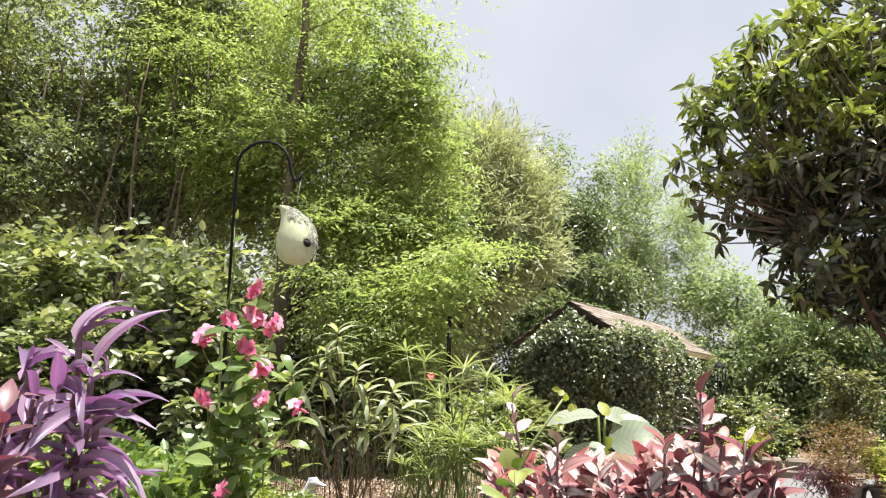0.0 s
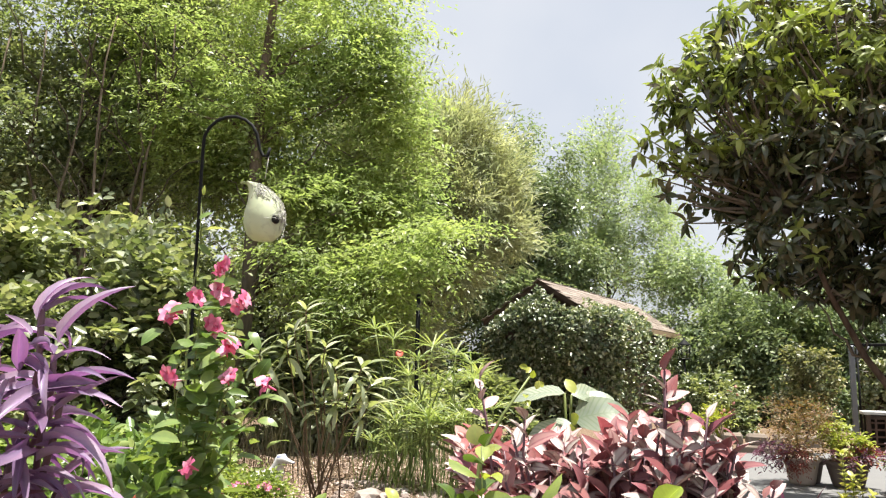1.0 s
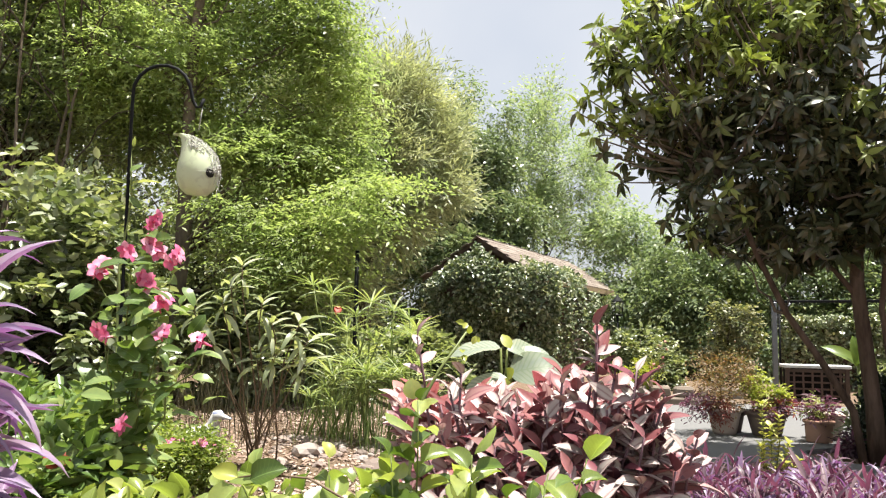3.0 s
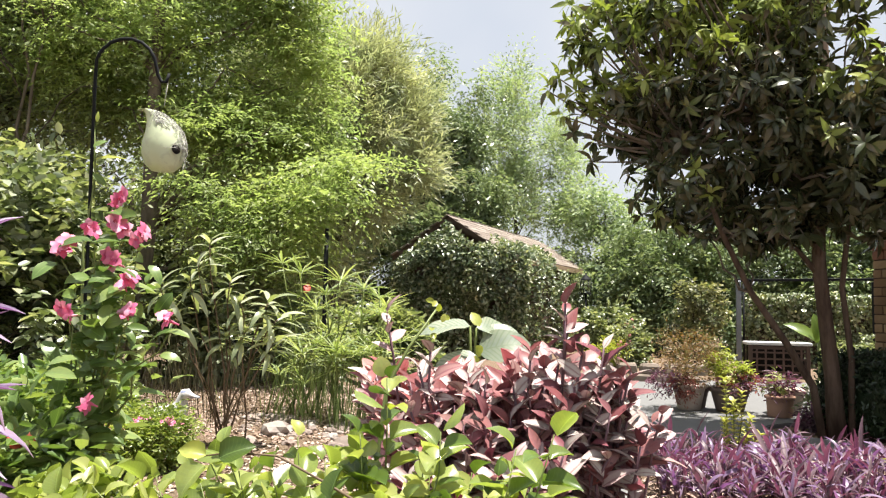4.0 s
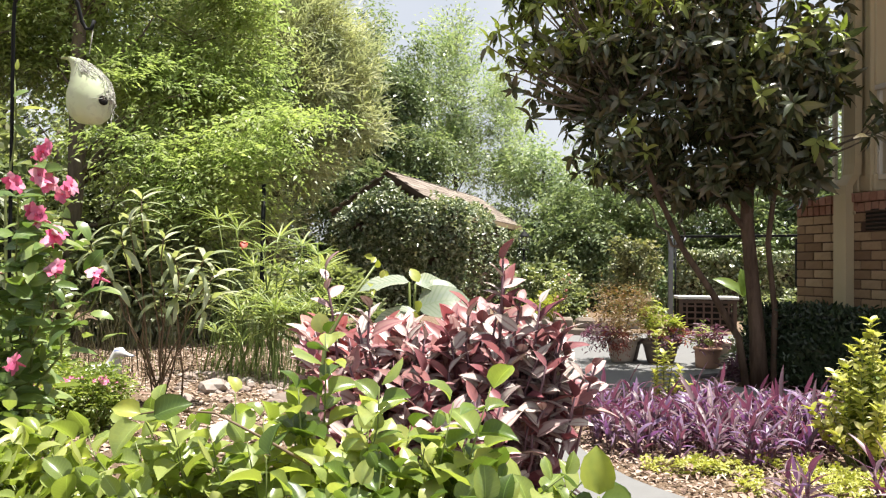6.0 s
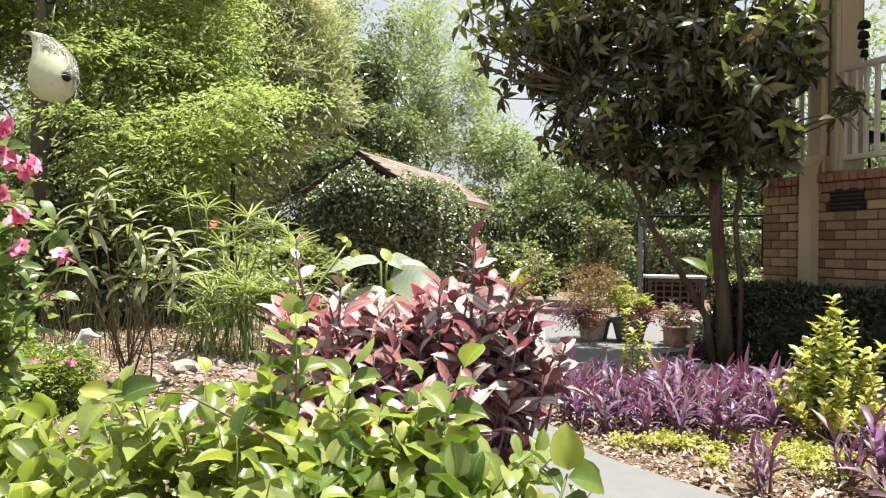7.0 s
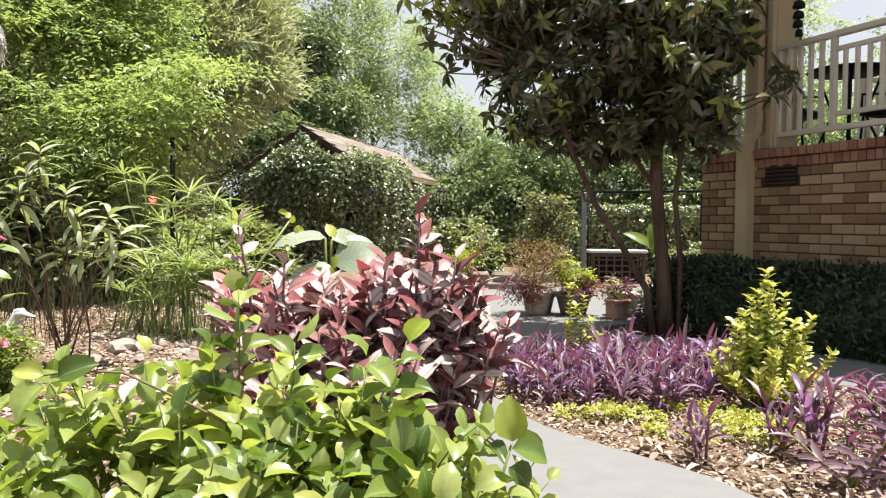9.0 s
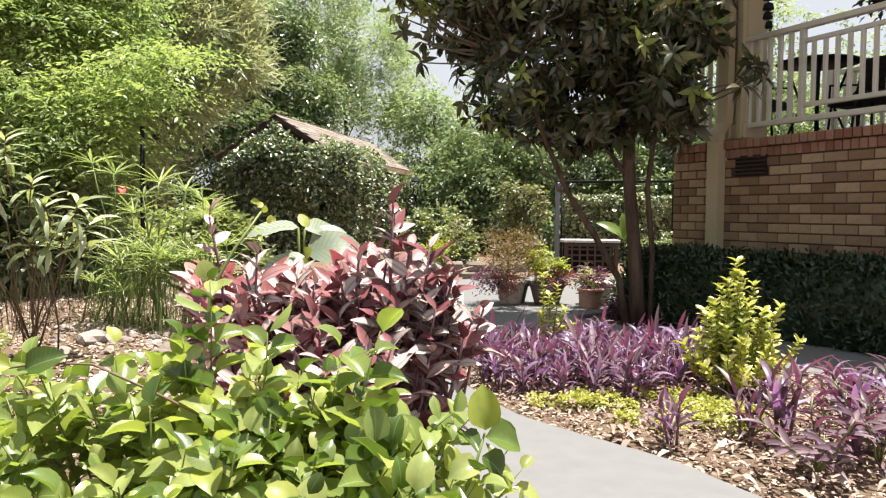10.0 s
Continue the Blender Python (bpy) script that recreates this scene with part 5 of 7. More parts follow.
def terrace():
    pot("flower_pot", 3.88, 7.72, 0.17, 0.27, "pale_pot", "weathered pale terracotta pot with a rust-coloured shrub")
    bush("nandina_shrub", "airy rust and green shrub growing in a pale pot", 3.88, 7.72, 0.24, [(3.86, 7.72, 0.58, 0.34, 0.3, 0.24), (3.95, 7.7, 0.42, 0.3, 0.28, 0.2)], "rust", 190, 16, 0.16, 0.032, 0.4)
    bush("red_trailing_plant", "red trailing foliage spilling over a pale pot", 3.72, 7.56, 0.26, [(3.72, 7.55, 0.28, 0.13, 0.08, 0.09)], "wine", 50, 12, 0.09, 0.035, 0.3, "plant", 3, sag=0.8)
    bush("purple_trailing_plant", "dark purple trailing foliage beside a pale pot", 3.58, 7.62, 0.24, [(3.55, 7.62, 0.30, 0.13, 0.1, 0.11)], "plum", 45, 10, 0.1, 0.05, 0.22, "plant", 3, sag=0.3)
    pot("flower_pot", 4.25, 7.55, 0.20, 0.25, "grey_pot", "dark grey glazed pot with a golden shrub")
    pot("flower_pot", 4.02, 7.85, 0.14, 0.22, "grey_pot", "small dark pot behind the pale pot")
    bush("golden_shrub", "golden yellow-green shrub in a dark pot", 4.25, 7.55, 0.22, [(4.2, 7.55, 0.5, 0.13, 0.13, 0.24), (4.27, 7.55, 0.38, 0.18, 0.15, 0.14)], "lime", 110, 12, 0.09, 0.045, 0.5)
    bush("red_trailing_plant", "mixed red and plum foliage in a dark pot", 4.32, 7.45, 0.24, [(4.32, 7.42, 0.29, 0.2, 0.12, 0.08)], "wine", 40, 12, 0.08, 0.04, 0.35, "plant", 3)
    bush("purple_trailing_plant", "plum foliage in a dark pot", 4.2, 7.4, 0.24, [(4.2, 7.4, 0.29, 0.16, 0.1, 0.07)], "plum", 36, 12, 0.08, 0.045, 0.25, "plant", 3)
    pot("flower_pot", 4.55, 7.13, 0.125, 0.21, "terracotta", "small brown terracotta pot with plum-leaved plant", "straight")
    bush("plum_leaved_plant", "plum and green leaved plant in a terracotta pot", 4.55, 7.13, 0.19, [(4.54, 7.12, 0.29, 0.17, 0.12, 0.1), (4.62, 7.16, 0.34, 0.12, 0.1, 0.1)], "plum", 40, 10, 0.1, 0.06, 0.28, "plant", 4)
    bush("green_leaved_plant", "fresh green leaves among plum ones in a pot", 4.52, 7.1, 0.19, [(4.5, 7.1, 0.31, 0.1, 0.1, 0.1)], "papyrus", 16, 9, 0.08, 0.06, 0.3, "plant", 3)
    pot("flower_pot", 4.78, 7.35, 0.17, 0.26, "pale_pot", "round mossy stone pot near the tree")
    bush("leafy_shrub", "low leafy shrub at the foot of the loquat", 4.75, 6.75, 0.0, [(4.7, 6.7, 0.12, 0.2, 0.2, 0.12), (4.95, 6.85, 0.25, 0.2, 0.2, 0.22)], "wood", 80, 12, 0.1, 0.05, 0.5)
    bush("red_leaved_plant", "low dark red plant at the foot of the loquat", 4.45, 6.4, 0.0, [(4.42, 6.4, 0.08, 0.14, 0.12, 0.08)], "plum", 40, 10, 0.09, 0.07, 0.28, "plant", 3)
    bush("golden_shrub", "yellow-green shrub by the lattice planter", 6.7, 8.75, 0.0, [(6.55, 8.8, 0.45, 0.3, 0.35, 0.3), (6.95, 8.6, 0.5, 0.4, 0.35, 0.3)], "shrub", 170, 14, 0.12, 0.05, 0.5)
    # low stone wall
    root = empty("low_stone_wall", 4.74, 11.0, -0.05)
    tagged(root, "low weathered stone retaining wall at the terrace edge", "wall")
    for r in range(2):
        for c in range(5):
            w = rng.uniform(0.24, 0.34)
            bm = box_bm(w, 0.26, 0.15, 0.03)
            for v in bm.verts:
                v.co += Vector(rng.normal(0, 0.006, 3))
            part("stone", from_bm("stone", bm, M["stone"]), root, pose(4.15 + 0.31 * c + 0.12 * r, 11.2 - 0.12 * c, 0.03 + 0.152 * r, 0, 0, -21 + rng.uniform(-3, 3)))
    bush("lime_shrub", "small bright yellow-green shrub behind the stone wall", 4.35, 10.9, 0.25, [(4.4, 11.3, 0.42, 0.32, 0.25, 0.17)], "lime", 90, 12, 0.1, 0.045, 0.5)
    rose = bush("rose_bush", "slender bush with small salmon-pink flowers", 4.62, 11.3, 0.25, [(4.62, 11.3, 0.62, 0.16, 0.15, 0.28)], "wood", 40, 10, 0.1, 0.05, 0.5)
    for k in range(9):
        c = np.array([4.62 + rng.normal(0, 0.1), 11.2 + rng.normal(0, 0.05), rng.uniform(0.5, 0.9)])
        part("flower", lathe("flower", [(0.006, 0), (0.02, 0.012), (0.027, 0.025), (0.012, 0.028)], M["salmon"], 8), rose, pose(*c, rng.uniform(20, 80), 0, rng.uniform(0, 360)))
    # lattice planter box with pale coping
    lx, ly, lr = 7.1, 11.13, -21.5
    root = empty("lattice_planter", lx, ly, 0)
    tagged(root, "dark wooden lattice planter with a pale stone top", "planter")
    m = pose(lx, ly, 0, 0, 0, lr)
    # added black sheet: the shade seen through the lattice, as plain colour
    part("back_panel", from_bm("back_panel", box_bm(0.86, 0.02, 0.52, 0, (0, 0.30, 0.27)), M["hole"]), root, m)
    part("coping", from_bm("coping", box_bm(0.96, 0.42, 0.05, 0.01, (0, 0.16, 0.565)), M["white"]), root, m)
    for sx in (-0.42, 0.42):
        part("post", from_bm("post", box_bm(0.06, 0.06, 0.54, 0.005, (sx, 0, 0.27)), M["dark_wood"]), root, m)
    for z in (0.05, 0.5):
        part("frame_rail", from_bm("frame_rail", box_bm(0.78, 0.04, 0.05, 0.004, (0, 0, z)), M["dark_wood"]), root, m)
    for k in range(6):
        part("lattice_slat", from_bm("lattice_slat", box_bm(0.028, 0.014, 0.44, 0.002, (-0.325 + 0.13 * k, -0.008, 0.275)), M["shed_wall"]), root, m)
    for k in range(4):
        part("lattice_slat", from_bm("lattice_slat", box_bm(0.78, 0.014, 0.028, 0.002, (0, 0.008, 0.125 + 0.1 * k)), M["shed_wall"]), root, m)
    # arbour frame behind
    root = empty("garden_arbour", 8.6, 12.75, -0.05)
    tagged(root, "plain arbour of grey metal posts with a dark beam", "arbour")
    for px, py, thick, mt in ((7.59, 13.14, 0.085, "steel"), (9.72, 12.34, 0.05, "black")):
        part("post", from_bm("post", box_bm(thick, thick, 1.7, 0.006), M[mt]), root, pose(px, py, 0.78, 0, 0, -20))
    part("beam", from_bm("beam", box_bm(2.45, 0.05, 0.05, 0.006), M["black"]), root, pose(8.68, 12.74, 1.66, 0, -1, -20.5))
    part("brace", tubes("brace", [([(7.62, 13.12, 1.35), (7.85, 13.04, 1.62)], 0.02)], M["steel"]), root)
    pole = new("garden_pole", tubes("garden_pole", [([(7.2, 12.3, -0.05), (7.2, 12.3, 1.55)], 0.018)], M["black"], 7))
    attach(pole, None, Matrix())
    tagged(pole, "slim black iron garden pole", "pole")
    # ivy fence and rounded climber
    root = empty("ivy_fence", 10.0, 14.3, 0)
    tagged(root, "fence overgrown with ivy, its top sunlit", "fence")
    part("fence_panel", from_bm("fence_panel", box_bm(3.0, 0.06, 1.25, 0.01), M["dark_wood"]), root, pose(10.1, 14.3, 0.6, 0, 0, -21.5))
    P, N = [], []
    for _ in range(5200):
        u, z = rng.uniform(-1.5, 1.5), rng.uniform(0, 1) ** 0.7 * 1.45
        q = pose(10.1, 14.3, 0, 0, 0, -21.5) @ Vector((u, -0.06 - abs(rng.normal(0, 0.07)) - 0.15 * noise.noise((u * 2, z * 2, 3)) - (0.25 * (z - 1.2) if z > 1.2 else 0), z + 0.08 * noise.noise((u * 3, 0, 0))))
        P.append(q)
        N.append((-0.37, -0.93, 0.5 if z < 1.2 else 1.6))
    ln = rng.uniform(0.05, 0.1, len(P))
    tagged(part("ivy", many("ivy", HEX, np.array(P), rng.normal(0, 0.7, (len(P), 3)) + [0, 0, -0.2], np.array(N) + rng.normal(0, 0.4, (len(P), 3)), ln, ln * 0.7, M["shrub"]), root), kind="stuff")
    tree("climber_mound", "tall rounded mound of small-leaved climber", (6.6, 12.9), (6.6, 12.9, 1.3), 0.03, [(6.62, 12.9, 0.5, 0.4, 0.4, 0.5), (6.4, 12.9, 0.95, 0.22, 0.25, 0.5), (6.85, 12.9, 1.05, 0.24, 0.3, 0.5), (6.62, 12.9, 1.35, 0.24, 0.25, 0.4)], "climber", 600, 14, 0.2, 0.065, 0.6, gap=-0.05, freq=2.5, sag=0.3, limbs=5, category="shrub")
    # banana
    root = empty("banana_plant", 6.25, 8.9, 0)
    tagged(root, "young banana plant with broad arching leaves", "plant")
    part("stem", tubes("stem", [([(6.25, 8.9, 0), (6.24, 8.9, 0.7)], [0.04, 0.025])], M["stem"], 8), root)
    bl = leaf_mesh("leaf", leaf_shape(8, lambda s: 0.5 * math.sin(math.pi * s ** 0.8) ** 0.5, 0.35, 0.9, 0.0, 0.1), M["privet_old"])
    for ax, ln_ in (((-0.75, 0.1, 0.75), 0.5), ((0.6, 0.3, 0.7), 0.6), ((-0.3, -0.4, 1.0), 0.4)):
        leaf_at("leaf", bl, root, (6.24, 8.9, 0.66), ax, (-0.3, -0.6, 0.7), ln_, 0.17)


terrace()

# slim post among the reeds
slim = new("garden_post", tubes("garden_post", [([(0.035, 6.48, 0.2), (0.035, 6.48, 1.66)], 0.018)], M["black"], 8))
attach(slim, None, Matrix())
tagged(slim, "slim black metal garden post", "post")


# ---- bird house on its hook ----
def build_birdhouse():
    root = empty("shepherd_hook", -0.81, 2.86, rise(-0.81, 2.86))
    tagged(root, "black iron shepherd hook planted in the bed", "hook")
    c = Vector((-0.705, 2.83, 1.82))
    pts = [Vector((-0.81, 2.86, 0.2)), Vector((-0.812, 2.85, 1.2)), Vector((-0.815, 2.84, 1.80))]
    for k in range(1, 9):
        a = math.pi - k * math.pi / 9
        pts.append(c + Vector((0.11 * math.cos(a), -0.008 * k, 0.11 * math.sin(a) + 0.006)))
    pts += [Vector((-0.592, 2.79, 1.81)), Vector((-0.577, 2.785, 1.785)), Vector((-0.560, 2.78, 1.785)), Vector((-0.552, 2.78, 1.815))]
    part("rod", tubes("rod", [(pts, 0.0062)], M["black"], 8), root)
    gx, gy, gz = -0.56, 2.785, 1.462
    house = empty("gourd_birdhouse", gx, gy, gz)
    tagged(house, "pale green gourd bird house hanging from a hook", "bird house")
    prof = [(0.004, 0.0), (0.045, 0.006), (0.07, 0.025), (0.083, 0.06), (0.082, 0.095), (0.07, 0.135), (0.052, 0.17), (0.038, 0.198), (0.029, 0.22), (0.024, 0.236), (0.021, 0.249), (0.015, 0.258), (0.004, 0.261)]
    prof = [(r * 0.88, z * 1.08) for r, z in prof]
    n = 26
    verts, faces = [], []
    for i, (r, z) in enumerate(prof):
        s = max(0.0, (z - 0.14) / 0.12)
        sx = -0.066 * s ** 1.5
        for k in range(n):
            a = 2 * math.pi * k / n
            verts.append((r * math.cos(a) + sx, r * math.sin(a), z - 0.04 * s ** 3))
    for i in range(len(prof) - 1):
        for k in range(n):
            faces.append((i * n + k, i * n + (k + 1) % n, (i + 1) * n + (k + 1) % n, (i + 1) * n + k))
    body = part("body", mesh_of("body", verts, faces, M["gourd"]), house, pose(gx, gy, gz))
    part("entrance_hole", lathe("entrance_hole", [(0.0, 0.0), (0.0165, 0.0), (0.0165, 0.0015), (0.0, 0.0018)], M["hole"], 18), body, pose(gx + 0.051, gy - 0.0535, gz + 0.074, 84, 0, 44), "round dark entrance hole")
    part("wire", tubes("wire", [([(gx - 0.005, gy, 1.70), (gx + 0.005, gy - 0.003, 1.787)], 0.0018)], M["moss"], 5), house)
    runs = []
    def on_gourd(turn, z, out=1.03):
        r = np.interp(z, [q[1] for q in prof], [q[0] for q in prof]) * out
        lean = -0.066 * max(0.0, (z - 0.14) / 0.12) ** 1.5
        return Vector((gx + lean + r * math.cos(turn), gy + r * math.sin(turn), gz + z - 0.04 * max(0.0, (z - 0.14) / 0.12) ** 3))

    for k in range(260):
        z = rng.uniform(0.08, 0.235)
        turn = rng.uniform(-0.75, 0.4) if z < 0.17 else rng.uniform(-1.9, 0.5)
        z2, turn2 = max(0.05, z - rng.uniform(0.005, 0.04)), turn + rng.normal(0, 0.35)
        mid = on_gourd((turn + turn2) / 2, (z + z2) / 2, 1.1)
        runs.append(([on_gourd(turn, z), mid, on_gourd(turn2, z2)], 0.0008))
    for k in range(14):
        a = Vector((gx + 0.071 + rng.normal(0, 0.005), gy - 0.02 + rng.normal(0, 0.02), gz + rng.uniform(0.02, 0.12)))
        runs.append((bow(a, a + Vector((rng.normal(0, 0.008), 0, -rng.uniform(0.02, 0.05))), 0.0, 3, 0.003), 0.0008))
    tagged(part("moss_tangle", tubes("moss_tangle", runs, M["moss"], 3), house, None, "dry grey moss tangle"), kind="stuff")


build_birdhouse()


def build_duck():
    """A painted duck, one plain shape."""
    x, y = -0.76, 4.24
    z = 0.33
    verts, faces = [], []
    n = 14
    # rings from tail to breast, neck, head, bill: centre (u, z), half width, half height
    rings = [(-0.17, 0.15, 0.006, 0.006), (-0.14, 0.13, 0.035, 0.03), (-0.08, 0.10, 0.07, 0.065), (0.0, 0.095, 0.08, 0.08), (0.045, 0.115, 0.065, 0.075), (0.065, 0.16, 0.042, 0.05), (0.072, 0.195, 0.034, 0.036), (0.085, 0.232, 0.04, 0.036), (0.108, 0.238, 0.036, 0.032), (0.128, 0.23, 0.02, 0.018), (0.16, 0.222, 0.02, 0.008), (0.178, 0.22, 0.012, 0.005)]
    lean = [0, 0, 0, 0, 35, 70, 75, 30, 0, 0, 0, 0]
    for (u, h, hw, hh), le in zip(rings, lean):
        for k in range(n):
            a = 2 * math.pi * k / n
            dz = hh * math.sin(a)
            verts.append(((u if u > 0 else u * 0.5) - dz * math.sin(radians(le)), hw * math.cos(a), h + dz * math.cos(radians(le))))
    for i in range(len(rings) - 1):
        for k in range(n):
            faces.append((i * n + k, i * n + (k + 1) % n, (i + 1) * n + (k + 1) % n, (i + 1) * n + k))
    faces += [tuple(reversed(range(n))), tuple((len(rings) - 1) * n + k for k in range(n))]
    me = mesh_of("duck_figure", verts, faces, M["white"])
    me.materials.append(M["blue"])
    for p in me.polygons:
        c = p.center
        if (c.x > 0.14 and c.z < 0.222) or (0.09 < c.x < 0.12 and 0.243 < c.z < 0.256):
            p.material_index = 1
    ob = new("duck_figure", me)
    attach(ob, None, pose(x, y, z, 0, 0, -14) @ Matrix.Scale(0.88, 4))
    tagged(ob, "weathered white duck garden figure with bluish bill", "garden figure")


build_duck()


# ---- lantern by the shed eave ----
def build_lantern():
    x, y, z = 6.42, 18.1, 1.45
    root = empty("lantern", x, y, z)
    tagged(root, "black iron lantern with glass panes on a post", "lantern")
    part("post", tubes("post", [([(x, y, -0.05), (x, y, z)], 0.03)], M["black"], 8), root)
    part("base", from_bm("base", box_bm(0.22, 0.22, 0.03, 0.005), M["black"]), root, pose(x, y, z + 0.015))
    for sx in (-1, 1):
        for sy in (-1, 1):
            part("corner_bar", tubes("corner_bar", [([(x + sx * 0.085, y + sy * 0.085, z + 0.03), (x + sx * 0.11, y + sy * 0.11, z + 0.34)], 0.01)], M["black"], 5), root)
    for k in range(4):
        part("pane", from_bm("pane", box_bm(0.15, 0.004, 0.28), M["glass"]), root, pose(x, y, z + 0.185) @ pose(0, 0, 0, 0, 0, 90 * k) @ pose(0, -0.095, 0, 4))
    part("roof", lathe("roof", [(0.16, 0.0), (0.15, 0.02), (0.06, 0.11), (0.03, 0.13), (0.02, 0.17)], M["black"], 4), root, pose(x, y, z + 0.34, 0, 0, 45))
    part("ring", tubes("ring", [([(x + 0.04 * math.cos(a), y, z + 0.54 + 0.04 * math.sin(a)) for a in np.linspace(0, 2 * math.pi, 13)], 0.008)], M["black"], 5), root)


build_lantern()


# ---- plants near the eye ----
def stem_plant(name, label, category, foot, runs, mat="stem", n=6):
    """A plant with its stems; each stem is a part."""
    root = empty(name, *foot)
    tagged(root, label, category)
    for pts, rad in runs:
        part("stem", tubes("stem", [(pts, rad)], M[mat], n), root)
    return root


def plant_leaves(root, rows, meshes, shapes, mat, limit=300, name="leaf", width=0.5, tail="far_foliage"):
    """Leaves (place, along, facing, length): the first ones as single objects, the rest joined."""
    for i, r in enumerate(rows[:limit]):
        leaf_at(name, meshes[i % len(meshes)], root, r[0], r[1], r[2], r[3], r[3] * width)
    rest = rows[limit:]
    for v in range(len(shapes)):
        sub = rest[v::len(shapes)]
        if sub:
            ln = np.array([r[3] for r in sub])
            tagged(part(tail, many(tail, shapes[v], np.array([r[0] for r in sub]), np.array([r[1] for r in sub]), np.array([r[2] for r in sub]), ln, ln * width, mat), root), kind="stuff")


def build_privet():
    foot = Vector((0.12, 1.42, rise(0.12, 1.42)))
    heads = [(0.60, 0.60), (0.45, 0.67), (0.34, 0.74), (0.2, 0.77), (0.05, 0.78), (-0.1, 0.76), (-0.25, 0.73), (-0.5, 0.70)]
    hx, hz = [h[0] for h in heads][::-1], [h[1] for h in heads][::-1]
    tips = [(-0.154, 1.342, 0.770), (-0.031, 1.295, 0.79), (0.068, 1.257, 0.80), (0.113, 1.30, 0.885), (0.191, 1.208, 0.81), (0.301, 1.163, 0.79), (0.355, 1.143, 0.815), (0.493, 1.083, 0.69), (0.538, 1.062, 0.63), (0.558, 1.053, 0.60), (0.44, 1.05, 0.70)]
    while len(tips) < 330:
        a = rng.random()
        x = 0.53 - 1.1 * a
        y = 1.0 + 0.46 * a + rng.uniform(-0.42, 0.2)
        front = (1.08 + 0.46 * a) - y
        z = np.interp(x, hx, hz) - 0.02 - max(0, front) * 0.36 - rng.random() ** 1.5 * 0.10
        if x * x + y * y < 0.80:
            continue
        tips.append((x, y, z))
    runs, rows = [], []
    for i, t in enumerate(tips):
        t = Vector(t)
        b = foot + Vector(((t.x - foot.x) * 0.45, (t.y - foot.y) * 0.45, 0.18 + 0.1 * rng.random()))
        pts = bow(b, t, 0.035 * (1 if rng.random() < 0.5 else -1), 7, 0.006)
        runs.append((pts, list(np.linspace(0.0036, 0.0011, 8))))
        along = (pts[-1] - pts[-3]).normalized()
        side = along.cross(Vector(rng.normal(size=3))).normalized()
        count = rng.integers(5, 8)
        for k in range(count):
            q = pts[-1] - along * (0.032 * k) * rng.uniform(0.8, 1.2)
            j = 7 - 0.032 * k / max(0.01, (t - b).length) * 7
            if j > 0:
                q = pts[int(j)].lerp(pts[min(7, int(j) + 1)], j - int(j))
            turn = Matrix.Rotation(k * math.pi / 2 + rng.uniform(-0.4, 0.4), 3, along)
            for sgn in ((1, -1) if k else (1,)):
                out = (turn @ side) * sgn
                ax = out * (0.9 if k else 0.3) + along * (0.55 if k else 0.9) + Vector((0, 0, 0.15)) + Vector(rng.normal(0, 0.12, 3))
                nn = along * 0.8 - out * 0.3 + Vector((0, 0, 0.5)) + Vector(rng.normal(0, 0.35, 3))
                rows.append((q + out * 0.006, ax, nn, (0.053 if k > 0 else 0.046) * rng.uniform(0.6, 1.3)))
    root = stem_plant("privet_shrub", "glossy bright green broad-leaved shrub beside the walk", "shrub", foot, runs + [([foot, foot + Vector((0, 0, 0.2))], [0.02, 0.014])], "stem", 5)
    shapes = [leaf_shape(5, ROUND, f, d, t, w, 0.6, 5) for f, d, t, w in ((0.7, 0.7, 0.1, 0.08), (0.9, 0.9, -0.15, 0.12), (-0.5, 0.5, 0.2, 0.08), (0.5, 1.3, 0.0, 0.1))]
    fresh = [leaf_mesh("leaf", s, M["privet"]) for s in shapes]
    old = [leaf_mesh("leaf", s, M["privet_old"]) for s in shapes]
    lime = [leaf_mesh("leaf", s, M["lime"]) for s in shapes]
    rows.sort(key=lambda r: -(r[0].z * 2 - r[0].y))
    plant_leaves(root, rows, [fresh[0], old[1], old[2], fresh[3], fresh[0], fresh[2], old[3], fresh[1], lime[3], old[0], fresh[2]], shapes, M["privet"], 290, width=0.68)
    shoot = [Vector(q) for q in ((-0.19, 1.28, 0.762), (-0.13, 1.265, 0.772), (-0.06, 1.25, 0.768), (0.01, 1.22, 0.735), (0.10, 1.2, 0.685), (0.14, 1.22, 0.6))]
    part("stem", tubes("stem", [(shoot, [0.0012, 0.0016, 0.002, 0.0024, 0.0028, 0.003])], M["twig"], 6), root, None, "brown woody shoot")
    side = [Vector(q) for q in ((0.44, 1.03, 0.56), (0.468, 1.03, 0.62), (0.487, 1.035, 0.672))]
    part("stem", tubes("stem", [(side, [0.003, 0.0026, 0.0018])], M["stem"], 6), root)
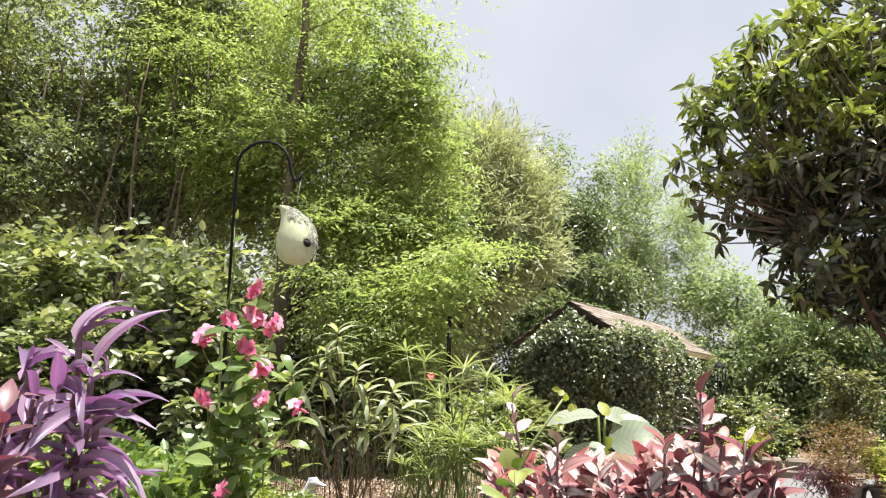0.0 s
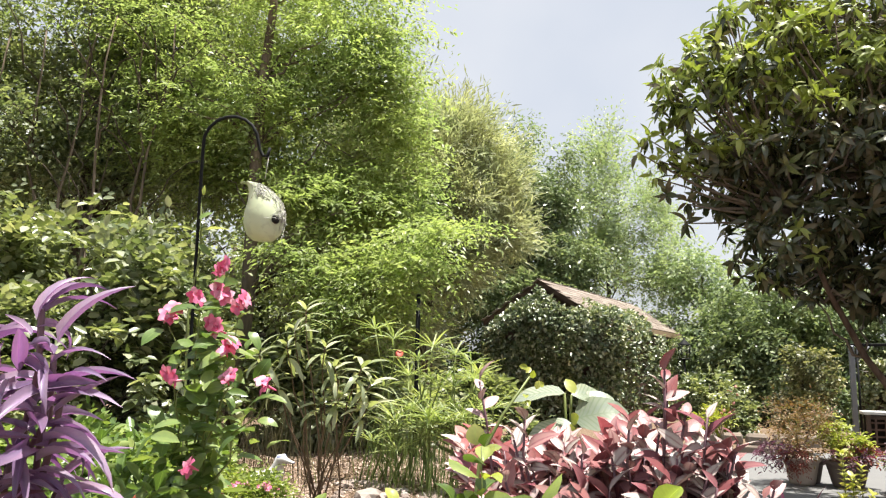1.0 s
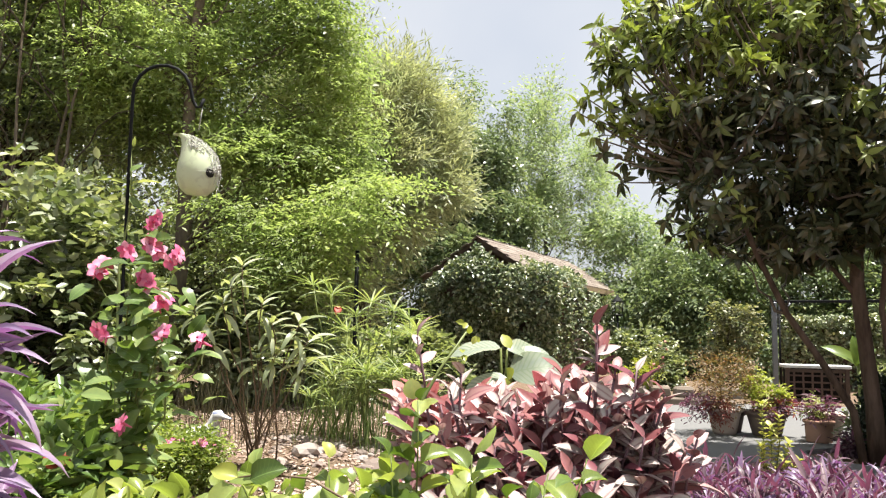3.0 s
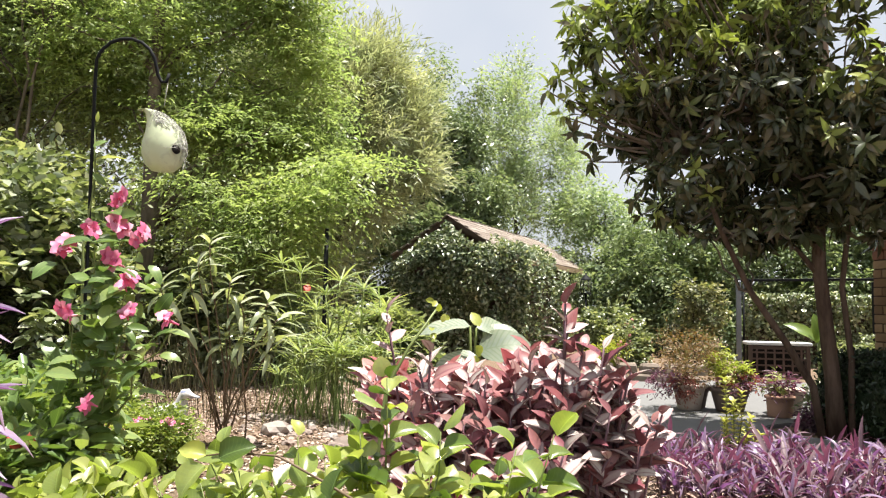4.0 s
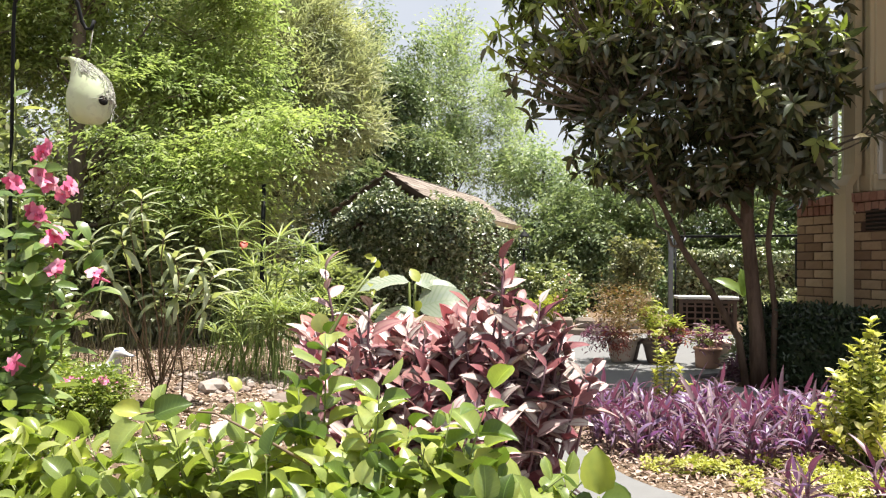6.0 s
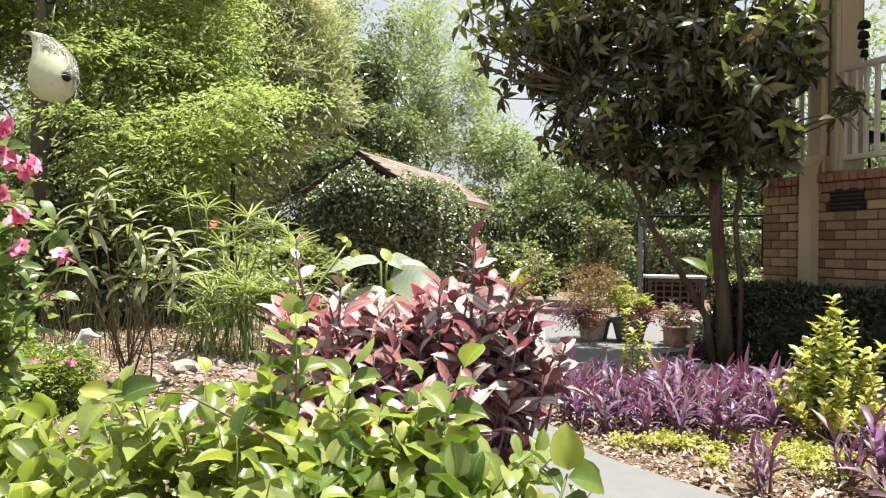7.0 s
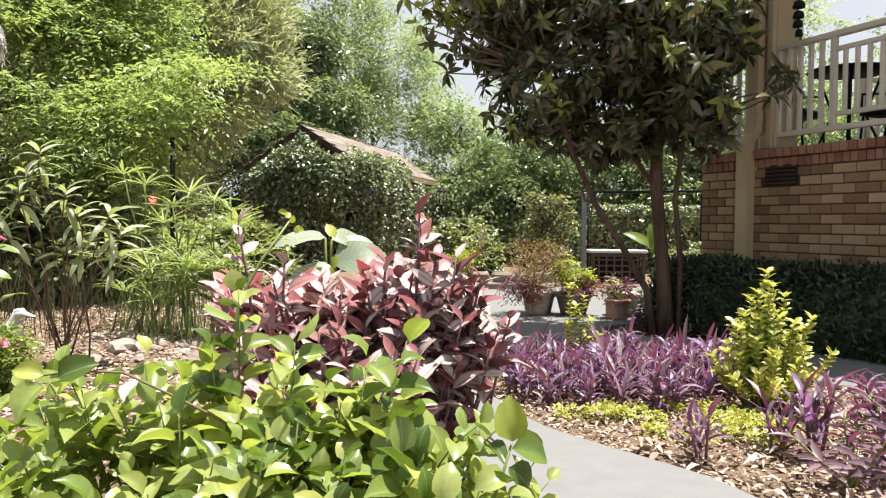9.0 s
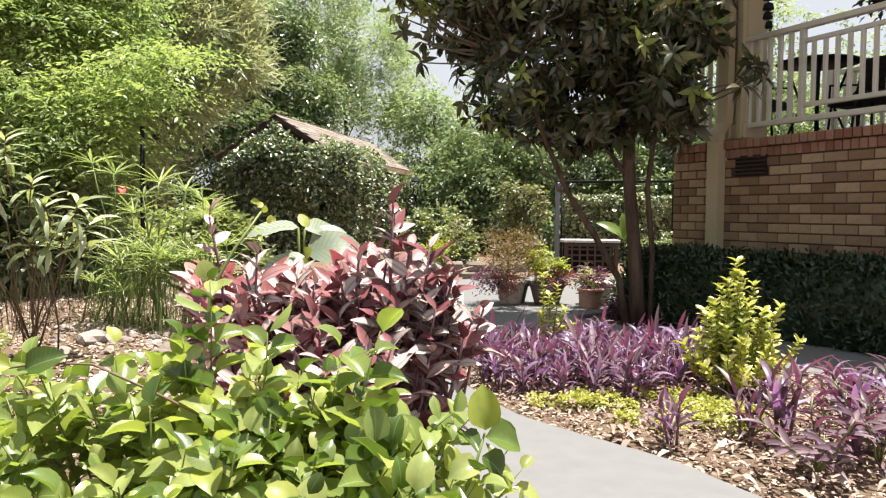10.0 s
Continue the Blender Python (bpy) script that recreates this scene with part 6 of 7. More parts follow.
    # the upright right-hand leaf is lime to paint in light glowing through it
    for mesh, q, ax, nn, ln in ((lime[0], (-0.17, 1.262, 0.768), (-0.8, -0.1, 0.35), (0.2, -0.75, 0.6), 0.045), (old[0], (-0.15, 1.255, 0.765), (0.75, -0.2, 0.4), (-0.3, -0.8, 0.5), 0.06), (fresh[1], (-0.17, 1.25, 0.755), (-0.5, -0.5, -0.35), (0.0, -0.5, 0.85), 0.06),
                                (lime[0], (0.487, 1.033, 0.675), (-0.1, -0.05, 1.0), (-0.4, -0.9, 0.15), 0.07), (old[0], (0.485, 1.03, 0.665), (0.85, -0.1, -0.15), (-0.1, -0.7, 0.75), 0.072), (old[3], (0.475, 1.02, 0.64), (0.8, -0.3, -0.45), (0.1, -0.8, 0.6), 0.065), (fresh[3], (0.47, 1.02, 0.63), (-0.7, -0.3, 0.1), (-0.2, -0.7, 0.7), 0.055)):
        leaf_at("leaf", mesh, root, q, ax, nn, ln, ln * 0.72)


build_privet()


def two_sided(name, shape, top, under):
    """A leaf with an upper and a lower skin."""
    v, f, u = shape
    low = v.copy()
    low[:, 2] -= 0.006
    n = len(v)
    me = mesh_of(name, np.concatenate([v, low]), f + [tuple(i + n for i in reversed(q)) for q in f], top, np.concatenate([u, u]))
    me.materials.append(under)
    for i, p in enumerate(me.polygons):
        p.material_index = 1 if i >= len(f) else 0
    return me


ROSY = leaf_mat("rosy_new_leaf", (0.30, 0.10, 0.11), (0.41, 0.175, 0.175), (0.51, 0.33, 0.31), share=0.36, rough=0.36, through_tint=(1.15, 0.7, 0.75), rib=(0.30, 0.08, 0.10))
MAROON = leaf_mat("maroon_underside", (0.12, 0.05, 0.07), (0.19, 0.085, 0.105), (0.29, 0.175, 0.18), share=0.3, rough=0.36, through_tint=(1.25, 0.65, 0.8), rib=(0.40, 0.18, 0.17))


def build_zebra():
    """Upright maroon plant with silver-banded leaves."""
    foot = Vector((0.55, 2.05, rise(0.55, 2.05)))
    xs, zs = [0.05, 0.15, 0.28, 0.45, 0.6, 0.72, 0.82, 0.95], [0.78, 0.84, 0.83, 0.86, 0.90, 0.86, 0.76, 0.62]
    tips = [(0.168, 1.979, 0.985), (0.59, 1.814, 1.02), (0.674, 1.775, 0.915), (0.732, 1.75, 0.86), (0.511, 1.839, 0.90), (0.277, 1.931, 0.895), (0.628, 1.793, 0.915), (0.407, 1.876, 0.82), (0.251, 1.939, 0.845), (0.796, 1.72, 0.765), (0.60, 1.83, 0.95)]
    while len(tips) < 310:
        x = rng.uniform(0.13, 0.93)
        off = rng.uniform(-0.2 if x < 0.55 else -0.1, 0.3)
        y = 2.06 - 0.36 * x + off
        z = np.interp(x, xs, zs) - 0.02 - max(0, -off) * 0.9 - 0.2 * rng.random() ** 1.3
        if x - 0.36 * off > 0.80 or (x > 0.6 and z < 0.62 + 0.5 * (x - 0.6)):
            continue
        tips.append((x, y, z))
    runs, rows = [], []
    for t in tips:
        t = Vector(t)
        b = Vector((foot.x + (t.x - foot.x) * 0.6, foot.y + (t.y - foot.y) * 0.6, foot.z + 0.05))
        crown = len(runs) < 11
        pts = bow(b, t, 0.0, 8, 0.008)
        runs.append((pts, list(np.linspace(0.006, 0.003, 9))))
        along = (pts[-1] - pts[-3]).normalized()
        a0 = rng.uniform(0, 6.28)
        for k in range(rng.integers(8, 11) if t.y > 2.0 - 0.36 * t.x else rng.integers(12, 17)):
            q = pts[-1] - along * 0.023 * k
            a = a0 + k * math.pi * 0.85 + rng.uniform(-0.4, 0.4)
            out = Vector((math.cos(a), math.sin(a), 0))
            if crown and 6 < k < 11:
                continue
            lift = max(0.15, (1.5 if k < 3 else 1.15) - 0.15 * k) + rng.uniform(-0.3, 0.3)
            ax = out + along * lift
            nn = along * 0.9 - out * 0.6 * max(0.0, lift) + Vector(rng.normal(0, 0.4, 3)) + Vector((0, -0.55, 0.25))
            rows.append((q, ax, nn, rng.uniform(0.055, 0.1) * (0.85 if k == 0 else 1.0), k))
    root = stem_plant("striped_maroon_plant", "bushy maroon plant with silver-banded pointed leaves", "plant", foot, runs, "purple_stem", 5)
    shapes = [leaf_shape(6, EGG, f, d, t, 0.07) for f, d, t in ((0.35, 0.5, 0.25), (0.2, 0.9, -0.3), (0.5, 0.3, 0.3), (0.3, 0.7, 0.0))]
    skins = [two_sided("leaf", s, M["zebra"], u) for s in shapes for u in (M["zebra"], MAROON, M["zebra"])]
    rosy = [two_sided("leaf", s, ROSY, MAROON) for s in shapes]
    rows.sort(key=lambda r: -(r[0].z * 1.5 - r[0].y))
    flushed = [r for i, r in enumerate(rows) if r[4] < 3 and i % 5 < 2]
    plain = [r for i, r in enumerate(rows) if not (r[4] < 3 and i % 5 < 2)]
    plant_leaves(root, flushed, rosy, shapes, ROSY, 90, width=0.43, tail="far_new_foliage")
    plant_leaves(root, plain, skins, shapes, M["zebra"], 210, width=0.40)
    # lower skins of the joined leaves
    rest = plain[210::3]
    ln = np.array([r[3] for r in rest])
    tagged(part("far_underside", many("far_underside", shapes[3], np.array([r[0] for r in rest]) - [0, 0, 0.012], np.array([r[1] for r in rest]), np.array([r[2] for r in rest]), ln * 0.98, ln * 0.40, MAROON), root), kind="stuff")


build_zebra()


def build_broadleaf():
    foot = Vector((0.5, 2.55, rise(0.5, 2.55)))
    spots = [((0.48, 2.46, 0.95), (-1.0, 0.1, 0.12), (0.1, -0.45, 1.0), 0.17, 0.10), ((0.50, 2.45, 0.945), (0.9, 0.2, 0.12), (-0.1, -0.75, 0.7), 0.15, 0.085), ((0.50, 2.43, 0.87), (0.85, -0.3, 0.3), (-0.2, -0.85, 0.55), 0.18, 0.12), ((0.50, 2.43, 0.855), (-1.0, -0.15, -0.12), (0.1, -0.55, 0.85), 0.16, 0.09), ((0.52, 2.45, 0.90), (0.75, -0.1, 0.4), (-0.2, -0.8, 0.6), 0.13, 0.09)]
    runs = [(bow(foot, s[0], -0.03, 6, 0.004), list(np.linspace(0.008, 0.004, 7))) for s in spots]
    root = stem_plant("broad_leaved_plant", "plant with large pale ribbed oval leaves", "plant", foot, runs)
    for i, (p, ax, nn, ln, w) in enumerate(spots):
        leaf_at("leaf", leaf_mesh("leaf", leaf_shape(9, OVAL, 0.16, 0.7, 0.1 * (i % 2), 0.12), M["big"]), root, p, ax, nn, ln, w)
    young = leaf_mesh("leaf", leaf_shape(5, OVAL, 0.2, 0.4), M["lime"])
    for p in ((0.50, 2.40, 0.95), (0.505, 2.40, 0.86), (0.49, 2.40, 0.80)):
        leaf_at("leaf", young, root, p, rng.normal(0, 0.4, 3) + [0, -0.2, 0.6], (0, -1, 0.3), 0.06, 0.035)
    # tall pale shoot with buds
    pts = [Vector((0.10, 1.73, rise(0.1, 1.73))), Vector((0.12, 1.72, 0.55)), Vector((0.148, 1.715, 0.825)), Vector((0.20, 1.74, 0.915)), Vector((0.261, 1.748, 1.0))]
    shoot = stem_plant("tall_shoot", "tall pale green shoot with small buds", "plant", pts[0], [(pts, [0.006, 0.005, 0.004, 0.0035, 0.0025])])
    bud = leaf_mesh("bud", leaf_shape(4, OVAL, 0.5, 0.3), M["lime"])
    for k in range(7):
        leaf_at("bud", bud, shoot, pts[-1] + Vector((rng.normal(0, 0.008), 0, -0.012 * k + 0.02)), rng.normal(0, 0.5, 3) + [0, 0, 0.7], (0, -1, 0.2), 0.022, 0.014)
    lf = leaf_mesh("leaf", leaf_shape(6, OVAL, 0.15, 0.3), M["privet"])
    leaf_at("leaf", lf, shoot, (0.135, 1.66, 0.855), (-0.1, -0.1, 1.0), (0.1, -1, 0.2), 0.045, 0.042)
    leaf_at("leaf", lf, shoot, (0.15, 1.66, 0.845), (0.6, -0.2, 0.2), (0.1, -0.7, 0.8), 0.04, 0.022)


build_broadleaf()


def strap_rows(tip, along, count, size, arch=0.9, spiral=2.4, upright=0.0):
    rows = []
    for k in range(count):
        a = spiral * (k + 1) + rng.uniform(-0.4, 0.4)
        side = Vector((math.cos(a), math.sin(a), 0))
        lift = 1.15 + upright - 0.16 * k + rng.uniform(-0.25, 0.25)
        rows.append((tip - along * 0.022 * k, side + along * lift, along + Vector((0, 0, 0.4)) - side * 0.5 * lift, size * rng.uniform(0.75, 1.2)))
    return rows


PURPLE_SHAPES = [leaf_shape(8, BOAT, f, d, t, 0.0, 0.15) for f, d, t in ((0.35, 1.1, 0.1), (0.4, 0.6, 0.3), (0.3, 1.6, -0.2), (0.4, 0.3, 0.0))]


def build_purple_heart():
    """The big clump beside the mandevilla."""
    foot = Vector((-0.72, 1.5, rise(-0.72, 1.5)))
    heads = [(-0.625, 1.372, 1.02), (-0.66, 1.385, 1.10), (-0.60, 1.36, 0.97), (-0.735, 1.40, 0.98), (-0.635, 1.385, 0.93), (-0.69, 1.395, 0.86), (-0.61, 1.41, 0.80), (-0.66, 1.43, 0.73), (-0.75, 1.43, 0.80), (-0.78, 1.45, 1.06), (-0.82, 1.47, 0.92), (-0.59, 1.42, 0.70)]
    runs, rows = [], []
    for t in heads:
        t = Vector(t)
        pts = bow(foot + Vector(rng.normal(0, 0.04, 3)) + Vector((-0.05, 0.05, 0.3)), t, -0.03, 7, 0.008)
        runs.append((pts, list(np.linspace(0.0075, 0.006, 8))))
        for k in range(12):
            a = rng.uniform(-1.7, 1.3) if k % 3 else rng.uniform(0, 6.28)
            out = Vector((math.cos(a), math.sin(a), 0))
            lift = 0.85 - 0.1 * k + rng.uniform(-0.6, 0.6)
            rows.append((t - Vector((0.004 * k, 0, 0.016 * k)), out + Vector((0, 0, lift)), Vector((0, -0.35, 1.0)) - out * 0.5 * lift + Vector(rng.normal(0, 0.35, 3)), rng.uniform(0.09, 0.19)))
    rows.append((Vector((-0.62, 1.37, 1.04)), Vector((0.42, 0, 0.9)), Vector((-0.5, -0.7, 0.2)), 0.17))
    rows.append((Vector((-0.66, 1.37, 1.08)), Vector((0.1, 0.1, 0.9)), Vector((-0.5, -0.7, 0.2)), 0.15))
    root = stem_plant("purple_heart", "large purple heart plant with long pointed leaves", "plant", foot, runs + [([foot, foot + Vector((0, 0, 0.34))], [0.05, 0.03])], "purple_stem")
    broad = [leaf_shape(7, BOAT, f, d, t, 0.0, 0.14, 5) for f, d, t in ((1.3, 1.0, 0.3), (1.0, 1.5, -0.5), (1.4, 2.0, 0.4), (1.1, 0.3, 0.6))]
    meshes = [leaf_mesh("leaf", s, M["purple"]) for s in broad]
    plant_leaves(root, rows, meshes, broad, M["purple"], 300, width=0.15)
    # coppery plant below it
    rows = []
    foot = Vector((-0.86, 1.4, rise(-0.86, 1.4)))
    runs = []
    for t in ((-0.715, 1.27, 0.96), (-0.72, 1.25, 0.89), (-0.77, 1.27, 1.01), (-0.69, 1.3, 0.80), (-0.67, 1.28, 0.72)):
        t = Vector(t)
        runs.append((bow(foot, t, -0.03, 5), 0.005))
        rows += strap_rows(t, Vector((0.2, -0.2, 0.9)).normalized(), 6, 0.1)
    root = stem_plant("coppery_plant", "coppery red broad-leaved plant under purple leaves", "plant", foot, runs, "purple_stem")
    sh = [leaf_shape(6, LANCE, 0.25, 0.7)]
    plant_leaves(root, rows, [leaf_mesh("leaf", sh[0], MAROON)], sh, MAROON, 300, width=0.36)


build_purple_heart()
for gx, gy in ((-1.2, 3.0), (-1.45, 3.55), (-1.2, 3.9), (-1.75, 4.3), (-1.4, 4.6), (-0.95, 2.5), (-2.0, 3.9)):
    gz = rise(gx, gy)
    bush("leafy_groundcover", "low mixed green groundcover filling the bed", gx, gy, gz, [(gx, gy, gz + 0.15, 0.3, 0.24, 0.15), (gx + 0.1, gy - 0.05, gz + 0.25, 0.2, 0.16, 0.12)], "mandevilla", 150, 9, 0.11, 0.065, 0.5, "plant", 6)


def flower_mesh(mat, petals=5):
    """A trumpet flower facing +z, about one across."""
    v, f, u = leaf_shape(4, lambda s: 0.5 * math.sin(math.pi * min(1, 0.1 + 0.85 * s)) ** 0.7, 0.25, 0.9, 0.35)
    verts, faces, uvs = [], [], []
    for k in range(petals):
        m = Matrix.Rotation(2 * math.pi * k / petals, 3, "Z") @ Matrix.Rotation(radians(28), 3, "X")
        o = len(verts)
        verts += [m @ Vector((p[0] * 0.42, p[1] * 0.5 + 0.05, p[2] * 0.5)) for p in v]
        faces += [tuple(i + o for i in q) for q in f]
        uvs += list(u)
    n = 10
    o = len(verts)
    for r, z in ((0.09, 0.06), (0.07, -0.15), (0.03, -0.5)):
        for k in range(n):
            a = 2 * math.pi * k / n
            verts.append(Vector((r * math.cos(a), r * math.sin(a), z)))
            uvs.append((0.2, 0.1))
    for i in range(2):
        for k in range(n):
            faces.append((o + i * n + k, o + i * n + (k + 1) % n, o + (i + 1) * n + (k + 1) % n, o + (i + 1) * n + k))
    return mesh_of("flower", verts, faces, mat, uvs)


def build_mandevilla():
    foot = Vector((-0.72, 2.62, rise(-0.72, 2.62)))
    blooms = [(-0.646, 2.538, 1.316), (-0.611, 2.517, 1.23), (-0.564, 2.49, 1.199), (-0.62, 2.485, 1.125), (-0.783, 2.491, 1.162), (-0.678, 2.448, 1.217), (-0.577, 2.42, 1.058), (-0.722, 2.432, 0.964), (-0.557, 2.381, 0.975), (-0.431, 2.34, 0.956), (-0.659, 2.377, 0.708), (-0.824, 2.392, 0.611)]
    runs = [([foot, Vector((-0.80, 2.80, 0.8)), Vector((-0.825, 2.84, 1.2)), Vector((-0.80, 2.85, 1.45)), Vector((-0.815, 2.84, 1.72))], [0.008, 0.006, 0.005, 0.004, 0.002])]
    rows = []
    for b in blooms:
        t = Vector(b)
        pts = bow(foot + Vector((0, 0, 0.1)), t - Vector((0, 0, 0.03)), -0.04, 7, 0.015)
        runs.append((pts, list(np.linspace(0.005, 0.002, 8))))
        for p in pts[2:]:
            for sgn in (1, -1):
                out = Vector((rng.normal(0.2 * sgn, 0.8), rng.normal(-0.3, 0.6), 0)).normalized()
                rows.append((p + Vector(rng.normal(0, 0.012, 3)), out + Vector((0, 0, rng.uniform(-0.1, 0.45))), Vector((0, -0.5, 1)) + Vector(rng.normal(0, 0.4, 3)), rng.uniform(0.065, 0.115)))
    for _ in range(120):
        q = Vector((rng.normal(-0.66, 0.10), rng.normal(2.50, 0.10), 0.5 + 0.62 * rng.random() ** 1.1))
        if q.x > -0.6 and q.z < 0.72:
            continue
        rows.append((q, Vector(rng.normal(0, 0.8, 3)) + Vector((0, -0.3, 0.2)), Vector((0, -0.5, 1)) + Vector(rng.normal(0, 0.45, 3)), rng.uniform(0.06, 0.11)))
    root = stem_plant("mandevilla_vine", "climbing vine with glossy leaves and pink trumpet flowers", "vine", foot, runs)
    shapes = [leaf_shape(6, OVAL, f, d, t, 0.06) for f, d, t in ((0.25, 0.7, 0.1), (0.35, 0.4, -0.1), (0.15, 1.1, 0.2))]
    meshes = [leaf_mesh("leaf", s, M["mandevilla"]) for s in shapes]
    plant_leaves(root, rows, meshes, shapes, M["mandevilla"], 300, width=0.44)
    pink, red = flower_mesh(M["bloom"]), flower_mesh(M["red_bloom"])
    for i, b in enumerate(blooms):
        for k in range(3 if i in (0, 1, 2, 3, 4, 6, 7) else 2):
            f = Vector((rng.normal(0.2, 0.8), -0.6, rng.uniform(-0.3, 0.9))).normalized()
            m = Matrix.Translation(Vector(b) + Vector((0.012 * k * (-1) ** i, -0.02 - 0.008 * k, 0.012 * k))) @ f.to_track_quat("Z", "Y").to_matrix().to_4x4() @ Matrix.Rotation(rng.uniform(0, 6), 4, "Z") @ Matrix.Diagonal((*(rng.uniform(0.05, 0.068),) * 3, 1))
            part("flower", red if i == 11 else pink, root, m)
    pair = leaf_mesh("leaf", leaf_shape(8, LANCE, 0.2, 0.45), M["lime"])
    leaf_at("leaf", pair, root, (-0.808, 2.845, 1.505), (1, -0.15, 0.28), (-0.2, -0.5, 0.85), 0.115, 0.034)
    leaf_at("leaf", pair, root, (-0.812, 2.845, 1.505), (-1, -0.15, 0.3), (0.2, -0.5, 0.85), 0.115, 0.034)
    leaf_at("leaf", meshes[0], root, (-0.808, 2.835, 1.55), (0.8, 0, 0.75), (-0.4, -0.9, 0.4), 0.055, 0.026)
    leaf_at("leaf", meshes[1], root, (-0.805, 2.835, 1.455), (0.7, 0, -0.5), (0.3, -0.9, 0.4), 0.06, 0.026)
    leaf_at("leaf", pair, root, (-0.80, 2.835, 1.64), (0.05, 0, 1), (0.2, -1, 0), 0.045, 0.014)


build_mandevilla()


def build_long_leaved():
    foot = Vector((-0.47, 4.0, rise(-0.47, 4.0)))
    whorls = [(-0.536, 3.818, 1.31), (-0.629, 3.85, 1.13), (-0.434, 3.842, 1.13), (-0.356, 3.884, 0.884), (-0.767, 3.863, 1.09), (-0.249, 3.853, 1.03), (-0.589, 3.835, 1.21), (-0.389, 3.859, 1.03), (-0.215, 3.887, 0.832), (-0.695, 3.875, 0.97), (-0.2, 3.9, 0.95), (-0.45, 3.88, 0.86)]
    runs, rows = [], []
    for w in whorls:
        t = Vector(w)
        pts = bow(foot + Vector((rng.normal(0, 0.05), rng.normal(0, 0.05), 0)), t, -0.03, 6, 0.01)
        runs.append((pts, list(np.linspace(0.005, 0.003, 7))))
        along = (pts[-1] - pts[-3]).normalized()
        for k in range(12):
            a = 2.4 * k + rng.uniform(-0.3, 0.3)
            side = Vector((math.cos(a), math.sin(a), 0))
            lift = 1.2 - 0.16 * k + rng.uniform(-0.2, 0.2)
            rows.append((t - along * 0.007 * k, side + along * lift, along + Vector((0, -0.3, 0.3)), rng.uniform(0.11, 0.175)))
    root = stem_plant("long_leaved_shrub", "shrub with whorls of long narrow drooping leaves", "shrub", foot, runs, "twig")
    shapes = [leaf_shape(6, BLADE, 0.2, d, t, 0.0, 0.14) for d, t in ((1.0, 0.1), (1.5, -0.2), (0.7, 0.2))]
    plant_leaves(root, rows, [leaf_mesh("leaf", s, M["long"]) for s in shapes], shapes, M["long"], 300, width=0.17)


build_long_leaved()


def build_papyrus():
    heads = [(-0.252, 5.065, 1.281), (-0.127, 5.013, 1.215), (0.124, 4.911, 1.167), (-0.176, 5.017, 0.91), (0.03, 4.944, 1.081), (0.266, 4.853, 1.118), (0.39, 4.796, 0.967), (0.17, 4.881, 0.914), (-0.052, 4.96, 0.743), (0.263, 4.837, 0.78), (0.42, 4.777, 0.815), (-0.397, 5.098, 0.773), (0.105, 4.895, 0.677), (0.309, 4.812, 0.645), (-0.147, 4.992, 0.641)]
    for _ in range(20):
        x = rng.uniform(-0.25, 0.5)
        heads.append((x, 4.75 - 0.3 * x + rng.uniform(-0.1, 0.15), rng.uniform(0.5, 0.8)))
    for _ in range(16):
        x = rng.uniform(-0.2, 0.5)
        heads.append((x, 5.0 - 0.35 * x + rng.uniform(-0.1, 0.35), rng.uniform(0.62, 1.12 - 0.2 * abs(x - 0.1))))
    shapes = [leaf_shape(4, BLADE, 0.3, d, 0.0, 0.0, 0.1) for d in (0.2, 0.6, 1.1)]
    groups = [(-0.2, []), (0.1, []), (0.35, [])]
    for h in heads:
        min(groups, key=lambda g: abs(g[0] - h[0]))[1].append(h)
    for gx, members in groups:
        foot = Vector((gx, 4.98 - 0.3 * gx, rise(gx, 4.98 - 0.3 * gx) - 0.02))
        runs, rows = [], []
        for h in members:
            t = Vector(h)
            pts = bow(foot + Vector((rng.normal(0, 0.09), rng.normal(0, 0.07), 0)), t, -0.02, 5, 0.006)
            runs.append((pts, list(np.linspace(0.0065, 0.0045, 6))))
            n = rng.integers(14, 19)
            for k in range(n):
                a = 2 * math.pi * k / n + rng.uniform(-0.15, 0.15)
                rows.append((t, Vector((math.cos(a), math.sin(a), rng.uniform(0.15, 1.1))), Vector((0, 0, 1)) + Vector(rng.normal(0, 0.15, 3)), rng.uniform(0.15, 0.24)))
        rows.sort(key=lambda w: w[0].y)
        root = stem_plant("umbrella_papyrus", "clump of umbrella papyrus with radiating narrow leaves", "plant", foot, runs, "stem", 5)
        plant_leaves(root, rows, [leaf_mesh("leaf", s, M["papyrus"]) for s in shapes], shapes, M["papyrus"], 150, width=0.06)


build_papyrus()
dry = new("dry_leaf", leaf_mesh("dry_leaf", leaf_shape(5, OVAL, 0.5, 0.7, 0.3), M["red_bloom"]))
attach(dry, None, Matrix.Translation((-0.10, 5.0, 1.09)) @ pose(0, 0, 0, 70, 20, 0) @ Matrix.Diagonal((0.05, 0.09, 0.09, 1)))
tagged(dry, "withered orange-red leaf caught on papyrus", "leaf")


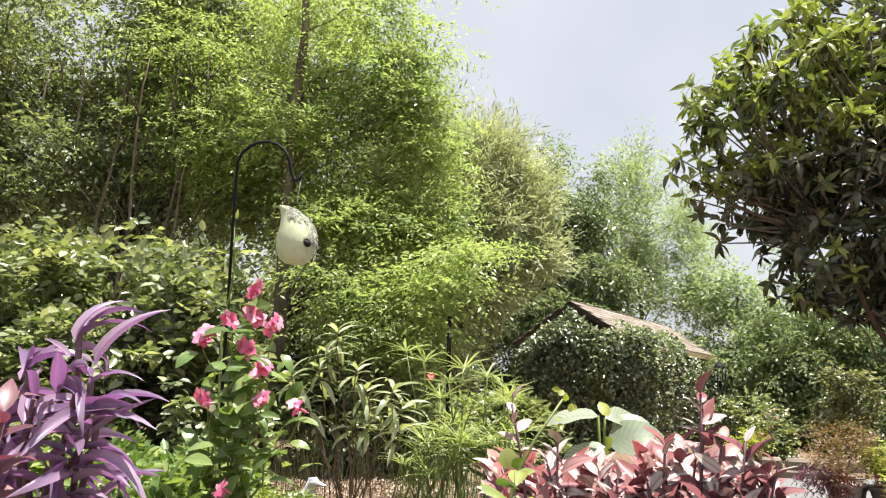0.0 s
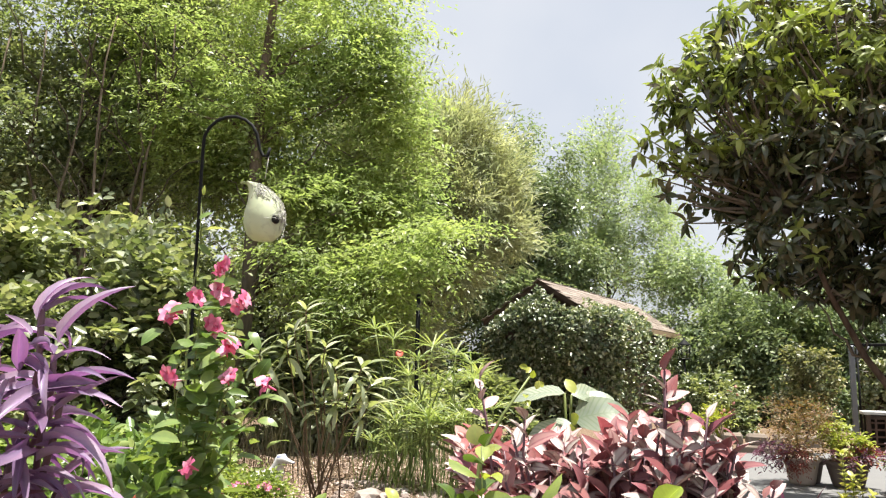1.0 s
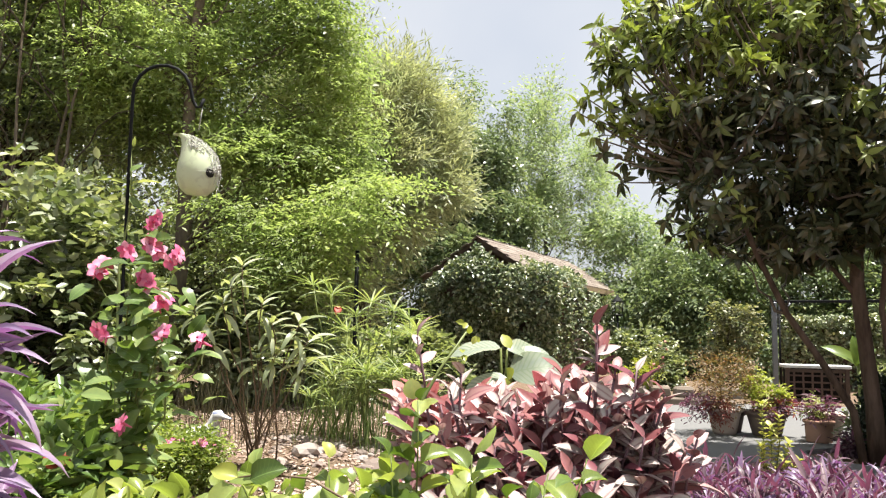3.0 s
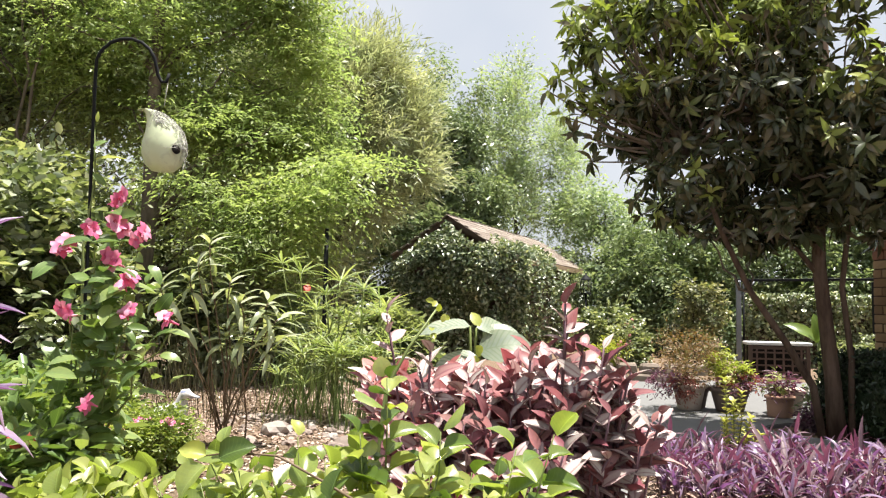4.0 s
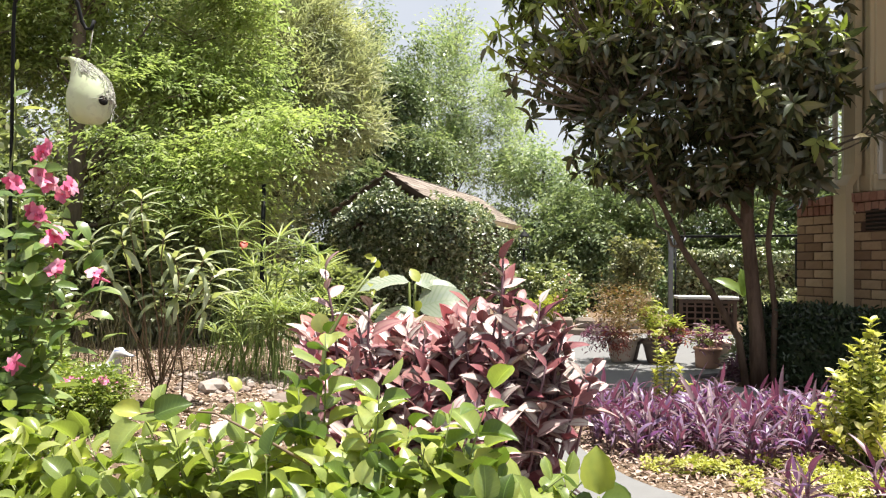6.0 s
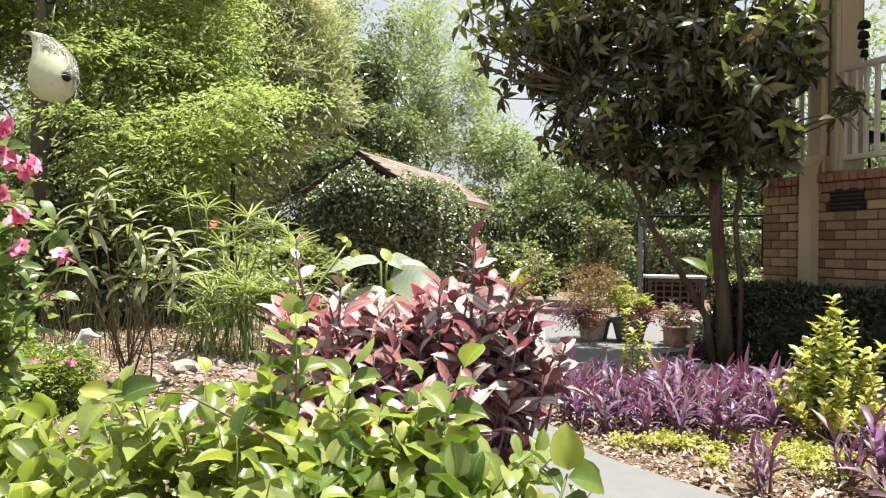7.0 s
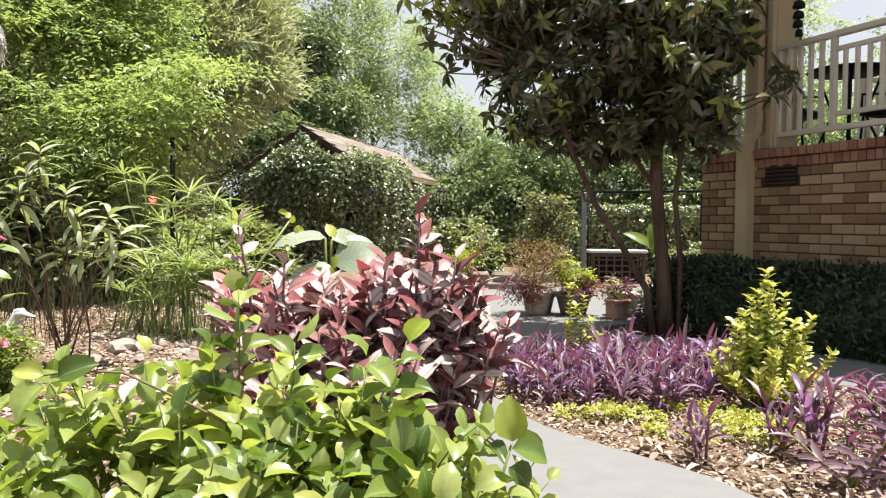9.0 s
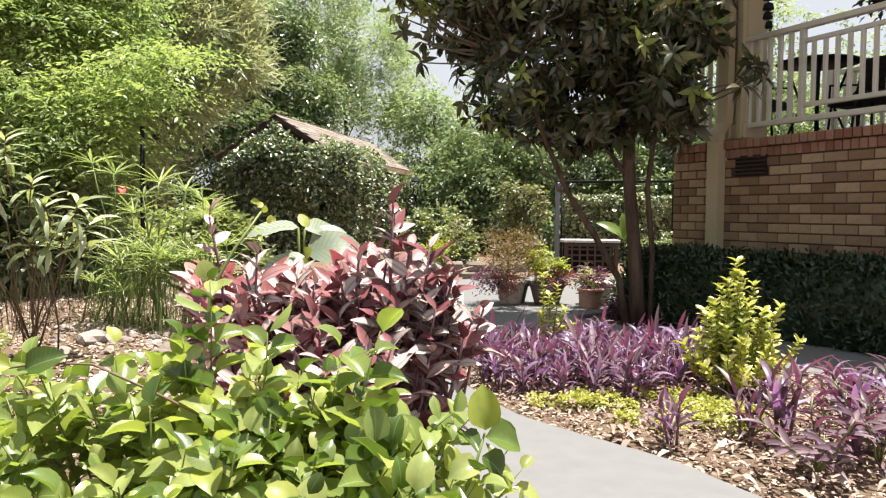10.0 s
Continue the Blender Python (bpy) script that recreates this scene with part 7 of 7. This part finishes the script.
def build_reeds():
    for x, y, n, lo, hi, mat, label in ((-0.62, 4.6, 70, 0.2, 0.5, "dry_reed", "clump of thin brown rushes by the stones"), (-0.02, 4.6, 110, 0.2, 0.42, "reed", "clump of thin upright green rushes"), (0.25, 4.5, 90, 0.2, 0.4, "reed", "clump of fine green rushes by the stones"), (-0.95, 4.75, 60, 0.2, 0.55, "dry_reed", "clump of thin brown rushes"), (-0.5, 5.5, 50, 0.2, 0.5, "dry_reed", "clump of thin brown rushes"), (-0.05, 5.45, 80, 0.2, 0.5, "reed", "clump of thin shaded rushes"), (0.4, 5.3, 90, 0.2, 0.5, "reed", "clump of thin shaded rushes"), (-1.0, 5.6, 70, 0.25, 0.6, "dry_reed", "clump of thin brown rushes")):
        z = rise(x, y)
        root = empty("rush_clump", x, y, z)
        tagged(root, label, "grass")
        p = np.stack([rng.normal(x, 0.15, n), rng.normal(y, 0.13, n), np.full(n, z)], 1)
        ax = np.stack([rng.normal(0, 0.12, n), rng.normal(0, 0.1, n), np.ones(n)], 1)
        ln = rng.uniform(lo, hi, n)
        tagged(part("rush_growth", many("rush_growth", leaf_shape(4, BLADE, 0.4, 0.25, 0.0, 0.0, 0.02), p, ax, rng.normal(0, 1, (n, 3)) + [0, -1, 0], ln, 0.0034, M[mat]), root), kind="stuff")


build_reeds()

# ---- beds: flowers, tufts, island planting ----
bush("heather_mound", "fine-leaved mound with tiny pink flowers", -0.76, 3.36, rise(-0.76, 3.36), [(-0.78, 3.36, 0.44, 0.28, 0.17, 0.14), (-0.63, 3.33, 0.46, 0.13, 0.12, 0.11), (-0.98, 3.32, 0.38, 0.2, 0.16, 0.11)], "privet", 900, 14, 0.06, 0.023, 0.45, "plant", 9)


def build_heather_flowers():
    root = empty("tiny_pink_flowers", -0.75, 3.28, 0.45)
    tagged(root, "tiny pale pink flowers scattered on a green mound", "flowers")
    fm = flower_mesh(M["bloom"], 5)
    for _ in range(26):
        x = rng.uniform(-1.05, -0.5)
        p = Vector((x, 3.28 + rng.uniform(-0.08, 0.06), 0.50 + 0.05 * rng.random() + 0.06 * (x + 0.8)))
        f = Vector((rng.normal(0, 0.4), -0.7, 0.7)).normalized()
        part("flower", fm, root, Matrix.Translation(p) @ f.to_track_quat("Z", "Y").to_matrix().to_4x4() @ Matrix.Diagonal((*(rng.uniform(0.018, 0.03),) * 3, 1)))


build_heather_flowers()


def whorl_shrub(name, label, x, y, tips, mats, leaf, foot_z=-0.03, per=9, stemmat="stem", wide=0.5):
    """A shrub of upright twigs clothed with small leaves in whorls."""
    foot = Vector((x, y, foot_z))
    runs, rows = [], []
    for t in tips:
        t = Vector(t)
        b = foot + Vector(((t.x - x) * 0.35, (t.y - y) * 0.35, 0.02))
        pts = bow(b, t, 0.0, 6, 0.008)
        runs.append((pts, list(np.linspace(0.006, 0.0025, 7))))
        along = (t - b).normalized()
        ln = (t - b).length
        steps = int(ln * 0.75 / 0.028)
        for k in range(max(3, steps)):
            q = t - along * 0.028 * k
            for j in range(3 if k else 5):
                a = 2.1 * j + 1.1 * k + rng.uniform(-0.3, 0.3)
                side = Vector((math.cos(a), math.sin(a), 0))
                rows.append((q, side + along * (1.25 - 0.07 * k), along + Vector(rng.normal(0, 0.3, 3)), leaf * rng.uniform(0.7, 1.2), k))
    root = stem_plant(name, label, "shrub", foot, runs, stemmat, 5)
    shapes = [leaf_shape(4, LANCE, 0.45, 0.9, 0.2), leaf_shape(4, OVAL, 0.35, 0.5, -0.2)]
    top = [r for r in rows if r[4] < 7]
    low = [r for r in rows if r[4] >= 7]
    plant_leaves(root, top, [leaf_mesh("leaf", s, M[mats[0]]) for s in shapes], shapes, M[mats[0]], 280, width=wide)
    plant_leaves(root, low, [], shapes, M[mats[1]], 0, width=wide, tail="inner_foliage")
    return root


GOLD = [(3.10, 3.37, 0.74)]
for ring_z, ring_r, n in ((0.62, 0.07, 5), (0.52, 0.12, 7), (0.42, 0.16, 9), (0.31, 0.2, 12), (0.2, 0.23, 12)):
    for k in range(n):
        a = 2 * math.pi * k / n + ring_z * 9
        GOLD.append((3.10 + ring_r * math.cos(a) + rng.normal(0, 0.02), 3.37 + ring_r * math.sin(a) + rng.normal(0, 0.02), ring_z + rng.normal(0, 0.03)))
GOLD += [(3.27, 3.22, 0.50), (3.33, 3.14, 0.32), (2.86, 3.5, 0.27)]
whorl_shrub("golden_euonymus", "upright golden euonymus with yellow-green whorled leaves", 3.10, 3.37, GOLD, ("gold", "privet"), 0.058, wide=0.5)
whorl_shrub("golden_euonymus", "slim golden euonymus rising among purple leaves", 2.72, 4.85, [(2.70, 4.86, 0.56), (2.79, 4.8, 0.48), (2.73, 4.8, 0.42), (2.82, 4.75, 0.32), (2.66, 4.8, 0.30), (2.78, 4.72, 0.2), (2.85, 4.7, 0.22)], ("gold", "gold"), 0.055, wide=0.5)


def build_bed_hearts():
    """Drifts of purple heart in the island."""
    kinds = []
    meshes = [leaf_mesh("leaf", s, M["plum"]) for s in PURPLE_SHAPES] * 2 + [leaf_mesh("leaf", s, M["purple"]) for s in PURPLE_SHAPES]
    places = []
    while len(places) < 66:
        x, y = rng.uniform(1.95, 3.5), rng.uniform(3.4, 4.85)
        if x < 1.93 + 0.0 + 0.42 * max(0, y - 4.2) or x > 3.55 - 0.25 * (y - 4.0):
            continue
        if (x - 3.1) ** 2 + (y - 3.37) ** 2 < 0.09:
            continue
        if y < 4.05 - 0.72 * (x - 1.95) and x < 2.9:
            if y < 3.8 - 0.72 * (x - 1.95):
                continue
        if any((x - a) ** 2 + (y - b) ** 2 < 0.016 for a, b in places):
            continue
        places.append((x, y))
    places += [(2.2, 2.74), (2.58, 2.72), (2.74, 2.66), (3.45, 2.9), (3.6, 3.1), (2.85, 2.35), (3.2, 2.5)]
    for i, (x, y) in enumerate(places):
        big = 1.15 if i >= 66 else (0.9 if y > 4.2 else 1.05)
        if len(kinds) < 6:
            root = empty("purple_heart", 0, 0, 0)
            tagged(root, "purple heart plant with narrow plum leaves in mulch", "plant", "purple plants in the island bed")
            for s in range(3):
                t = Vector((rng.normal(0, 0.05), rng.normal(0, 0.05), rng.uniform(0.14, 0.24)))
                part("stem", tubes("stem", [([Vector((t.x * 0.3, t.y * 0.3, -0.03)), t], [0.007, 0.005])], M["purple_stem"], 5), root)
                for r in strap_rows(t, t.normalized(), 8, 0.165, 0.9, 2.4, 1.3):
                    leaf_at("leaf", meshes[rng.integers(0, 12)], root, r[0], r[1], r[2], r[3], r[3] * 0.14)
            kinds.append(root)
            ob = root
            ob.matrix_basis = pose(x, y, -0.03, 0, 0, rng.uniform(0, 360)) @ Matrix.Scale(big, 4)
        else:
            src = kinds[rng.integers(0, 6)]
            keep = src.scale.copy()
            ob = copy_thing(src, pose(x, y, -0.03, 0, 0, rng.uniform(0, 360)))
            ob.scale = (big * rng.uniform(0.75, 1.2),) * 3


build_bed_hearts()


def build_tufts():
    spots = []
    for k in range(16):
        s = rng.random()
        spots.append((2.02 + 0.85 * s + rng.normal(0, 0.05), 3.62 - 0.5 * s + rng.normal(0, 0.08)))
    for k in range(11):
        spots.append((rng.uniform(2.2, 2.95), rng.uniform(2.75, 3.15)))
    first = []
    for x, y in spots:
        if len(first) < 4:
            root = bush("sedum_tuft", "small yellow-green groundcover tuft in mulch", 0, 0, 0, [(0, 0, 0.035, 0.06, 0.06, 0.035)], "gold", 40, 8, 0.035, 0.02, 0.6, "plant", 2)
            root["group"] = "tufts in the island bed"
            root.matrix_basis = pose(x, y, -0.03, 0, 0, rng.uniform(0, 360))
            first.append(root)
        else:
            copy_thing(first[rng.integers(0, 4)], pose(x, y, -0.03, 0, 0, rng.uniform(0, 360)))


build_tufts()


def build_lance_bed():
    for x, y, n in ((2.5, 2.25, 12), (2.85, 2.25, 10), (3.1, 2.55, 9), (3.5, 2.7, 8)):
        rows, runs = [], []
        foot = Vector((x, y, -0.03))
        for k in range(n):
            t = foot + Vector((rng.normal(0, 0.12), rng.normal(0, 0.12), rng.uniform(0.12, 0.34)))
            runs.append((bow(foot, t, -0.01, 4, 0.005), 0.004))
            rows += strap_rows(t, (t - foot).normalized(), 7, 0.12)
        root = stem_plant("lance_leaved_plant", "tall plum-coloured clump with narrow pointed leaves", "plant", foot, runs)
        sh = [leaf_shape(5, LANCE, 0.25, 0.6, 0.1)]
        plant_leaves(root, rows, [leaf_mesh("leaf", sh[0], M["plum"])], sh, M["plum"], 300, width=0.2)


build_lance_bed()


# ---- stones and mulch ----
def stone_mesh(name, mat, flat=0.6, seed=0):
    bm = bmesh.new()
    bmesh.ops.create_icosphere(bm, subdivisions=2, radius=0.5)
    for v in bm.verts:
        v.co *= 1 + 0.45 * noise.noise(v.co * 2.2 + Vector((seed * 3.1, 0, 0))) + 0.16 * noise.noise(v.co * 6.0 + Vector((seed, 0, 0)))
        v.co.z = max(v.co.z, -0.3) * flat
    return from_bm(name, bm, mat, False)


def build_stones():
    rocks = [stone_mesh("garden_stone", M["pebble"], 0.6, k) for k in range(4)]
    for k in range(60):
        x, y = rng.normal(-0.2, 0.28), rng.uniform(3.9, 5.0)
        s = rng.uniform(0.025, 0.075)
        if k < 3:
            x, y, s = ((-0.21, 4.3, 0.17), (-0.2, 4.75, 0.13), (0.15, 4.0, 0.12))[k]
        ob = new("garden_stone", rocks[k % 4])
        attach(ob, None, pose(x, y, rise(x, y) + s * 0.08, rng.uniform(-10, 10), rng.uniform(-10, 10), rng.uniform(0, 360)) @ Matrix.Diagonal((s * 1.3, s, s, 1)))
        tagged(ob, "pale weathered garden stone among mulch", "stone", "stones by the rushes")
    # fine gravel and chips of bark
    n = 15000
    x, y = rng.normal(-0.15, 0.85, n), 2.0 + 5.6 * rng.random(n) ** 0.9 + rng.normal(0, 0.3, n)
    p = np.array([(a, b, rise(a, b) + 0.004) for a, b in zip(x, y)])
    ln = rng.uniform(0.012, 0.04, n)
    ob = new("gravel_mulch", many("gravel_mulch", HEX, p, rng.normal(0, 1, (n, 3)) * [1, 1, 0.25], np.array([0, 0, 1.0]) + rng.normal(0, 0.35, (n, 3)), ln, ln * 0.6, M["chips"]))
    attach(ob, None, Matrix())
    tagged(ob, "fine brown bark mulch on the bank", "mulch", kind="stuff")
    pts = []
    while len(pts) < 18000:
        a, b = rng.uniform(1.8, 4.2), 5.9 - 7.0 * rng.random() ** 1.5
        edge = np.interp(b, [1.4, 2.15, 2.54, 3.09, 3.54, 4.4, 5.3, 5.95], [2.16, 2.07, 2.04, 1.86, 1.77, 1.86, 2.3, 2.9])
        if edge + 0.0 < a < 4.15 - 0.28 * max(0, b - 3.6):
            pts.append((a, b, rise(a, b) + rng.uniform(0.0, 0.035)))
    p = np.array(pts)
    n = len(p)
    ln = rng.uniform(0.012, 0.05, n)
    ob = new("bark_mulch", many("bark_mulch", HEX, p, rng.normal(0, 1, (n, 3)) * [1, 1, 0.3], np.array([0, 0, 1.0]) + rng.normal(0, 0.25, (n, 3)), ln, ln * rng.uniform(0.25, 0.6, n), M["chips"]))
    attach(ob, None, Matrix())
    tagged(ob, "coarse pinkish-brown bark mulch in the island bed", "mulch", kind="stuff")
    # dead leaves and litter
    n = 260
    x, y = rng.uniform(2.0, 3.6, n), rng.uniform(2.0, 4.2, n)
    p = np.stack([x, y, np.full(n, 0.012)], 1)
    ln = rng.uniform(0.05, 0.11, n)
    keep = x > np.interp(y, [2.0, 2.54, 3.09, 3.54, 4.4], [2.12, 2.07, 1.9, 1.82, 1.9])
    ob = new("fallen_leaves", many("fallen_leaves", leaf_shape(3, LANCE, 0.5, 0.8, 0.4), p[keep], rng.normal(0, 1, (keep.sum(), 3)) * [1, 1, 0.1], np.array([0, 0, 1.0]) + rng.normal(0, 0.3, (keep.sum(), 3)), ln[keep], ln[keep] * 0.4, M["chips"]))
    attach(ob, None, Matrix())
    tagged(ob, "dry fallen leaves on the mulch", "leaves", kind="stuff")


build_stones()


# ---- bricks ----
def build_bricks():
    course, pitch = 0.0865, 0.2285
    whole = from_bm("brick", box_bm(pitch - 0.011, 0.1, course - 0.011, 0.004), M["brick"])
    half = from_bm("brick", box_bm(pitch / 2 - 0.011, 0.1, course - 0.011, 0.004), M["brick"])
    top_z = 1.548
    for r in range(15):
        z = top_z - course * (r + 0.5)
        if z < 0.42:
            break
        s = S0 + (pitch / 2 if r % 2 else 0.0)
        if r % 2:
            part("brick", half, wall_house, wall_pose(S0 + pitch / 4, z, 0.047))
        while s < -2.9:
            c = s + pitch / 2
            inside = -5.54 < c < -5.14 and 1.36 < z < 1.56
            if not inside:
                part("brick", whole, wall_house, wall_pose(c, z, 0.047 + rng.uniform(-0.002, 0.003)) @ pose(0, 0, 0, rng.uniform(-0.4, 0.4), 0, rng.uniform(-0.5, 0.5)))
            s += pitch
    head = from_bm("rowlock_brick", box_bm(0.066, 0.11, 0.082, 0.004), M["brick_red"])
    cap = from_bm("rowlock_brick", box_bm(0.074, 0.15, 0.08, 0.005), M["brick_red"])
    s = S0 + 0.04
    while s < -3.0:
        part("rowlock_brick", head, wall_house, wall_pose(s, 1.596, 0.045 + rng.uniform(-0.002, 0.002)))
        s += 0.077
    s = S0 + 0.03
    while s < -3.0:
        part("rowlock_brick", cap, wall_house, wall_pose(s, 1.686, 0.04 + rng.uniform(-0.003, 0.003)))
        s += 0.085


build_bricks()
